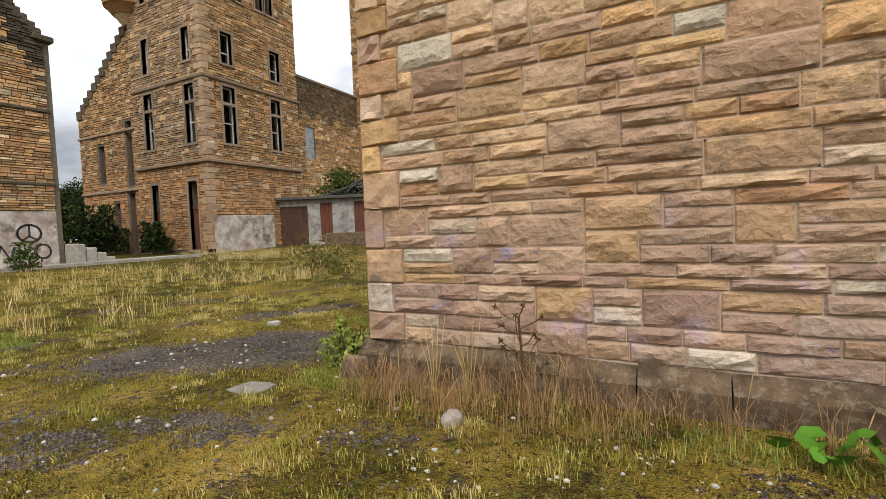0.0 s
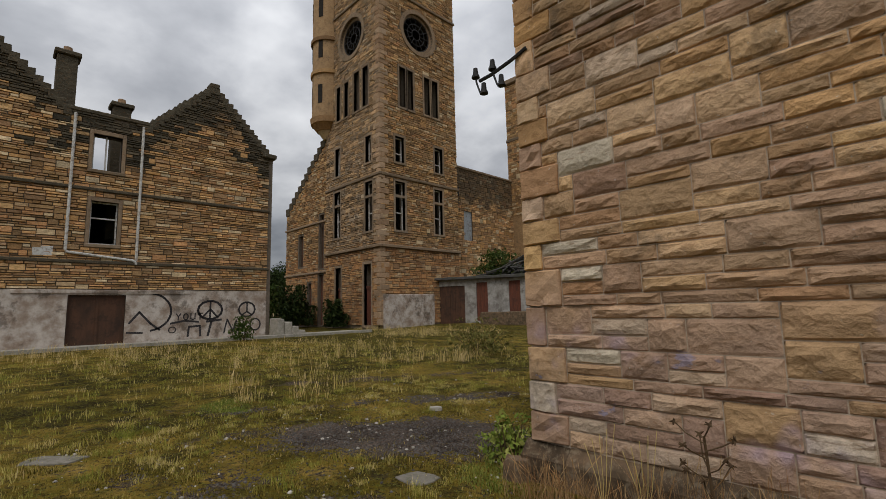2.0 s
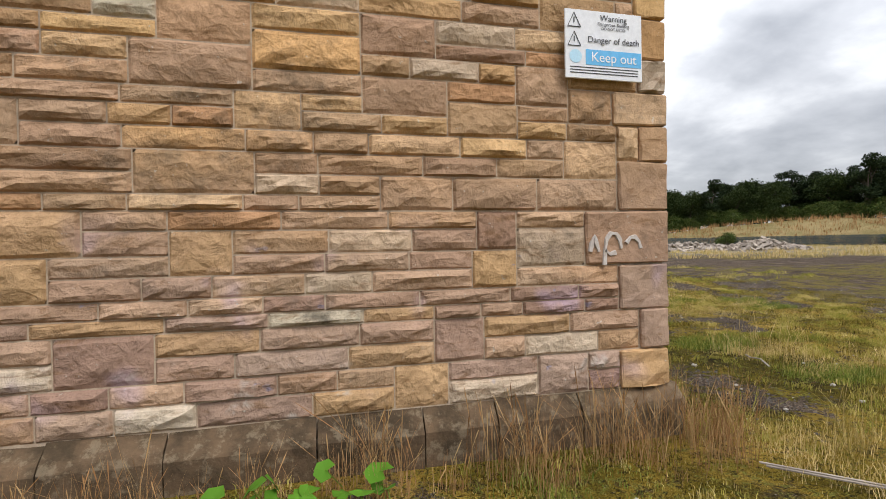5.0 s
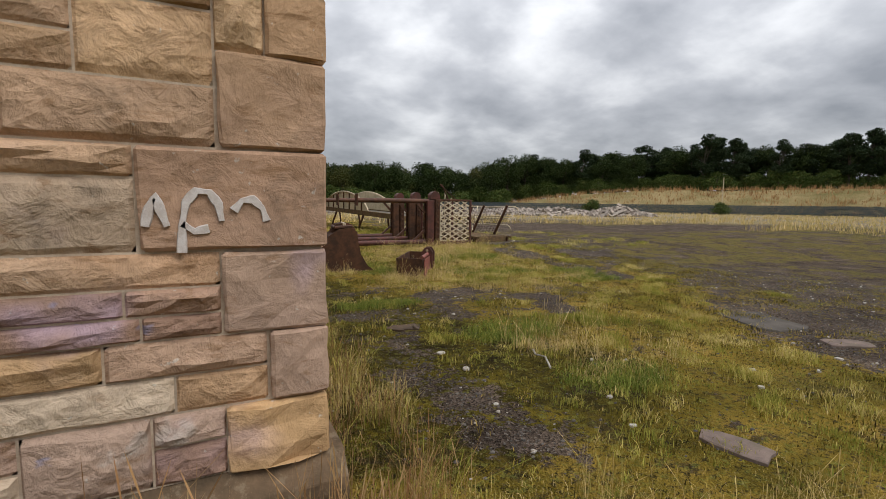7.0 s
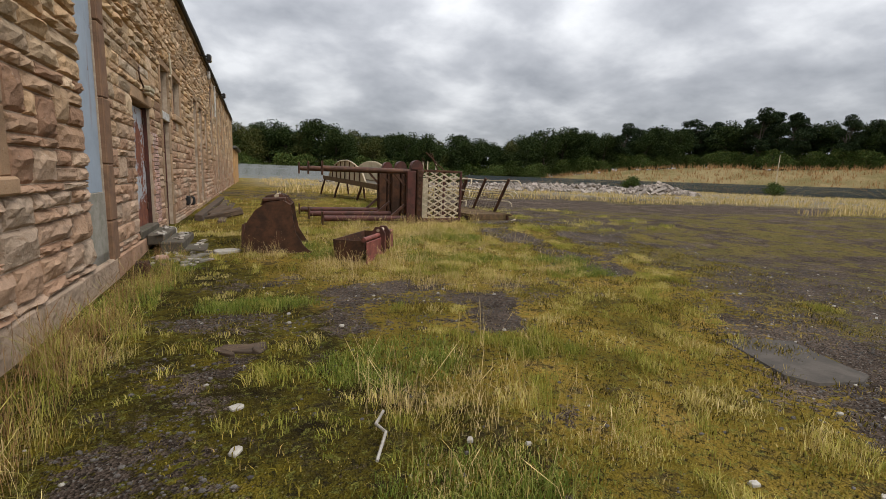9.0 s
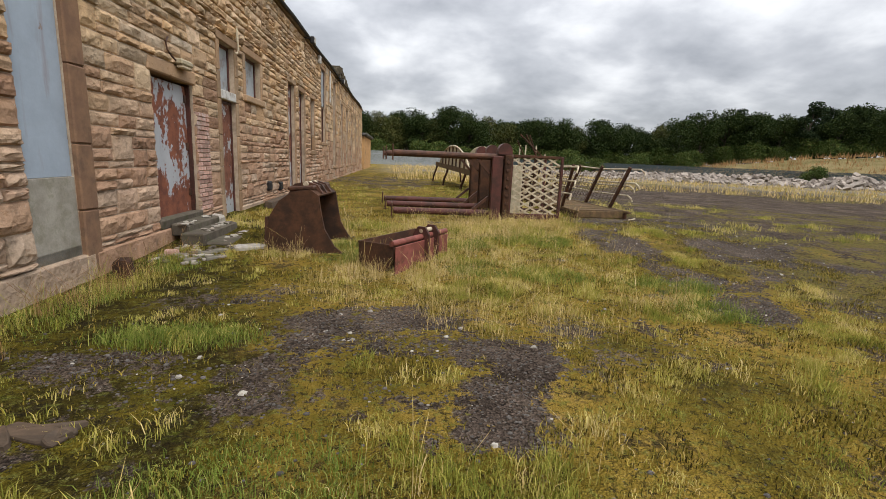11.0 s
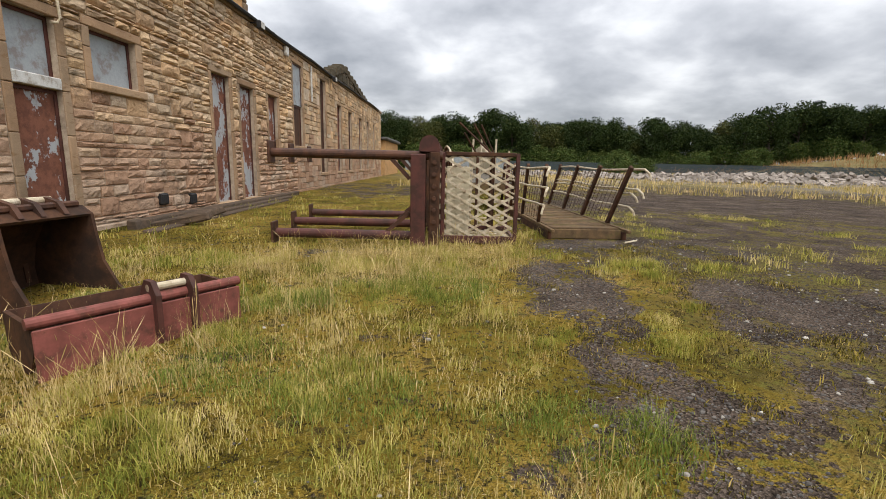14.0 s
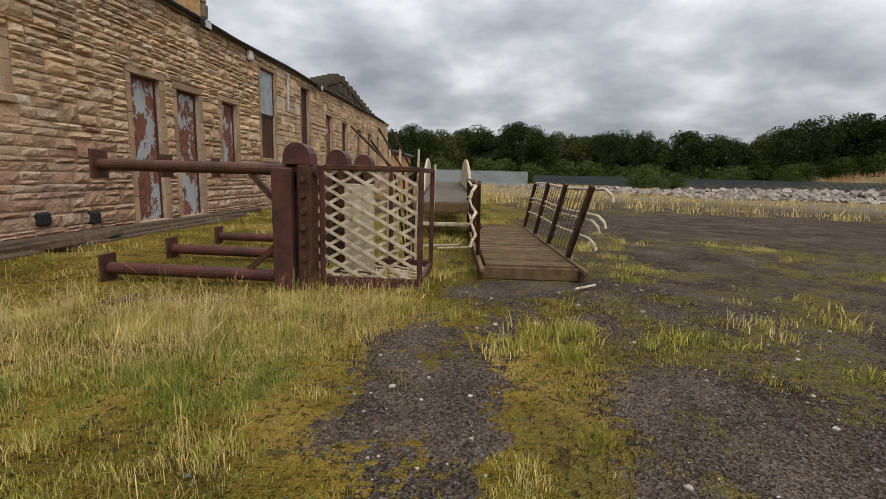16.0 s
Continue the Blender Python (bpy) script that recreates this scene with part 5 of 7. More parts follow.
# lamp over the first door
lamp = thing("bulkhead_lamp", "old cream bulkhead lamp on a bent conduit over the door", "lamp", M_E)
part("body", new_box(12.26, 12.64, -0.16, -0.04, 2.715, 2.80, bevel=0.02), M_CREAM, lamp)
part("cover", new_box(12.29, 12.61, -0.15, -0.05, 2.665, 2.714, bevel=0.015), M_GALV, lamp)
bm = bmesh.new()
pipe_run(bm, [(12.28, -0.06, 2.76), (12.12, -0.07, 2.80), (12.02, -0.06, 2.86), (12.0, -0.05, 2.98), (12.1, -0.04, 3.05)], 0.014, 6)
part("conduit", bm, M_RUST, lamp)
# floodlights and a box under the wall head
for u, z in ((22.1, 5.32), (31.0, 5.30)):
    fl = thing("floodlight", "small floodlight on a bracket under the wall head", "floodlight", M_E, group="floodlights")
    part("bracket", new_box(u - 0.03, u + 0.03, -0.32, -0.05, z + 0.05, z + 0.09, bevel=0.008), M_BLACK, fl)
    part("housing", new_box(u - 0.16, u + 0.16, -0.42, -0.28, z - 0.12, z + 0.12, bevel=0.03), M_BLACK, fl)
    part("lens", new_box(u - 0.13, u + 0.13, -0.435, -0.421, z - 0.09, z + 0.09, bevel=0.004), M_WHITE, fl)
solo("alarm_box", new_box(24.85, 25.12, -0.16, -0.04, 5.08, 5.40, bevel=0.03), M_WHITE, "white alarm box under the wall head", "box", M_E)
bm = bmesh.new()
pipe_run(bm, [(27.95, -0.10, 5.3), (27.95, -0.10, 3.9)], 0.04, 8)
solo("pipe_stub", bm, M_WHITE, "short pale pipe on the wall", "pipe", M_E)
bm = bmesh.new()
pipe_run(bm, [(14.99, -0.08, 3.9), (15.0, -0.10, 3.5), (14.95, -0.09, 3.42), (14.85, -0.07, 3.40)], 0.022, 6)
solo("conduit_hook", bm, M_GALV, "bent pale conduit beside the window", "pipe", M_E)
# wall is not cut here: black blocks stand for the shade inside the vent holes
for u, z in ((17.1, 0.62), (18.2, 0.55)):
    vent = solo("wall_vent", new_box(u, u + 0.26, -0.10, 0.05, z - 0.14, z + 0.1, bevel=0.03), M_BLACK, "black block standing for the shade of a vent hole low in the wall", "vent", M_E, group="vents")
# fallen beams along the foot of the wall
for i, (u0_, u1_, y_, z_) in enumerate(((15.6, 24.5, -0.45, 0.30), (16.2, 23.0, -0.72, 0.24), (15.2, 22.0, -0.95, 0.20))):
    bm = bmesh.new()
    box(bm, u0_, u1_, y_ - 0.09, y_ + 0.09, z_ - 0.12, z_ + 0.05, bevel=0.015, jag=0.02)
    solo("fallen_beam", bm, M_WOOD, "long brown fallen beam at the foot of the wall", "beam", M_E, group="fallen beams")
# stepped gable that rises behind the wall head, and a stack nearer
def g2_top(u):
    return 6.85 - 1.65 * ((37.0 - u) / 6.0 if u < 37.0 else (u - 37.0) / 11.5)


g2 = thing("rear_gable", "low stepped sandstone gable behind the wall head", "gable", pose(3.25, 0, 0, 0, 0, 90))
bm = bmesh.new()
prism(bm, [(31.0, 5.2), (48.5, 5.2), (37.0, 6.85)], 0, 0.5)
g2w = part("wall", bm, M_MORTAR_D, g2)
joined_stones(layout(31.2, 48.3, 5.2, 6.8, h=(0.16, 0.26), w=(0.3, 0.8), top=lambda u: g2_top(u) - 0.1), g2w, M_LICHEN, simple=True)
for i in range(38):
    u = 31.6 + i * 0.43
    z = g2_top(u + 0.2)
    part("crow_step", new_box(u, u + 0.42, -0.08, 0.6, z - 0.15, z + 0.2 + 0.12 * (i % 2), bevel=0.03, jag=0.03), M_LICHEN, g2)
stack = thing("chimney_stack", "broad weathered stone chimney stack behind the wall head", "chimney", pose(2.7, 0, 0, 0, 0, 90))
part("shaft", new_box(21.6, 24.3, 0, 1.0, 5.2, 8.6, bevel=0.03), M_STONE_T, stack)
for i in range(4):
    part("shoulder_stone", new_box(24.3, 24.9 - 0.13 * i, -0.05, 1.05, 5.3 + 0.45 * i, 5.75 + 0.45 * i, bevel=0.04, jag=0.03), M_DRESS_D, stack)
low = solo("far_outbuilding", new_box(-1.0, 3.9, 50, 60, 0, 3.3, bevel=0.05), M_STONE_T, "low stone outbuilding past the end of the wall", "building")
part("roof", new_box(-1.3, 4.2, 49.7, 60.3, 3.3, 3.6, bevel=0.1), M_SLATE, low)

# door steps, loose slabs
steps = thing("door_steps", "three dark worn slate steps strewn with chips at the door", "steps", M_E)
part("step", new_box(11.75, 12.95, -0.32, -0.06, 0.18, 0.36, bevel=0.02, jag=0.012), M_STEP, steps)
part("step", new_box(11.55, 12.95, -0.62, -0.28, 0.06, 0.25, bevel=0.02, jag=0.012), M_STEP, steps)
part("step", new_box(11.62, 12.9, -0.95, -0.60, -0.05, 0.12, bevel=0.02, jag=0.012), M_STEP, steps)
for _ in range(46):
    k_ = RNG.randrange(3)
    u_, v_ = RNG.uniform(11.7, 12.9), (-0.26, -0.50, -0.80)[k_] + RNG.uniform(-0.07, 0.07)
    bm = bmesh.new()
    a_, b_ = RNG.uniform(0.02, 0.07), RNG.uniform(0.015, 0.04)
    box(bm, -a_, a_, -b_, b_, 0.0, 0.018, bevel=0.003, jag=0.008, m=pose(u_, v_, (0.362, 0.252, 0.122)[k_], 0, 0, RNG.uniform(0, 180)))
    solo("slate_chip", bm, RNG.choice((M_CHIP, M_CHIP, M_STEP, M_RUBBLE)), "loose chip of slate and plaster on the steps", "stone", M_E, group="chips on the steps")
solo("stone_block", new_box(13.0, 13.35, -0.3, -0.05, 0.05, 0.33, bevel=0.03, jag=0.02), M_CHIP, "pale squared stone beside the steps", "stone", M_E)


def slab(x, y, lx, ly, h_, turn, material, label, tilt=0.0, name="slab", group=""):
    bm = bmesh.new()
    k = 9
    ring = []
    for i in range(k):
        t = 2 * math.pi * i / k
        s = RNG.uniform(0.8, 1.15)
        ring.append((lx / 2 * s * math.copysign(abs(math.cos(t)) ** 0.6, math.cos(t)), ly / 2 * s * math.copysign(abs(math.sin(t)) ** 0.6, math.sin(t))))
    lo = [bm.verts.new((a * 1.03, b * 1.03, -0.02)) for a, b in ring]
    mi = [bm.verts.new((a, b, h_ * 0.75)) for a, b in ring]
    up = [bm.verts.new((a * 0.9, b * 0.88, h_ * RNG.uniform(0.85, 1.1))) for a, b in ring]
    for p, q in ((lo, mi), (mi, up)):
        for i in range(k):
            bm.faces.new((p[i], p[(i + 1) % k], q[(i + 1) % k], q[i]))
    bm.faces.new(up), bm.faces.new(lo[::-1])
    return solo(name, bm, material, label, "stone", pose(x, y, ground_z(x, y), tilt, 0, turn), group=group)


slab(5.05, 11.5, 0.45, 0.24, 0.05, 25, M_CHIP, "flat pale broken slab on the moss", 3)
for x, y, a, t in ((4.75, 10.95, 0.4, 60), (4.55, 11.15, 0.5, 20), (4.7, 11.3, 0.35, 50), (4.5, 10.8, 0.3, 80), (4.3, 11.0, 0.3, 10)):
    slab(x, y, a * 0.7, 0.12, 0.03, t, M_COVER, "broken dull slate on the ground", 4, group="broken slates")
slab(4.15, 11.05, 0.2, 0.11, 0.07, 20, M_BRICK, "loose orange brick in the grass")
for dx, dy, a, b, t, tl in ((0, 0, 0.40, 0.10, -15, 14), (0.06, 0.05, 0.30, 0.07, 10, -18), (-0.12, -0.03, 0.26, 0.06, -50, 8), (0.14, -0.02, 0.16, 0.09, 60, 25)):
    slab(5.37 + dx, 6.9 + dy, a, b, 0.035, t, M_WOOD, "splintered weathered piece of board on the moss", tl, name="board_piece", group="board pieces")
for _ in range(60):
    px, py = RNG.uniform(4.0, 4.85), RNG.uniform(10.6, 11.6)
    slab(px, py, RNG.uniform(0.05, 0.16), RNG.uniform(0.03, 0.09), 0.02, RNG.uniform(0, 180), RNG.choice((M_CHIP, M_STEP, M_STEP, M_RUBBLE)), "small broken slate strewn before the steps", 6, group="broken slates")
M_ASPHALT = plain_material("worn_asphalt", (0.098, 0.083, 0.068), (0.062, 0.053, 0.044), 4, 0.95, bump=0.006, stain=(0.055, 0.048, 0.04), stain_amount=0.5, stain_scale=5)
M_REDSLAB = plain_material("pinkish_concrete", (0.19, 0.14, 0.115), (0.12, 0.09, 0.075), 6, 0.92, bump=0.008, stain=(0.11, 0.09, 0.06), stain_amount=0.5, stain_scale=5)
slab(9.8, 5.30, 1.0, 0.8, 0.008, 70, M_ASPHALT, "flat remnant of worn grey asphalt", name="asphalt_patch")
slab(9.62, 4.33, 0.62, 0.30, 0.022, -38, M_REDSLAB, "cracked brownish slab lying on the asphalt", group="cracked slabs")
slab(6.24, 3.5, 0.26, 0.42, 0.025, 10, M_REDSLAB, "cracked pinkish slab in the grass", group="cracked slabs")
for px, py, a_ in ((7.8, 4.3, 0.06), (8.3, 4.0, 0.05), (7.4, 4.0, 0.05), (6.1, 4.4, 0.05), (8.9, 4.1, 0.07), (5.9, 4.0, 0.05), (6.6, 5.1, 0.05)):
    slab(px, py, a_, a_ * 0.7, 0.016, px * 90, M_CHIP, "white chip of stone on the dirt", group="white chips")
slab(5.37, 5.90, 0.10, 0.07, 0.016, 20, M_CHIP, "white chip of stone on the dirt", group="white chips")
slab(5.38, 5.41, 0.09, 0.06, 0.016, 70, M_CHIP, "white chip of stone on the dirt", group="white chips")
bm = bmesh.new()
bmesh.ops.create_icosphere(bm, subdivisions=3, radius=0.085)
for v in bm.verts:
    v.co *= 1 + 0.35 * noise.noise(v.co * 9) + 0.12 * noise.noise(v.co * 30)
solo("stone", bm, M_RUBBLE, "round pale stone in the grass", "stone", pose(-1.55, 3.05, 0.04, 20, 80, 30), smooth=True)
slab(-3.72, 3.07, 0.42, 0.34, 0.010, 10, M_COVER, "round grey concrete cover in the gravel", name="cover")
slab(-7.4, 0.5, 0.7, 0.35, 0.012, 45, M_COVER, "cracked concrete slab in the grass")
slab(-5.9, 5.35, 0.2, 0.14, 0.06, 45, M_CHIP, "pale stone at the edge of the gravel", name="stone")
slab(-2.98, 3.74, 0.26, 0.2, 0.2, 20, M_PLINTH, "pale rough stone at the foot of the corner", name="stone")
slab(4.1, 10.05, 0.2, 0.2, 0.2, 15, M_RUST_DARK, "dark rusty lump at the foot of the wall", name="lump")

# warning sign
sign = thing("warning_sign", "white warning sign with a blue keep-out band", "sign", M_S)
M_SIGN = plain_material("white_sign_board", (0.78, 0.79, 0.82), (0.70, 0.71, 0.75), 3, 0.5, bump=0.0005)
M_SIGNB = plain_material("sky_blue_print", (0.12, 0.42, 0.75), (0.16, 0.47, 0.78), 4, 0.5, bump=0.0005)
M_INK = plain_material("black_print", (0.06, 0.06, 0.07), (0.09, 0.09, 0.10), 9, 0.6, bump=0.0005)
M_SIGNW = plain_material("white_print", (0.8, 0.82, 0.84), (0.75, 0.77, 0.8), 9, 0.6, bump=0.0005)
M_PALEB = plain_material("pale_blue_print", (0.42, 0.66, 0.82), (0.48, 0.7, 0.84), 9, 0.6, bump=0.0005)
part("board", new_box(2.925, 3.545, -0.082, -0.066, 2.635, 3.125, bevel=0.003), M_SIGN, sign)
part("band", new_box(3.085, 3.535, -0.0845, -0.0825, 2.735, 2.845), M_SIGNB, sign)


def lettering(text, u, z, size, material, y=-0.0865, stretch=1.0):
    cu = bpy.data.curves.new("lettering", "FONT")
    cu.body, cu.size, cu.align_x, cu.align_y, cu.extrude = text, size, "CENTER", "CENTER", 0.0005
    cu.materials.append(material)
    ob = new("lettering", cu)
    ob.parent = sign
    ob.matrix_basis = Matrix.Translation((u, y, z)) @ Matrix.Rotation(radians(90), 4, "X") @ Matrix.Diagonal((stretch, 1, 1, 1))


lettering("Warning", 3.31, 3.075, 0.062, M_INK)
lettering("Dangerous Building", 3.31, 3.032, 0.033, M_INK)
lettering("DO NOT ENTER", 3.31, 3.0, 0.027, M_INK)
lettering("Danger of death", 3.31, 2.915, 0.064, M_INK)
lettering("Keep out", 3.31, 2.79, 0.098, M_SIGNW)
for z in (2.715, 2.695, 2.675):
    part("small_print", new_box(2.96, 3.51, -0.0845, -0.0825, z - 0.003, z + 0.003), M_INK, sign)
for z in (3.0, 2.865):
    bm = bmesh.new()
    pts = [(2.945, -0.085, z), (3.045, -0.085, z), (2.995, -0.085, z + 0.10), (2.945, -0.085, z)]
    for p, q in zip(pts, pts[1:]):
        tube(bm, p, q, 0.0028, 4)
    tube(bm, (2.995, -0.085, z + 0.03), (2.995, -0.085, z + 0.066), 0.004, 4)
    part("triangle", bm, M_INK, sign)
bm = bmesh.new()
tube(bm, (3.005, -0.0825, 2.79), (3.005, -0.0845, 2.79), 0.048, 20)
part("disc", bm, M_PALEB, sign)

# insulator bracket on the corner
br = thing("insulator_bracket", "black iron bracket with four telegraph insulators on the corner", "bracket", pose(-2.90, 3.86, 4.33))
bm = bmesh.new()
pipe_run(bm, [(0.18, 0.0, 0.18), (0.0, -0.03, 0.1), (-0.28, -0.05, 0.03), (-0.46, -0.05, 0.02)], 0.022, 6)
part("arm", bm, M_BLACK, br)
for x in (-0.46, -0.2):
    bm = bmesh.new()
    pipe_run(bm, [(x - 0.06, -0.05, 0.16), (x - 0.05, -0.05, 0.02), (x, -0.05, -0.12), (x + 0.06, -0.05, -0.13), (x + 0.06, -0.05, -0.02)], 0.012, 6)
    part("hook", bm, M_BLACK, br)
    for dx, z0_, z1_ in ((-0.06, 0.08, 0.2), (0.06, -0.16, -0.03)):
        bm = bmesh.new()
        tube(bm, (x + dx, -0.05, z0_), (x + dx, -0.05, z0_ + 0.03), 0.05, 10, 0.045)
        tube(bm, (x + dx, -0.05, z0_ + 0.03), (x + dx, -0.05, z1_), 0.036, 10, 0.026)
        part("insulator", bm, M_BLACK, br)

# ---- scrap steel in the field ----
def digger_bucket(m):
    """A digger bucket stood on its mouth: two cheek plates, a curled back and lugs on top."""
    ob = thing("digger_bucket", "rusty brown digger bucket standing in the grass", "bucket", m)
    prof = [(-0.52, -0.05), (-0.56, 0.25), (-0.50, 0.52), (-0.36, 0.74), (-0.16, 0.88), (0.10, 0.92), (0.22, 0.84)]
    cheek = prof + [(0.25, 0.62), (0.30, 0.36), (0.44, 0.12), (0.64, -0.05)]
    W = 0.46
    for y in (-W, W - 0.035):
        bm = bmesh.new()
        prism(bm, cheek, y, y + 0.035)
        part("cheek_plate", bm, M_RUST_DARK, ob)
    bm = bmesh.new()
    for p, q in zip(prof, prof[1:]):
        d = Vector((q[0] - p[0], q[1] - p[1])).normalized() * 0.03
        prism(bm, [(p[0], p[1]), (q[0], q[1]), (q[0] + d.y, q[1] - d.x), (p[0] + d.y, p[1] - d.x)], -W + 0.036, W - 0.036)
    part("back_plate", bm, M_RUST_DARK, ob)
    bm = bmesh.new()
    box(bm, -0.18, 0.2, -W + 0.05, W - 0.05, 0.90, 0.96, bevel=0.015, m=pose(0, 0, 0.0, 0, -4, 0))
    part("top_plate", bm, M_RUST, ob, "scuffed rust-brown top")
    for y in (-0.26, -0.06, 0.16):
        bm = bmesh.new()
        prism(bm, [(-0.30, 0.82), (-0.2, 0.98), (0.0, 1.02), (0.14, 0.98), (0.22, 0.86)], y, y + 0.05)
        part("lug", bm, M_RUST, ob)
    bm = bmesh.new()
    tube(bm, (-0.02, -0.3, 0.985), (-0.02, 0.24, 0.985), 0.035, 12)
    part("pin", bm, M_GALV, ob)
    for y in (-0.45, -0.2, 0.05, 0.3):
        bm = bmesh.new()
        prism(bm, [(-0.5, 0.1), (-0.535, 0.5), (-0.57, 0.5), (-0.59, 0.1)], y, y + 0.05)
        part("wear_strip", bm, M_RUST, ob)


digger_bucket(pose(5.92, 11.80, ground_z(5.92, 11.80) - 0.03, 0, 0, -8))

# wide grading bucket that lies mouth up
gb = thing("grading_bucket", "wide red and rust grading bucket lying in long grass", "bucket", pose(7.30, 11.12, ground_z(7.3, 11.1) - 0.07, 0, 0, 57))
prof = [(-0.28, 0.40), (-0.30, 0.22), (-0.22, 0.08), (-0.05, -0.02), (0.14, 0.0), (0.24, 0.14), (0.26, 0.40)]
for x in (-0.72, 0.69):
    bm = bmesh.new()
    prism(bm, prof, -0.015, 0.015, m=pose(x + 0.015, 0, 0, 0, 0, 90))
    part("end_plate", bm, M_RUST_DARK, gb)
bm = bmesh.new()
for p, q in zip(prof, prof[1:]):
    d = Vector((q[0] - p[0], q[1] - p[1])).normalized() * 0.02
    prism(bm, [(p[0], p[1]), (q[0], q[1]), (q[0] - d.y, q[1] + d.x), (p[0] - d.y, p[1] + d.x)], -0.70, 0.70, m=pose(0, 0, 0, 0, 0, 90))
part("shell", bm, M_RUST, gb)
bm = bmesh.new()
tube(bm, (-0.74, -0.28, 0.42), (0.74, -0.28, 0.42), 0.04, 12)
part("edge_tube", bm, M_RUST_PINK, gb, "pink-red worn edge tube")
part("back_sheet", new_box(-0.72, 0.72, -0.335, -0.315, 0.0, 0.38, bevel=0.006), M_RUST_PINK, gb, "faded red painted back")
for x in (0.02, 0.30):
    bm = bmesh.new()
    prism(bm, [(-0.40, 0.1), (-0.40, 0.46), (-0.33, 0.56), (-0.22, 0.56), (-0.14, 0.44), (-0.12, 0.3)], -0.02, 0.02, m=pose(x, 0, 0, 0, 0, 90))
    part("lug", bm, M_RUST_RED, gb)
bm = bmesh.new()
tube(bm, (-0.0, -0.27, 0.50), (0.34, -0.27, 0.50), 0.03, 10)
part("pin", bm, M_GALV, gb)


# frames of heavy tube: foot pipe, upright of two channels, head pipe
def tube_frame(y, x_end):
    g_ = 0.20
    ob = thing("tube_rack", "rusty red heavy steel rack with tube arms", "rack", pose(0, y, 0), group="tube frames")
    bm = bmesh.new()
    tube(bm, (x_end + 0.02, 0, g_ + 0.14), (9.3, 0, g_ + 0.14), 0.075, 14)
    part("foot_pipe", bm, M_RUST_RED, ob)
    bm = bmesh.new()
    tube(bm, (x_end, 0, 1.58), (9.7, 0, 1.58), 0.068, 14)
    part("head_pipe", bm, M_RUST, ob)
    for z in (g_ + 0.14, 1.58):
        part("end_plate", new_box(x_end - 0.03, x_end, -0.13, 0.13, z - 0.16, z + 0.18, bevel=0.008), M_RUST, ob)
    for yy in (-0.16, 0.06):
        part("upright_channel", new_box(9.22, 9.45, yy, yy + 0.1, g_, 1.60, bevel=0.012), M_RUST_RED if yy < 0 and y < 15 else M_RUST_DARK, ob)
    part("upright_channel", new_box(9.50, 9.66, -0.13, 0.13, g_, 1.64, bevel=0.02), M_RUST_DARK, ob)
    bm = bmesh.new()
    k = 8
    prism(bm, [(9.50 + 0.16 * math.cos(math.pi * i / k), 1.64 + 0.24 * math.sin(math.pi * i / k) ** 0.7) for i in range(k + 1)], -0.12, 0.12)
    part("head_cap", bm, M_RUST_RED, ob)
    for xa, za, xb, zb in ((8.92, 1.52, 9.2, 1.22), (8.85, g_ + 0.2, 9.2, g_ + 0.5)):
        bm = bmesh.new()
        box(bm, 0, math.hypot(xb - xa, zb - za), -0.03, 0.03, -0.03, 0.03, m=pose(xa, 0, za, 0, -math.degrees(math.atan2(zb - za, xb - xa)), 0))
        part("brace", bm, M_RUST, ob)
    for i in range(7):
        bm = bmesh.new()
        tube(bm, (9.58, -0.16, 0.4 + i * 0.18), (9.58, -0.12, 0.4 + i * 0.18), 0.035, 6)
        part("bolt", bm, M_RUST, ob)
    return ob


for y, xe in ((14.80, 7.08), (16.25, 6.90), (17.75, 6.78)):
    tube_frame(y, xe)

# cage of flat lattice bars beside the first frame
cage = thing("lattice_cage", "rusty steel cage with pale crossed lattice bars", "cage", pose(0, 14.93, 0))
CX0, CX1, CZ0, CZ1, CD = 9.68, 10.90, 0.24, 1.64, 1.25
for y in (0.0, CD):
    for x in (CX0, CX1 - 0.06):
        part("corner_post", new_box(x, x + 0.06, y - 0.03, y + 0.03, CZ0 - 0.06, CZ1, bevel=0.008), M_RUST_RED, cage)
    part("bottom_rail", new_box(CX0 + 0.06, CX1 - 0.06, y - 0.03, y + 0.03, CZ0 - 0.02, CZ0 + 0.10, bevel=0.008), M_RUST_RED, cage)
    part("top_rail", new_box(CX0 + 0.06, CX1 - 0.06, y - 0.035, y + 0.035, CZ1 - 0.05, CZ1 + 0.01, bevel=0.008), M_RUST_DARK, cage)
for x in (CX0, CX1 - 0.06):
    part("side_rail", new_box(x, x + 0.05, 0.03, CD - 0.03, CZ0 - 0.02, CZ0 + 0.08, bevel=0.006), M_RUST_RED, cage)
    part("side_rail", new_box(x, x + 0.05, 0.03, CD - 0.03, CZ1 - 0.05, CZ1, bevel=0.006), M_RUST_DARK, cage)


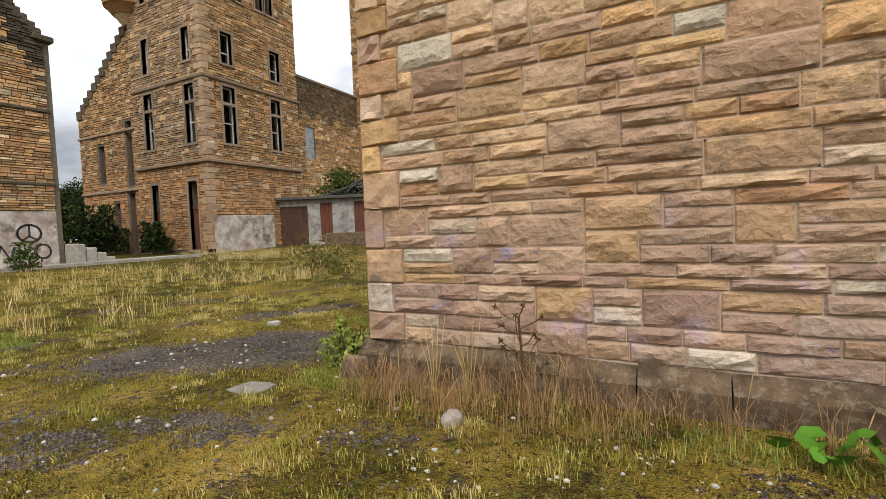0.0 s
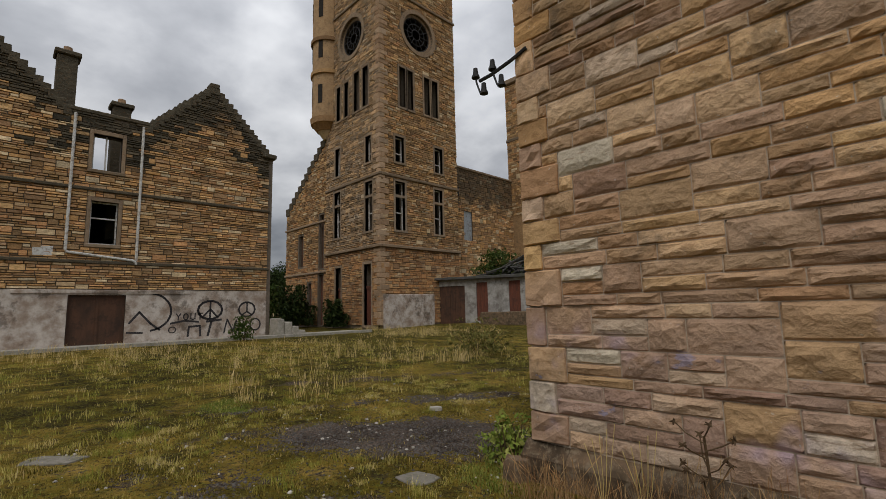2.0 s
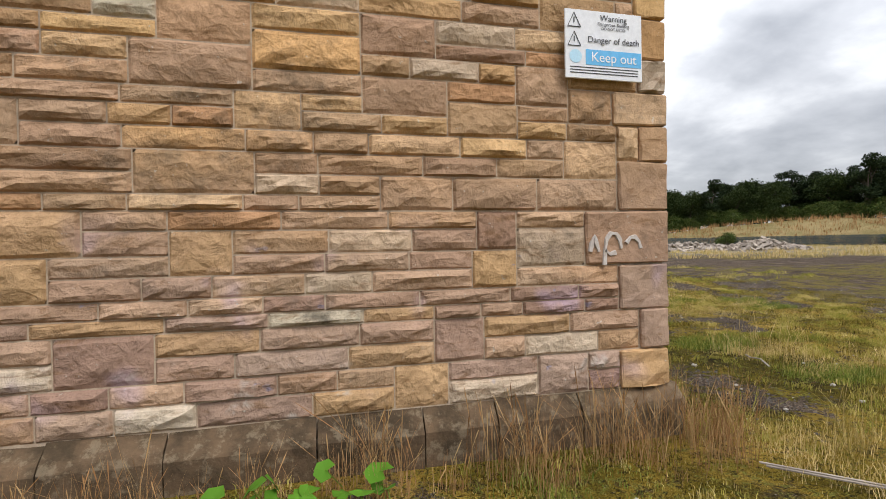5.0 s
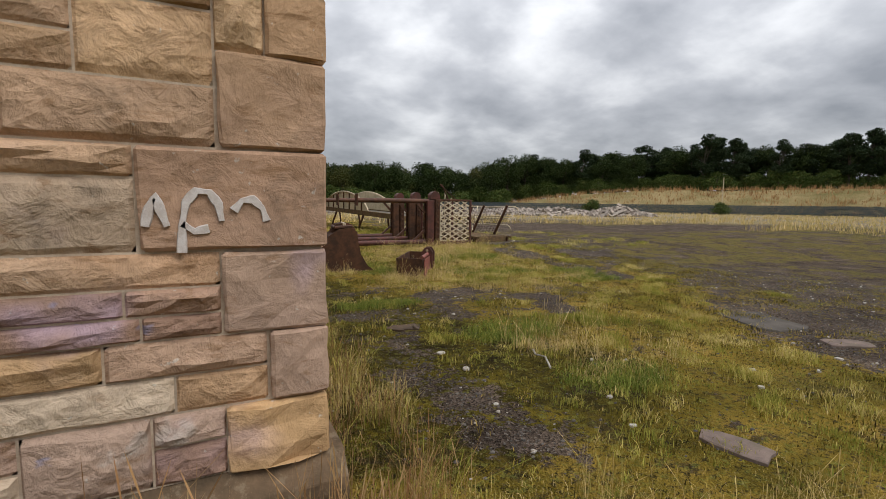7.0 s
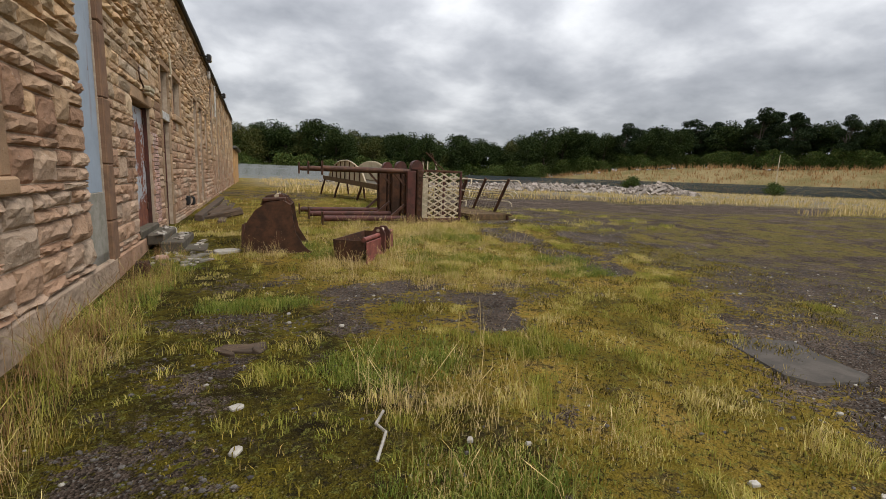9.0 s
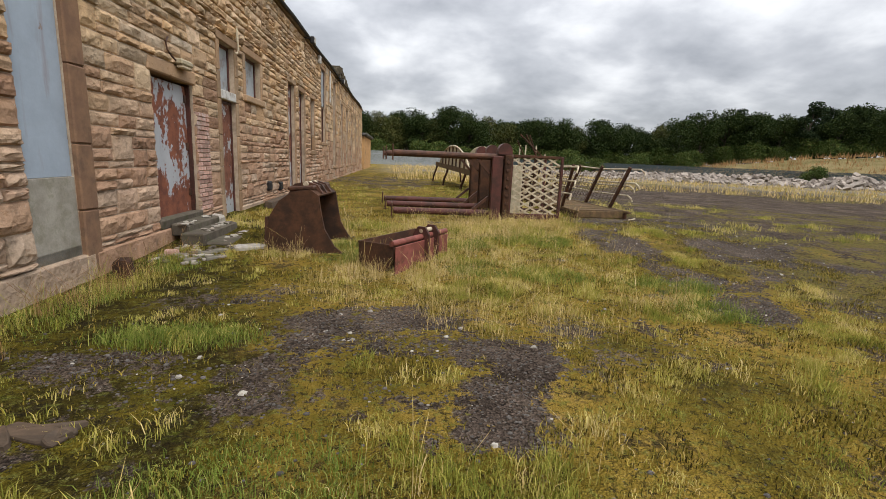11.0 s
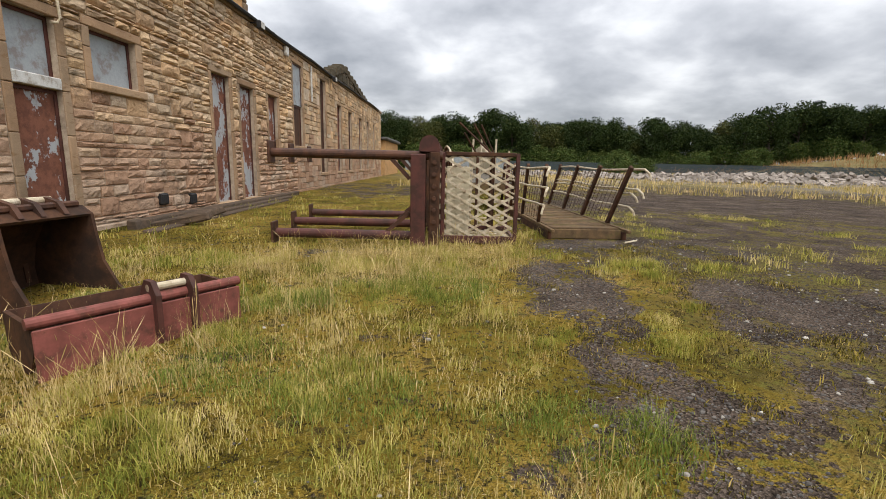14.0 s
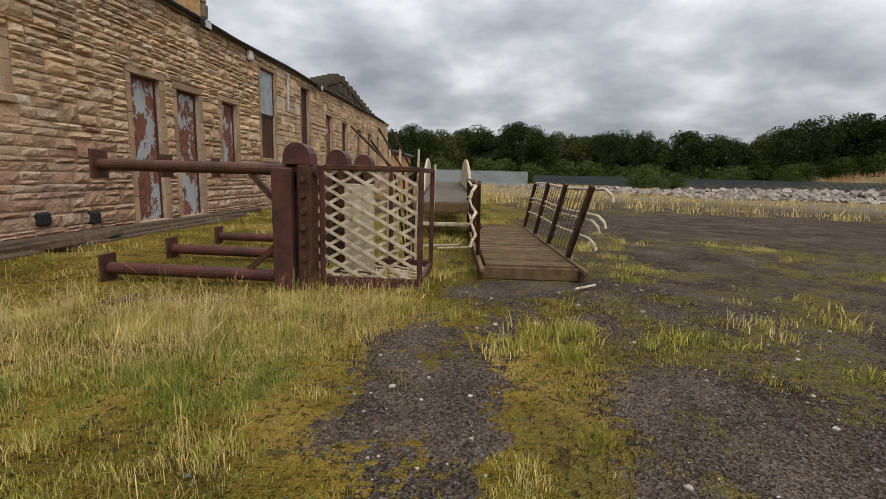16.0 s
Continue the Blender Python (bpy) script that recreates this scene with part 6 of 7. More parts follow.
def lattice(m, w_, h_, n_, slope, name="lattice_bar"):
    """Crossed flat bars clipped to a rectangle."""
    step = (h_ + slope * w_) / n_
    for sgn in (1, -1):
        for i in range(n_ + 1):
            z0_ = -slope * w_ + i * step
            pts = []
            for u in (0.0, w_):
                z = z0_ + slope * u
                pts.append((u, z))
            (ua, za), (ub, zb) = pts
            if za < 0:
                ua, za = ua + (0 - za) / slope, 0
            if zb > h_:
                ub, zb = ub - (zb - h_) / slope, h_
            if ub - ua < 0.08:
                continue
            if sgn < 0:
                za, zb = h_ - za, h_ - zb
            bm = bmesh.new()
            L, ang = math.hypot(ub - ua, zb - za), math.degrees(math.atan2(zb - za, ub - ua))
            box(bm, 0, L, -0.004, 0.004, -0.019, 0.019, m=m @ pose(ua, 0.012 * sgn, za, 0, -ang, 0))
            part(name, bm, M_GALV, cage)


lattice(pose(CX0 - 0.06, 0.0, CZ0 + 0.08), CX1 - CX0 - 0.02, CZ1 - CZ0 - 0.12, 12, 0.56)
lattice(pose(CX0 + 0.02, 0.05, CZ0 + 0.02, -90, 0, 0), CX1 - CX0 - 0.08, CD - 0.1, 9, 0.56, "floor_bar")
for x in (10.28, 10.55):
    part("inner_upright", new_box(x, x + 0.045, CD - 0.15, CD - 0.1, CZ0, CZ1 - 0.05, bevel=0.006), M_RUST_DARK, cage)
bm = bmesh.new()
box(bm, 9.76, 10.16, 0.7, 0.74, CZ0 + 0.02, CZ1 - 0.22, bevel=0.01)
solo("cream_panel", bm, M_CREAM, "cream panel stood inside the cage", "panel", pose(0, 14.93, 0))
for x in (10.86, 10.2, 10.35, 10.62):
    bm = bmesh.new()
    tube(bm, (x, 16.3, 0.3), (x + 0.03, 16.32, 1.92 - 0.2 * (x > 10.7)), 0.018, 6)
    solo("steel_rod", bm, M_GALV, "thin pale upright rod behind the cage", "rod", group="rods")

for p, q in (((9.95, 15.3, 2.12), (10.5, 15.2, 1.62)), ((10.2, 15.7, 2.14), (10.52, 15.75, 1.62)), ((10.34, 15.9, 2.14), (10.6, 16.0, 1.62)), ((10.05, 15.9, 2.0), (10.3, 16.1, 1.62))):
    bm = bmesh.new()
    tube(bm, q, p, 0.016, 6)
    tube(bm, q, (q[0] + 0.02, 16.15, 0.3), 0.016, 6)
    solo("bent_bar", bm, M_RUST_DARK, "thin dark bent bar rising out of the cage", "bar", group="bars")

# sloping footway with sheared handrails
way = thing("footway_ramp", "mossy timber footway with bent rusty handrails", "ramp", pose(12.27, 15.85, 0.19, 0, 0, 3.5))
RW, RL = 0.66, 5.2
for i in range(34):
    y = 0.02 + i * RL / 34
    part("deck_plank", new_box(-RW + 0.05, RW - 0.05, y, y + 0.11 + RNG.uniform(-0.01, 0.01), 0.14, 0.185 + RNG.uniform(0, 0.012), bevel=0.008), M_DECK, way)
part("end_board", new_box(-RW, RW, -0.03, 0.015, 0.0, 0.17, bevel=0.01), M_DECK, way)
for x in (-RW - 0.05, RW - 0.02):
    part("side_beam", new_box(x, x + 0.07, -0.1, RL, -0.03, 0.14, bevel=0.012), M_RUST_DARK, way)
    part("kerb_angle", new_box(x, x + 0.06, -0.3, RL, 0.142, 0.20, bevel=0.008), M_DECK, way)
for sgn in (-1, 1):
    lean_x = 0.10 if sgn > 0 else 0.06
    base = lambda s, k: (sgn * (RW + 0.02) + lean_x * sgn * k, s - 0.62 * k, 0.19 + 1.08 * k)
    for s in (0.75, 2.2, 3.6, 5.0):
        bm = bmesh.new()
        p, q = Vector(base(s, 0)), Vector(base(s, 1.02))
        d = (q - p)
        box(bm, -0.03, 0.03, -0.045, 0.045, 0, d.length, m=Matrix.Translation(p) @ d.to_track_quat("Z", "Y").to_matrix().to_4x4(), bevel=0.008)
        part("rail_post", bm, M_RUST_DARK, way)
    for k, ext in ((0.98, 0.42), (0.66, 0.50), (0.36, 0.46), (0.58, 0.34)):
        if k == 0.58 and sgn < 0:
            continue
        e1 = Vector(base(5.0, k))
        e0 = Vector(base(0.75, k)) + Vector((sgn * 0.06, -ext, -0.02))
        bm = bmesh.new()
        pts = [e1.lerp(e0, i / 6) + Vector((0.0, 0, 0.02 * math.sin(i * 1.3))) for i in range(7)] + [e0 + Vector((sgn * 0.05, -0.08, -0.05)), e0 + Vector((sgn * 0.07, -0.10, -0.13))]
        pipe_run(bm, pts, 0.021, 8)
        part("handrail", bm, M_GALV, way, "pale rusty handrail with a bent end")
    bm = bmesh.new()
    for i in range(22):
        s = 0.75 + 4.25 * i / 21
        tube(bm, base(s, 0.06), base(s, 0.96), 0.005, 4, cap=False)
    for k in (0.2, 0.5, 0.8):
        tube(bm, base(0.75, k), base(5.0, k), 0.005, 4, cap=False)
    part("wire_mesh", bm, M_RUST, way, "thin rusty wire mesh", kind="stuff")
bm = bmesh.new()
tube(bm, (12.75, 15.25, 0.23), (13.05, 15.5, 0.235), 0.016, 6)
solo("loose_rod", bm, M_GALV, "pale loose rod lying on the asphalt", "rod")

# raised gangway with arched cream side panels, behind
gw = thing("raised_gangway", "raised steel gangway with arched cream side panels", "gangway", pose(10.86, 19.6, 0.2, 1.4, 0, 4.6))
GL, GW = 11.6, 0.60
part("deck", new_box(-GW, GW, 0, GL, 0.72, 0.80, bevel=0.01), M_STEP, gw, "dark grey walking surface")
for x in (-GW - 0.08, GW):
    part("side_beam", new_box(x, x + 0.08, -0.02, GL, 0.62, 0.84, bevel=0.01), M_DECK, gw)
part("end_beam", new_box(-GW, GW, -0.06, -0.01, 0.58, 0.78, bevel=0.01), M_DECK, gw)
part("end_beam", new_box(-GW - 0.05, GW + 0.05, -0.05, 0.02, 0.28, 0.36, bevel=0.01), M_GALV, gw)
for y in (0.4, 4.0, 8.0, 11.3):
    for x in (-GW - 0.03, GW + 0.03):
        bm = bmesh.new()
        pipe_run(bm, [(x, y, 0.64), (x * 1.08, y + 0.05, 0.42), (x * 1.2, y + 0.15, 0.15), (x * 1.3, y + 0.22, -0.25)], 0.05, 8)
        part("leg", bm, M_RUST_DARK, gw)
for sgn in (-1, 1):
    x = sgn * (GW + 0.02)
    arc = [(3.3 + 6.8 * i / 16, 0.84 + 0.88 * math.sin(math.pi * i / 16) ** 0.62) for i in range(17)]
    bm = bmesh.new()
    va = [[bm.verts.new((x + o, y, z)) for y, z in arc] for o in (0, 0.03 * sgn)]
    vb = [[bm.verts.new((x + o, y, 0.84)) for y, z in arc] for o in (0, 0.03 * sgn)]
    for i in range(16):
        for a, b in ((va[0], vb[0]), (va[1], vb[1]), (va[0], va[1])):
            bm.faces.new((a[i], a[i + 1], b[i + 1], b[i]))
    part("side_panel", bm, M_CREAM, gw, "arched cream side panel")
    bm = bmesh.new()
    pipe_run(bm, [(x + 0.05 * sgn, y, z + 0.02) for y, z in arc], 0.035, 8)
    part("arched_rail", bm, M_GALV, gw)
    for i in range(2, 15, 2):
        y, z = arc[i]
        part("rib", new_box(x + min(0.035 * sgn, 0.09 * sgn), x + max(0.035 * sgn, 0.09 * sgn), y - 0.02, y + 0.02, 0.84, z, bevel=0.005), M_RUST_DARK, gw)
bm = bmesh.new()
for x, y in ((10.9, 18.2), (11.2, 18.0)):
    pipe_run(bm, [(x - 0.4, y, 0.24), (x + 0.25, y + 0.05, 0.27), (x + 0.3, y + 0.5, 0.26)], 0.02, 6)
solo("bent_rods", bm, M_GALV, "bent pale rods lying in the grass", "rod")
bm = bmesh.new()
for dy in (0.0, 0.05):
    tube(bm, (3.9, 3.15 + dy, 0.05), (4.75, 2.35 + dy, 0.045), 0.008, 6)
solo("pale_batten", bm, M_RUBBLE, "pale split batten lying in the grass", "batten")
bm = bmesh.new()
pipe_run(bm, [(6.05, 5.05, 0.03), (6.15, 5.25, 0.06), (6.12, 5.36, 0.055), (6.2, 5.5, 0.05)], 0.009, 6)
solo("bleached_stick", bm, M_CHIP, "bleached stick lying in the grass", "stick")
# timber pallet stacks near the far end of the wall
for x, y, t in ((4.75, 16.3, 20), (4.55, 17.4, 70)):
    bm = bmesh.new()
    box(bm, -0.5, 0.5, -0.14, 0.14, 0, 0.16, bevel=0.03, jag=0.04)
    solo("timber_baulk", bm, M_WOOD, "dark rotten timber baulk by the wall", "timber", pose(x, y, ground_z(x, y), 0, -12, t), group="baulks")

# ---- plants ----
def leaf_material(name, stops, rough=0.7, patch=0.0):
    """Leaf by leaf from a ramp of colours; patch: the share that runs in patches over the ground."""
    n = Nodes(name)
    r = n.rnd("island")
    if patch:
        r = n.math("ADD", n.math("MULTIPLY", r, 1 - patch), n.math("MULTIPLY", n.step(n.noise(1.1, 4, 0.65), 0.36, 0.64), patch))
    col = n.gain(n.ramp(r, stops), n.noise(3.0, 3), 0.75, 1.25)
    return n.done(col, rough, spec=0.08)


M_GRASS = leaf_material("green_grass", [(0, (0.104, 0.134, 0.021)), (0.3, (0.260, 0.262, 0.043)), (0.55, (0.437, 0.376, 0.085)), (0.8, (0.624, 0.495, 0.190)), (1, (0.728, 0.574, 0.304))], patch=0.55)
M_LUSH = leaf_material("lush_grass", [(0, (0.085, 0.125, 0.02)), (0.5, (0.18, 0.225, 0.035)), (1, (0.34, 0.335, 0.09))])
M_STRAW = leaf_material("dry_grass", [(0, (0.250, 0.218, 0.052)), (0.3, (0.458, 0.346, 0.114)), (0.6, (0.624, 0.465, 0.199)), (0.85, (0.728, 0.554, 0.304)), (1, (0.416, 0.238, 0.095))], patch=0.3)
M_RUSSET = leaf_material("russet_grass", [(0, (0.24, 0.12, 0.05)), (0.5, (0.36, 0.21, 0.09)), (1, (0.42, 0.29, 0.14))])
M_LEAF = leaf_material("broad_green_leaf", [(0, (0.05, 0.13, 0.012)), (1, (0.09, 0.21, 0.02))], 0.5)
M_WEED = leaf_material("dead_brown_stalk", [(0, (0.07, 0.042, 0.022)), (1, (0.13, 0.085, 0.045))])
G = np.random.RandomState(5)


def blades(pts, h_lo, h_hi, w_, lean, seed_heads=0.0):
    """Arrays of vertices and faces for bent blades that stand at pts (x, y, z)."""
    n = len(pts)
    h = G.uniform(h_lo, h_hi, n) * np.array([0.5 + 0.95 * ramp01(noise.noise((x * 2.3, y * 2.3, 31)), -0.35, 0.45) for x, y, _ in pts])
    a = G.uniform(0, 2 * np.pi, n)
    b = G.uniform(0, 2 * np.pi, n)
    l = np.minimum(np.abs(G.normal(0, lean, n)), 1.1) * h
    side = np.stack([np.cos(a), np.sin(a), np.zeros(n)], 1)
    out = np.stack([np.cos(b), np.sin(b), np.zeros(n)], 1)
    up = np.array([0, 0, 1.0])
    w = (w_ * G.uniform(0.6, 1.3, n))[:, None]
    p0 = pts - up * 0.02
    p1 = pts + up * (h * 0.55)[:, None] + out * (l * 0.3)[:, None]
    p2 = pts + up * (h * 0.97)[:, None] + out * l[:, None]
    if seed_heads:
        fat = np.where(G.rand(n) < seed_heads, 1.6, 0.2)[:, None]
        p3 = p2 + (p2 - p1) * 0.35
        v = np.stack([p0 - side * w, p0 + side * w, p1 + side * w * 0.6, p1 - side * w * 0.6, p2 + side * w * fat, p2 - side * w * fat, p3], 1)
        f4 = np.array([[0, 1, 2, 3], [3, 2, 4, 5]])
        f3 = np.array([[5, 4, 6]])
        k = 7
    else:
        v = np.stack([p0 - side * w, p0 + side * w, p1 + side * w * 0.7, p1 - side * w * 0.7, p2], 1)
        f4 = np.array([[0, 1, 2, 3]])
        f3 = np.array([[3, 2, 4]])
        k = 5
    base = (np.arange(n) * k)[:, None, None]
    return v.reshape(-1, 3), (base + f4[None]).reshape(-1, 4), (base + f3[None]).reshape(-1, 3)


def grass_object(name, sets, material, label):
    vs, q, t, o = [], [], [], 0
    for v, a, b in sets:
        vs.append(v), q.append(a + o), t.append(b + o)
        o += len(v)
    v, q, t = np.concatenate(vs), np.concatenate(q), np.concatenate(t)
    me = bpy.data.meshes.new(name)
    me.vertices.add(len(v))
    me.vertices.foreach_set("co", v.astype(np.float32).ravel())
    me.loops.add(q.size + t.size)
    me.loops.foreach_set("vertex_index", np.concatenate([q.ravel(), t.ravel()]).astype(np.int32))
    me.polygons.add(len(q) + len(t))
    me.polygons.foreach_set("loop_start", np.concatenate([np.arange(len(q)) * 4, q.size + np.arange(len(t)) * 3]).astype(np.int32))
    me.materials.append(material)
    me.update(calc_edges=True)
    me.validate()
    return tagged(new(name, me), label, "grass", kind="stuff")


def on_ground(xy):
    return np.array([(x, y, ground_z(x, y)) for x, y in xy])


def tufts(count, area, blades_each, spread, keep):
    """Points in clumps over a rectangle, where keep(x, y) lets them stand."""
    out = []
    while len(out) < count:
        x, y = G.uniform(area[0], area[1]), G.uniform(area[2], area[3])
        if G.rand() < keep(x, y):
            k = G.randint(*blades_each)
            out.extend([(x + G.normal(0, spread), y + G.normal(0, spread)) for _ in range(k)])
    return on_ground(out[:count])


def outside(x, y):
    """False inside the long building, its walls and the things that stand in the field."""
    if -3.0 < x < 3.92 and y > 3.76:
        return False
    if 11.5 < x < 13.1 and 15.7 < y < 21.2:
        return False
    if 3.8 < x < 4.75 and 11.4 < y < 13.0:
        return False
    return True


def clear(lim, soft=0.25):
    return lambda x, y: float(outside(x, y)) * (1.0 - 0.85 * ramp01(y, 13.4, 14.2) * ramp01(x, 9.6, 8.4)) * (1.0 - ramp01(bare(x, y), lim - soft, lim)) * (0.06 + 0.94 * ramp01(0.7 * noise.noise((x * 1.1, y * 1.1, 7)) + noise.noise((x * 3.1, y * 3.1, 8)), 0.0, 0.32))


YARD = (-13, -2.2, -2.5, 14)
FIELD = (3.9, 15, 2.6, 17)
short_sets = [blades(tufts(40000, (-9, 3.6, -1.5, 8), (14, 40), 0.045, clear(0.40)), 0.025, 0.08, 0.0025, 0.6),
              blades(tufts(24000, (-24, -6, -8, 22), (5, 14), 0.08, clear(0.45)), 0.04, 0.13, 0.0045, 0.6),
              blades(tufts(19000, (3.9, 7.9, 2.8, 14.5), (16, 46), 0.04, clear(0.40)), 0.025, 0.08, 0.003, 0.8), blades(tufts(62000, (7.0, 12.8, 2.8, 14.5), (14, 44), 0.045, clear(0.42)), 0.025, 0.085, 0.0024, 0.75),
              blades(tufts(26000, (4, 18, 13, 26), (5, 14), 0.07, clear(0.46)), 0.04, 0.13, 0.005, 0.6)]
grass_object("short_grass", short_sets, M_GRASS, "short yellow-green grass in clumps over the ground")


M_MOSS = leaf_material("moss_and_thatch", [(0, (0.035, 0.026, 0.010)), (0.35, (0.10, 0.082, 0.014)), (0.6, (0.22, 0.175, 0.022)), (0.85, (0.36, 0.27, 0.055)), (1, (0.50, 0.36, 0.13))], 0.85)
thatch = lambda x, y: float(outside(x, y)) * (1.0 - 0.9 * ramp01(bare(x, y), 0.3, 0.75)) * (0.12 + 0.88 * ramp01(noise.noise((x * 1.9, y * 1.9, 17)) + 0.6 * noise.noise((x * 5.3, y * 5.3, 18)), -0.1, 0.35))
grass_object("moss_thatch", [blades(tufts(82000, (3.9, 14.0, 3.0, 15.5), (6, 26), 0.06, lambda x, y: thatch(x, y) * (0.4 + 0.6 * ramp01(x + 0.25 * (y - 8), 6.2, 8.4))), 0.012, 0.045, 0.004, 1.1),
                             blades(tufts(60000, (-8.5, 3.5, -1.0, 7.0), (6, 26), 0.06, thatch), 0.012, 0.045, 0.004, 1.1)], M_MOSS, "low moss and brown thatch between the grass")


def spots(*e):
    def keep(x, y):
        if not outside(x, y):
            return 0.0
        v = 0.0
        for cx, cy, rx, ry, s in e:
            d = math.hypot((x - cx) / rx, (y - cy) / ry)
            v = max(v, s * (1 - ramp01(d, 0.5, 1.0)))
        return v * (0.35 + 0.65 * ramp01(noise.noise((x * 2.2, y * 2.2, 1)), -0.35, 0.2))
    return keep


dry = spots((8.8, 13.3, 1.9, 1.2, 1.0), (8.2, 11.0, 1.8, 1.2, 0.3), (9.9, 13.9, 1.4, 0.9, 1.0), (7.3, 9.8, 1.6, 1.0, 0.3), (9.6, 11.0, 1.2, 1.0, 0.2), (7.2, 10.5, 1.0, 0.6, 0.9), (5.6, 11.3, 0.8, 0.5, 0.5),
            (8.3, 8.7, 1.2, 0.7, 0.35), (10.0, 9.3, 0.7, 0.7, 0.35), (6.5, 13.0, 1.3, 1.0, 0.3), (7.5, 6.2, 0.9, 0.5, 0.2), (7.0, 4.9, 0.9, 0.5, 0.45), (4.7, 3.2, 0.9, 0.6, 0.8), (5.6, 2.9, 1.0, 0.5, 0.5), (6.6, 5.6, 0.8, 0.5, 0.4), (10.2, 17.2, 0.8, 1.0, 0.3))
grass_object("dry_grass_field", [blades(tufts(7000, (4.0, 12, 2.4, 18.5), (5, 16), 0.07, dry), 0.10, 0.30, 0.0014, 0.4, 0.45), blades(tufts(30000, (4.0, 12.5, 2.4, 18.5), (10, 26), 0.06, dry), 0.025, 0.095, 0.0020, 0.8)], M_STRAW, "tall dry straw-coloured grass in the field")
wall_foot = spots((4.15, 5.0, 0.5, 1.6, 1.0), (4.15, 7.4, 0.5, 1.8, 1.0), (4.3, 9.6, 0.5, 0.9, 0.6), (4.3, 10.9, 0.5, 0.5, 0.4), (4.1, 3.6, 0.5, 0.5, 1.0))
grass_object("russet_grass_wall", [blades(tufts(2600, (3.85, 4.5, 3.6, 11.5), (8, 24), 0.05, wall_foot), 0.10, 0.36, 0.0013, 0.4, 0.4)], M_RUSSET, "russet dry grass against the foot of the long wall")
grass_object("dry_grass_wall", [blades(tufts(4200, (3.85, 4.8, 3.6, 11.5), (14, 40), 0.06, wall_foot), 0.05, 0.26, 0.0013, 0.5, 0.3)], M_GRASS, "tall dry grass along the foot of the long wall")
gable_foot = spots((3.5, 3.55, 0.8, 0.4, 1.0), (2.5, 3.55, 0.9, 0.35, 0.9), (1.2, 3.6, 1.5, 0.3, 0.5), (-0.8, 3.55, 1.6, 0.35, 0.75), (-2.0, 3.45, 1.0, 0.45, 0.8), (-1.2, 3.1, 1.2, 0.35, 0.35))
grass_object("dry_grass_gable", [blades(tufts(3200, (-3, 4.2, 2.6, 3.78), (8, 20), 0.05, gable_foot), 0.10, 0.40, 0.0021, 0.34, 0.45)], M_RUSSET, "russet dry grass along the foot of the gable")
lush = spots((10.6, 9.9, 0.7, 0.45, 1.6), (9.3, 12.6, 0.9, 0.5, 0.8), (7.9, 12.0, 0.6, 0.5, 0.6), (6.5, 6.3, 0.75, 0.6, 1.2), (8.4, 10.6, 0.8, 0.5, 0.9), (5.5, 8.27, 0.75, 0.35, 1.6), (9.85, 12.6, 0.55, 0.75, 1.3), (10.6, 9.0, 0.65, 0.4, 1.5), (9.3, 10.2, 0.6, 0.4, 0.9), (6.5, 4.7, 0.7, 0.4, 1.1), (6.6, 11.1, 0.7, 0.35, 1.1), (8.3, 12.0, 0.6, 0.4, 0.9), (8.4, 15.6, 1.0, 0.5, 0.4), (-3.2, 3.6, 0.5, 0.5, 1.0), (-3.2, 4.6, 0.4, 0.8, 0.7),
             (2.6, 3.3, 0.8, 0.3, 0.5), (0.2, 3.4, 1.0, 0.3, 0.4), (4.4, 10.6, 0.5, 0.6, 0.6), (4.2, 8.8, 0.4, 1.2, 0.4), (6.6, 11.6, 0.6, 0.5, 0.6), (-9.0, 3.0, 0.8, 0.5, 0.6))
grass_object("lush_grass", [blades(tufts(38000, (-10, 11.4, 2.5, 16.5), (8, 20), 0.06, lush), 0.025, 0.09, 0.0026, 0.9)], M_LUSH, "lush green grass in tufts")
court = spots((-10, 5, 3, 3, 0.35), (-12, 11, 3, 3, 0.5), (-20, 8, 8, 8, 0.35), (-3.4, 5.2, 0.6, 1.0, 0.6), (-26, 2, 5, 10, 0.4), (-24, 22, 6, 6, 0.6), (-33, 23.6, 6, 1.2, 1.0))
grass_object("dry_grass_yard", [blades(tufts(9000, (-36, -2.4, -8, 28), (8, 20), 0.10, court), 0.10, 0.36, 0.005, 0.35, 0.4)], M_STRAW, "dry grass standing in the yard")


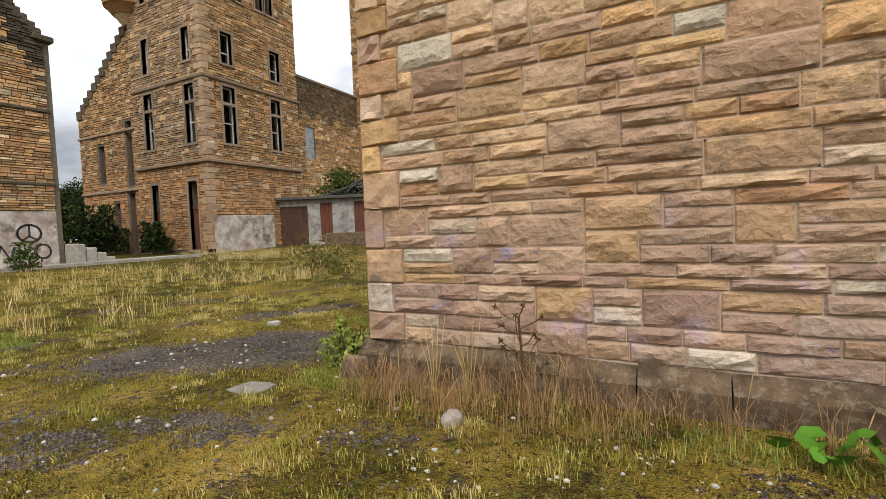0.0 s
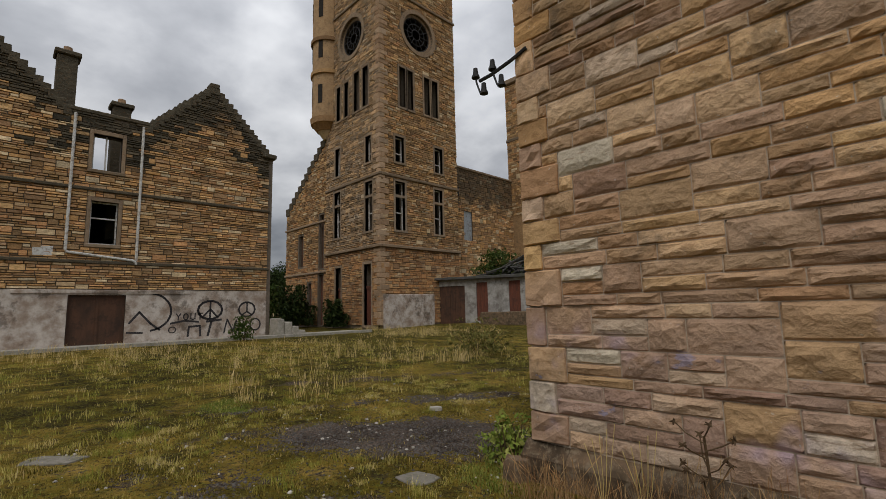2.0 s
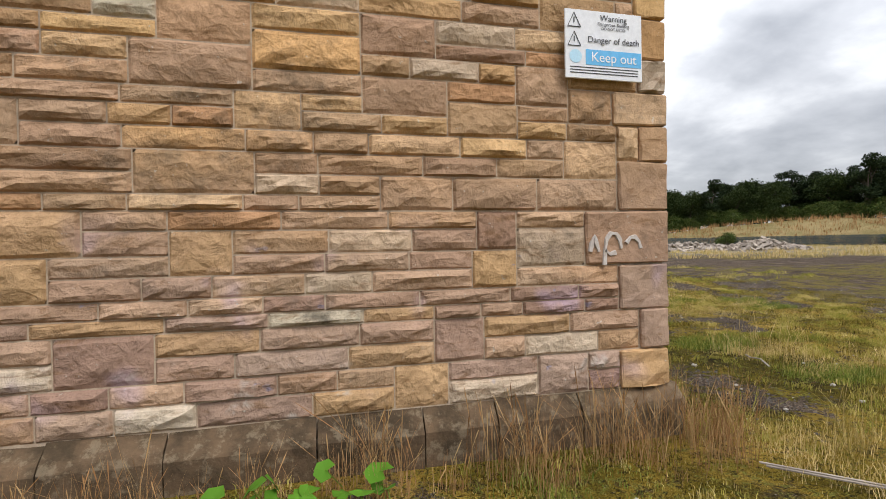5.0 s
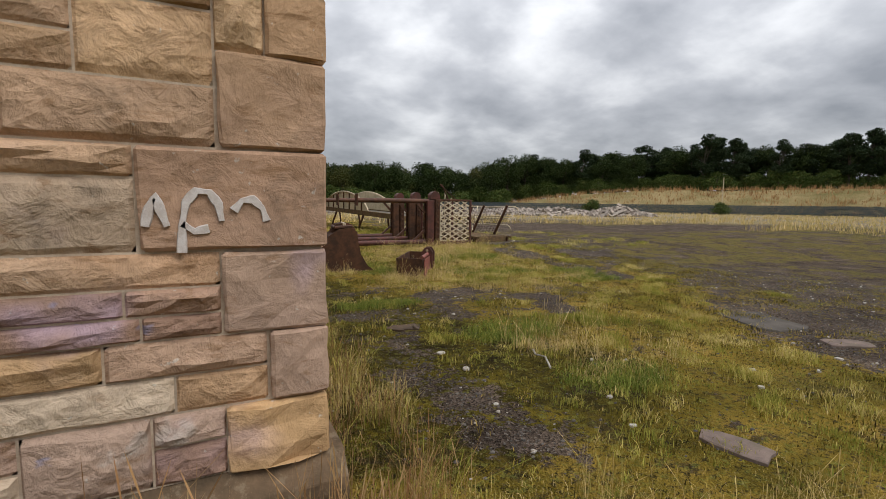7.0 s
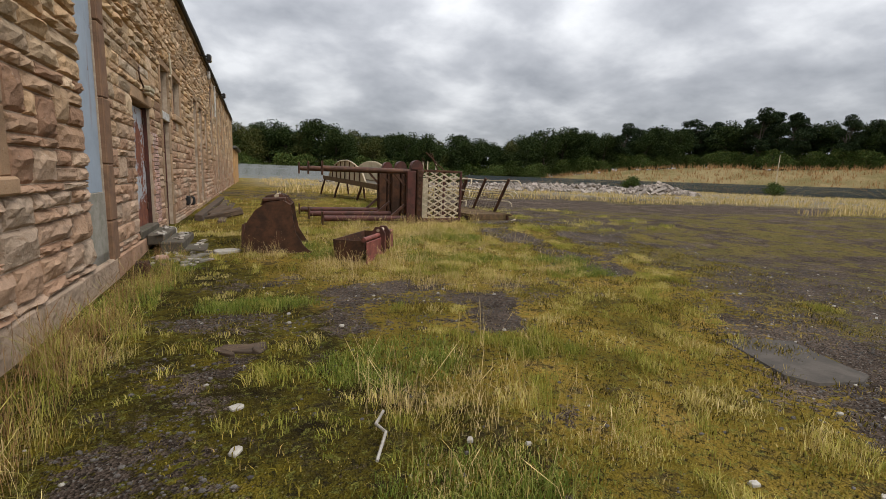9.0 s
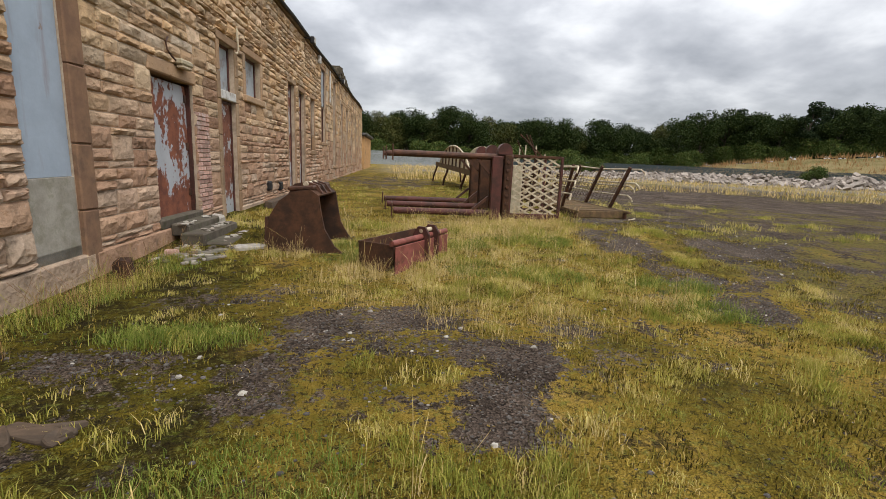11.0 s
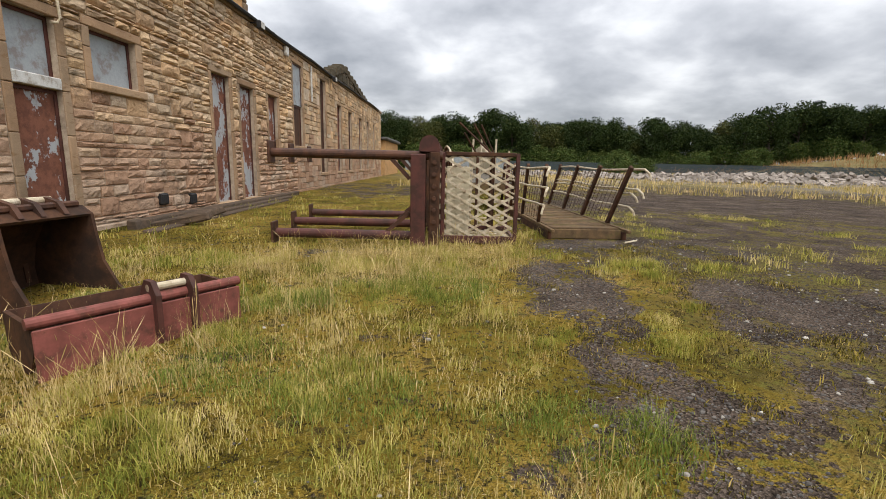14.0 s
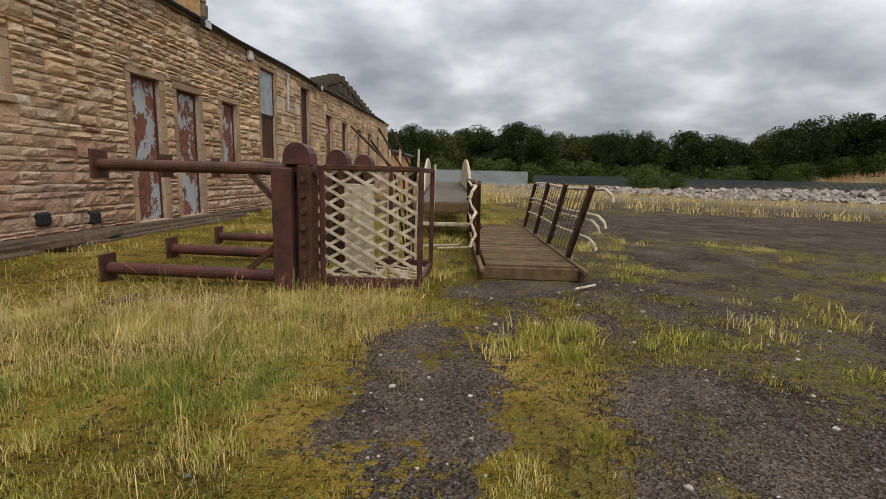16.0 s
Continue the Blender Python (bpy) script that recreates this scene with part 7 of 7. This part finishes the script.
def bush(name, x, y, r, h_, count, material, label, size=0.05, z=None):
    """A bush of many small leaves on thin stems."""
    bm = bmesh.new()
    ob = thing(name, label, "bush", pose(x, y, ground_z(x, y) if z is None else z))
    for _ in range(14):
        t, k = RNG.uniform(0, 6.28), RNG.uniform(0.2, 0.8)
        tube(bm, (0.1 * math.cos(t), 0.1 * math.sin(t), -0.05), (r * k * math.cos(t), r * k * math.sin(t), h_ * RNG.uniform(0.6, 0.95)), 0.012, 4, 0.004, cap=False)
    part("stems", bm, M_WEED, ob)
    verts, faces = [], []
    for _ in range(count):
        t, k, u = RNG.uniform(0, 6.28), math.sqrt(RNG.random()), RNG.random()
        wob = 0.75 + 0.35 * math.sin(3 * t + x) * math.cos(2 * u * 3 + y)
        c = Vector((r * k * wob * math.cos(t) * (1 - 0.55 * u * u), r * k * wob * math.sin(t) * (1 - 0.55 * u * u), h_ * (0.08 + 0.92 * u * wob)))
        a, b = Vector([RNG.gauss(0, 1) for _ in range(3)]).normalized(), Vector([RNG.gauss(0, 1) for _ in range(3)]).normalized()
        s = size * RNG.uniform(0.6, 1.4)
        i = len(verts)
        verts += [c - a * s, c + b * s * 0.5, c + a * s, c - b * s * 0.5]
        faces.append((i, i + 1, i + 2, i + 3))
    lv = new("leaves", mesh_from("leaves", verts, faces, material))
    lv.parent = ob
    tagged(lv, kind="stuff")
    return ob


M_CROWN = leaf_material("dark_summer_foliage", [(0, (0.012, 0.022, 0.006)), (0.5, (0.026, 0.042, 0.010)), (0.85, (0.038, 0.055, 0.014)), (1, (0.062, 0.072, 0.02))])
M_OLIVE = leaf_material("olive_weed_leaf", [(0, (0.085, 0.085, 0.022)), (0.6, (0.17, 0.155, 0.04)), (1, (0.30, 0.24, 0.09))])
M_BUSH = leaf_material("dark_bush_leaf", [(0, (0.030, 0.055, 0.012)), (0.6, (0.06, 0.09, 0.02)), (1, (0.12, 0.13, 0.035))])
bush("weed_bush", -11.5, 12.8, 1.7, 1.25, 1700, M_OLIVE, "loose olive weed bush in the yard", 0.06)
bush("weed_bush", -29.2, 11.0, 0.9, 1.6, 900, M_BUSH, "ragged green weed before the graffiti", 0.09)
bush("nettle_clump", -3.35, 4.1, 0.42, 0.5, 900, M_LUSH, "green nettles at the corner of the gable", 0.035)
bush("dark_shrub", -39.5, 23.6, 1.5, 3.0, 2600, M_CROWN, "dark shrub against the tower", 0.16)
bush("dark_shrub", -46.5, 23.0, 2.6, 4.4, 4000, M_CROWN, "dark shrub in the gap beside the wing", 0.2)
bush("dark_shrub", -50.0, 21.0, 3.0, 5.6, 4000, M_BUSH, "dark shrub in the gap beside the wing", 0.2)
bush("roof_ivy", -30.0, 37.0, 3.0, 3.2, 2600, M_BUSH, "green ivy growing over the collapsed roof", 0.16, 4.7)

# dead thistle against the gable
th = thing("dead_thistle", "dead brown thistle with seed heads against the wall", "plant", pose(-1.18, 3.55, 0.0))
bm = bmesh.new()
pipe_run(bm, [(0, 0, -0.02), (0.03, 0, 0.35), (0.0, 0.02, 0.75)], 0.011, 6)
part("stem", bm, M_WEED, th)
for i in range(11):
    t = i * 2.4
    z = 0.25 + 0.05 * i
    L = RNG.uniform(0.12, 0.24)
    e = Vector((L * math.cos(t), L * 0.5 * math.sin(t), z + RNG.uniform(0.08, 0.2)))
    bm = bmesh.new()
    pipe_run(bm, [(0.01, 0, z), (e.x * 0.6, e.y * 0.6, z + 0.05), e], 0.005, 5)
    part("twig", bm, M_WEED, th)
    bm = bmesh.new()
    for k in range(7):
        d = Vector([RNG.gauss(0, 1) for _ in range(3)]).normalized() * 0.035
        tube(bm, e, e + d, 0.012, 4, 0.003)
    part("seed_head", bm, M_WEED, th)
for x in (-1.95, -1.62):
    p2 = thing("dry_stalk", "thin dry branching stalk before the wall", "plant", pose(x, 3.5, 0.0), group="stalks")
    for i in range(5):
        bm = bmesh.new()
        pipe_run(bm, [(0, 0, 0), (0.03 * i - 0.05, 0, 0.3), (0.07 * i - 0.14, 0.0, 0.55 + 0.05 * i)], 0.003, 4)
        part("stalk", bm, M_STRAW, p2)


def broad_leaf(x, y, z, r, tilt, turn):
    bm = bmesh.new()
    c = bm.verts.new((0, 0, 0.0))
    k = 12
    ring = [bm.verts.new((r * s * math.cos(t), r * s * math.sin(t), 0.12 * r * math.cos(2 * t))) for t, s in [(2 * math.pi * i / k, 0.35 if i == 0 else 0.9 + 0.14 * (i % 2)) for i in range(k)]]
    for i in range(k):
        bm.faces.new((c, ring[i], ring[(i + 1) % k]))
    ob = solo("coltsfoot_leaf", bm, M_LEAF, "broad bright green leaf at the foot of the wall", "plant", pose(x, y, z, tilt, 0, turn), group="broad leaves")
    bm = bmesh.new()
    pipe_run(bm, [(0, 0, 0), (0.01, 0, -0.08), (0.0, 0.0, -0.3)], 0.004, 4)
    part("stalk", bm, M_LUSH, ob)


for i in range(24):
    x = RNG.choice((0.42, 0.62, 0.9, 1.15, 1.35, 1.5, 0.75)) + RNG.uniform(-0.08, 0.08)
    broad_leaf(x, 3.32 + RNG.uniform(-0.12, 0.12), RNG.uniform(0.08, 0.24), RNG.uniform(0.045, 0.085), RNG.uniform(10, 60), RNG.uniform(0, 360))

# ---- stones scattered about ----
def scatter(name, count, area, lo, hi, keep, material, label):
    verts, faces = [], []
    n = 0
    while n < count:
        x, y = RNG.uniform(area[0], area[1]), RNG.uniform(area[2], area[3])
        if RNG.random() > keep(x, y):
            continue
        n += 1
        s = RNG.uniform(lo, hi) * RNG.choice((0.6, 0.8, 1.0, 1.0, 1.5))
        z, k, t0 = ground_z(x, y), len(verts), RNG.uniform(0, 6.28)
        for j, (zz, rr) in enumerate(((-0.2, 1.0), (0.35, 0.9), (0.6, 0.5))):
            for i in range(5):
                t = t0 + i * 1.2566
                q = rr * RNG.uniform(0.7, 1.2) * s
                verts.append((x + q * math.cos(t), y + q * 0.8 * math.sin(t), z + zz * s))
        for j in range(2):
            for i in range(5):
                faces.append((k + j * 5 + i, k + j * 5 + (i + 1) % 5, k + j * 5 + 5 + (i + 1) % 5, k + j * 5 + 5 + i))
        faces.append(tuple(k + 10 + i for i in range(5)))
    ob = new(name, mesh_from(name, verts, faces, material))
    return tagged(ob, label, "stones", kind="stuff")


stony = lambda x, y: float(outside(x, y)) * (0.05 + 0.95 * ramp01(bare(x, y), 0.25, 0.6))
scatter("stone_chips", 420, (-9, 0.5, 0.2, 8), 0.008, 0.024, lambda x, y: 0.35 * float(outside(x, y)) + 0.3 * stony(x, y), M_CHIP, "pale stone chips strewn over the yard")
scatter("stone_chips_field", 620, (4, 15, 3, 17), 0.006, 0.020, stony, M_CHIP, "pale stone chips strewn over the gravel")
scatter("gravel", 8000, (-8.5, -1.5, 1, 7), 0.006, 0.016, stony, M_PEBBLE, "dark loose gravel")
scatter("gravel_field", 18000, (4.3, 15.0, 3.4, 15.5), 0.005, 0.014, stony, M_PEBBLE, "dark loose gravel")
scatter("grit_by_gable", 170, (-2.6, 3.0, 2.2, 3.2), 0.005, 0.017, lambda x, y: 1.0, M_CHIP, "pale stone chips by the gable")

# ---- rubble, fence, trees across the field ----
def rubble_pile(x, y, rx, ry, h_, count, size, label):
    verts, faces = [], []
    for _ in range(count):
        t, k = RNG.uniform(0, 6.28), math.sqrt(RNG.random())
        px, py = x + rx * k * math.cos(t), y + ry * k * math.sin(t)
        pz = ground_z(px, py) + h_ * (1 - k) * RNG.uniform(0.4, 1.0)
        m = pose(px, py, pz, RNG.uniform(-40, 40), RNG.uniform(-40, 40), RNG.uniform(0, 180))
        s = size * RNG.uniform(0.4, 1.3)
        i = len(verts)
        for a in (-1, 1):
            for b in (-0.6, 0.6):
                for c in (-0.4, 0.4):
                    verts.append(m @ Vector((a * s * RNG.uniform(0.8, 1.1), b * s * RNG.uniform(0.8, 1.1), c * s * RNG.uniform(0.7, 1.1))))
        faces += [tuple(i + q for q in f) for f in ((0, 1, 3, 2), (4, 6, 7, 5), (0, 4, 5, 1), (2, 3, 7, 6), (0, 2, 6, 4), (1, 5, 7, 3))]
    ob = new("rubble_pile", mesh_from("rubble_pile", verts, faces, M_RUBBLE))
    return tagged(ob, label, "rubble", kind="stuff")


def far(bearing, dist):
    """A place by its bearing clockwise from +y and its distance from the middle of the walk."""
    return 8 + dist * math.sin(radians(bearing)), 6 + dist * math.cos(radians(bearing))


for b_, d_, rx, ry, h_, n_, s_ in ((47, 62, 6, 4, 1.6, 420, 0.38), (40, 66, 11, 4, 1.2, 520, 0.34), (26, 58, 10, 3.5, 0.7, 420, 0.32), (17, 60, 9, 3, 0.6, 300, 0.3), (33, 54, 9, 2.5, 0.5, 260, 0.28), (34, 72, 16, 4, 1.0, 420, 0.4), (10, 66, 6, 3, 0.6, 160, 0.3)):
    rubble_pile(*far(b_, d_), rx, ry, h_, n_, s_, "heap of broken brick and stone in the field")

far_keep = lambda x, y: 0.35 + 0.65 * ramp01(noise.noise((x * 0.12, y * 0.12, 2)), -0.1, 0.25)
pts_ = []
while len(pts_) < 26000:
    b_, d_ = G.uniform(-2, 75), 26 + 80 * G.rand() ** 0.9
    x, y = far(b_, d_)
    if x > 6.5 and G.rand() < far_keep(x, y) and bare(x, y) < 0.62:
        pts_.extend([(x + G.normal(0, 0.25), y + G.normal(0, 0.25)) for _ in range(9)])
grass_object("far_dry_grass", [blades(on_ground(pts_), 0.12, 0.42, 0.02, 0.4)], M_STRAW, "dry grass across the far field")
pts_ = []
while len(pts_) < 16000:
    b_, d_ = G.uniform(22, 95), G.uniform(112, 142)
    x, y = far(b_, d_)
    pts_.extend([(x + G.normal(0, 0.4), y + G.normal(0, 0.4)) for _ in range(8)])
grass_object("bank_grass", [blades(on_ground(pts_), 0.4, 1.2, 0.06, 0.3)], M_RUSSET, "dry grass on the far bank")

M_FENCE = plain_material("grey_green_fence_steel", (0.055, 0.072, 0.078), (0.075, 0.09, 0.095), 3, 0.7, 0.2, bump=0.002)
M_FENCE_L = plain_material("pale_galvanised_fence", (0.34, 0.37, 0.38), (0.28, 0.30, 0.31), 3, 0.6, 0.3, bump=0.002)


def palisade(b0, b1, dist, h_, gap, material, label):
    ob = thing("palisade_fence", label, "fence", pose(0, 0, 0))
    n = int(radians(abs(b1 - b0)) * dist / gap)
    verts, faces = [], []
    for i in range(n):
        x, y = far(b0 + (b1 - b0) * i / n, dist)
        z, w_ = ground_z(x, y), gap * 0.42
        b_ = radians(b0 + (b1 - b0) * i / n)
        dx, dy = math.cos(b_) * w_, -math.sin(b_) * w_
        k = len(verts)
        verts += [(x - dx, y - dy, z), (x + dx, y + dy, z), (x + dx, y + dy, z + h_ - 0.15), (x, y, z + h_), (x - dx, y - dy, z + h_ - 0.15)]
        faces.append(tuple(range(k, k + 5)))
    pl = new("paling", mesh_from("paling", verts, faces, material))
    pl.parent = ob
    tagged(pl, kind="stuff")
    for zz in (0.5, h_ - 0.6):
        bm = bmesh.new()
        pipe_run(bm, [Vector((*far(b0 + (b1 - b0) * i / 12, dist + 0.06), 0)) + Vector((0, 0, ground_z(*far(b0 + (b1 - b0) * i / 12, dist)) + zz)) for i in range(13)], 0.05, 4)
        part("rail", bm, material, ob)


palisade(-4, 8, 78, 2.3, 0.16, M_FENCE_L, "pale steel palisade fence at the end of the yard")
palisade(8, 40, 104, 2.0, 0.14, M_FENCE, "dark steel palisade fence across the field")
palisade(40, 100, 108, 2.0, 0.14, M_FENCE, "dark steel palisade fence below the bank")

M_BARK = plain_material("dark_bark", (0.06, 0.05, 0.04), (0.09, 0.072, 0.055), 3, 0.95, bump=0.03)
M_CROWN_Y = leaf_material("yellowing_foliage", [(0, (0.035, 0.045, 0.012)), (0.5, (0.06, 0.07, 0.018)), (1, (0.10, 0.09, 0.025))])
M_PINE = leaf_material("pine_needles", [(0, (0.012, 0.022, 0.010)), (0.6, (0.022, 0.036, 0.014)), (1, (0.04, 0.055, 0.02))])


def tree(seed, h_, r, material, pine=False, count=2600, size=0.34):
    """A tapered trunk with limbs, and a crown of many leaf sprays in uneven clumps."""
    rg = random.Random(seed)
    ob = thing("pine_tree" if pine else "broadleaf_tree", "tall dark pine at the edge of the field" if pine else "full dark green tree at the edge of the field", "tree", group="trees")
    bm = bmesh.new()
    bend = [Vector((rg.uniform(-0.3, 0.3) * k, rg.uniform(-0.3, 0.3) * k, h_ * 0.92 * k / 4)) for k in range(5)]
    for k in range(4):
        tube(bm, bend[k] - Vector((0, 0, 0.3 * (k == 0))), bend[k + 1], 0.32 * (1 - k / 4.6), 7, 0.32 * (1 - (k + 1) / 4.6), cap=False)
    clumps = []
    for i in range(22 if not pine else 18):
        k = rg.uniform(0.14, 1.0) if not pine else rg.uniform(0.34, 1.0)
        t = rg.uniform(0, 6.28)
        prof = math.sin(math.pi * min(1.0, 0.16 + 0.80 * k)) ** 0.6 if not pine else (1.0 - 0.6 * abs(k - 0.66) / 0.34)
        d = r * prof * rg.uniform(0.35, 0.85)
        c = Vector((d * math.cos(t), d * math.sin(t), h_ * k * 0.95))
        clumps.append((c, r * rg.uniform(0.34, 0.55) * (0.8 if pine else 1.0)))
        s = bend[0].lerp(bend[4], max(0.12, k - 0.22))
        tube(bm, s, c, 0.09, 5, 0.03, cap=False)
    part("trunk", bm, M_BARK, ob)
    verts, faces = [], []
    per = count // len(clumps)
    for c, cr in clumps:
        for _ in range(per):
            v = Vector([rg.gauss(0, 1) for _ in range(3)]).normalized() * cr * (0.45 + 0.62 * rg.random())
            v.z *= 0.62 if pine else 0.8
            p = c + v
            if p.z < 0.25:
                continue
            a = Vector([rg.gauss(0, 1) for _ in range(3)]).normalized()
            b = a.cross(Vector([rg.gauss(0, 1) for _ in range(3)])).normalized()
            s = size * rg.uniform(0.5, 1.3)
            i = len(verts)
            verts += [p - a * s, p - b * s * 0.55, p + a * s * 0.9, p + b * s * 0.6]
            faces.append((i, i + 1, i + 2, i + 3))
    cr_ = new("crown", mesh_from("crown", verts, faces, material))
    cr_.parent = ob
    return ob


BROAD = [tree(s, 13.0, 5.6, M_CROWN, count=11000, size=0.24) for s in (1, 2, 3)] + [tree(4, 11.0, 4.6, M_CROWN_Y, count=6000, size=0.24)]
PINES = [tree(s, 15.5, 4.3, M_PINE, True, count=9000, size=0.24) for s in (11, 12, 13)]
SHRUBS = [tree(s, 4.2, 3.4, M_BUSH, count=3600, size=0.2) for s in (21, 22)]
for ob_ in SHRUBS:
    ob_.name = "hedge_shrub"
    tagged(ob_, "low dark shrub below the trees", "shrub", "shrubs")
hidden_first = set()


def plant(kinds, i, b_, d_, s):
    x, y = far(b_, d_)
    m = pose(x, y, ground_z(x, y) - 0.1, 0, 0, RNG.uniform(0, 360)) @ Matrix.Diagonal((s * RNG.uniform(0.9, 1.15), s * RNG.uniform(0.9, 1.15), s, 1))
    src = kinds[i % len(kinds)]
    if src not in hidden_first:
        hidden_first.add(src)
        src.matrix_world = m
    else:
        c = copy_thing(src, m)
        c.scale = m.to_scale()


b_, i = -9.0, 0
while b_ < 112:
    dist = 116 if b_ < 20 else 134 if b_ < 34 else 152
    s = RNG.uniform(0.86, 1.14) * (0.94 if b_ < 40 else 0.84)
    if b_ < 34:
        plant(BROAD, i if RNG.random() < 0.8 else 3, b_, dist + RNG.uniform(-4, 6), s)
        b_ += RNG.uniform(1.6, 2.5)
    else:
        plant(PINES if RNG.random() < 0.45 else BROAD[:3], RNG.randrange(9), b_, dist + RNG.uniform(-5, 8), s * (1.08 + 0.06 * ramp01(b_, 38, 52)))
        b_ += RNG.uniform(0.9, 1.5)
    i += 1
b_ = -9.0
while b_ < 112:
    dist = 120 if b_ < 20 else 139 if b_ < 34 else 156
    plant(BROAD[:3] if RNG.random() < 0.8 else SHRUBS, RNG.randrange(6), b_, dist + RNG.uniform(4, 16), RNG.uniform(0.78, 0.98) * (1.0 + 0.16 * ramp01(b_, 36, 50)))
    b_ += RNG.uniform(1.3, 2.0)
b_ = -8.0
while b_ < 112:
    dist = 110 if b_ < 20 else 128 if b_ < 34 else 149
    plant(SHRUBS, RNG.randrange(6), b_, dist + RNG.uniform(-2, 4), RNG.uniform(0.6, 1.15))
    b_ += RNG.uniform(0.9, 1.6) * (1.0 if b_ < 34 else 0.65)
for b_, d_, s in ((20, 84, 0.7), (23, 86, 0.55), (44, 106, 0.6), (58, 100, 0.5), (21.5, 80, 0.45)):
    plant(SHRUBS, RNG.randrange(6), b_, d_, s)
# trees seen past the far side of the yard
for x, y, s in ((-75, 40, 0.8), (-70, 33, 0.7), (-82, 45, 0.9), (-66, 29, 0.6)):
    copy_thing(BROAD[1], pose(x, y, -0.1, 0, 0, x)).scale = (s, s, s)
bm = bmesh.new()
x, y = far(58, 104)
tube(bm, (x, y, ground_z(x, y) - 0.2), (x + 0.1, y, ground_z(x, y) + 7.5), 0.09, 8, 0.06)
solo("lamp_column", bm, M_GALV, "thin pale lamp column by the far fence", "lamp column")

# ---- stones of the two near walls, one by one ----
joined_stones(rest_s, wall_south, M_STONE_J, bold=0.75)
joined_stones(layout(SX0, SX1, 6.0, 10.2, h=(0.14, 0.22), top=lambda u: 6.0 + 4.2 * (1 - abs(u - 0.45) / 3.33)), wall_south, M_STONE_J)
joined_stones(rest_e, wall_east, M_STONE_E, bold=1.25)
joined_stones(east_far, wall_east, M_STONE_E, simple=True, bold=1.1)
for i, (z0_, z1_, wl_, wr_, we_) in enumerate(CORNERS):
    for x0_, x1_, y1_ in ((SX1 - wr_ + 0.006, SX1 + 0.012, we_ - 0.006), (SX0 - 0.012, SX0 + wl_ - 0.006, 0.5)):
        bm = bmesh.new()
        box(bm, x0_, x1_, -0.03, y1_, z0_ + 0.005, z1_ - 0.005, bevel=0.012, jag=0.006)
        bmesh.ops.subdivide_edges(bm, edges=[e_ for e_ in bm.edges if e_.calc_length() > 0.12], cuts=2, use_grid_fill=True)
        rough = 0.004 if i == 3 else RNG.choice((0.006, 0.014, 0.024))
        for v in bm.verts:
            k = rough if v.co.y < -0.02 and x0_ + 0.02 < v.co.x < x1_ - 0.02 else 0.005
            v.co += Vector([RNG.uniform(-0.004, 0.004), RNG.uniform(-1.6 * k, 0.5 * k), RNG.uniform(-0.003, 0.003)])
        part("quoin", bm, M_QUOIN, wall_south)
# old white spray paint on the broad smooth corner stone
M_SPRAY = plain_material("faded_white_spray", (0.56, 0.52, 0.49), (0.44, 0.38, 0.34), 30, 0.9, bump=0.002)
for k_, pts in enumerate((((3.13, 1.43), (3.145, 1.50), (3.165, 1.545), (3.18, 1.49), (3.20, 1.43)), ((3.245, 1.33), (3.25, 1.44), (3.265, 1.52), (3.30, 1.565), (3.345, 1.56), (3.375, 1.515), (3.385, 1.45)),
                          ((3.43, 1.49), (3.46, 1.53), (3.50, 1.535), (3.535, 1.50), (3.55, 1.45)), ((3.25, 1.44), (3.29, 1.41), (3.34, 1.42)))):
    bm = bmesh.new()
    pts = [(pts[i][0] + (pts[i + 1][0] - pts[i][0]) * j / 4, pts[i][1] + (pts[i + 1][1] - pts[i][1]) * j / 4) for i in range(len(pts) - 1) for j in range(4)] + [pts[-1]]
    rows_ = []
    for i, (a, b) in enumerate(pts):
        c, d = pts[min(i + 1, len(pts) - 1)], pts[max(i - 1, 0)]
        t = math.atan2(c[1] - d[1], c[0] - d[0])
        w_ = 0.015 + 0.004 * math.sin(i * 0.7 + k_)
        rows_.append([bm.verts.new((a - q * w_ * math.sin(t), y_, b - 0.04 + q * w_ * math.cos(t))) for q, y_ in ((-1, -0.030), (-0.8, -0.042), (0.8, -0.042), (1, -0.030))])
    for p, q in zip(rows_, rows_[1:]):
        for i in range(3):
            bm.faces.new((p[i], p[i + 1], q[i + 1], q[i]))
    part("spray_stroke", bm, M_SPRAY, wall_south, "faded white spray paint")
M_BLOTCH = stone_material("pale_block_with_black_lichen", "object", [(0, (0.50, 0.42, 0.31)), (1, (0.60, 0.51, 0.38))], soot=0.85, relief=0.03)
single_stones(near_s, wall_south, M_STONE_P, odd=((-2.2, 3.1), (-2.3, 1.95), (-1.13, 1.92), (-2.4, 2.24), (0.0, 2.9), (-2.2, 1.2), (0.9, 1.02)), odd_material=M_BLOTCH)
single_stones(near_e, wall_east, M_STONE_S)
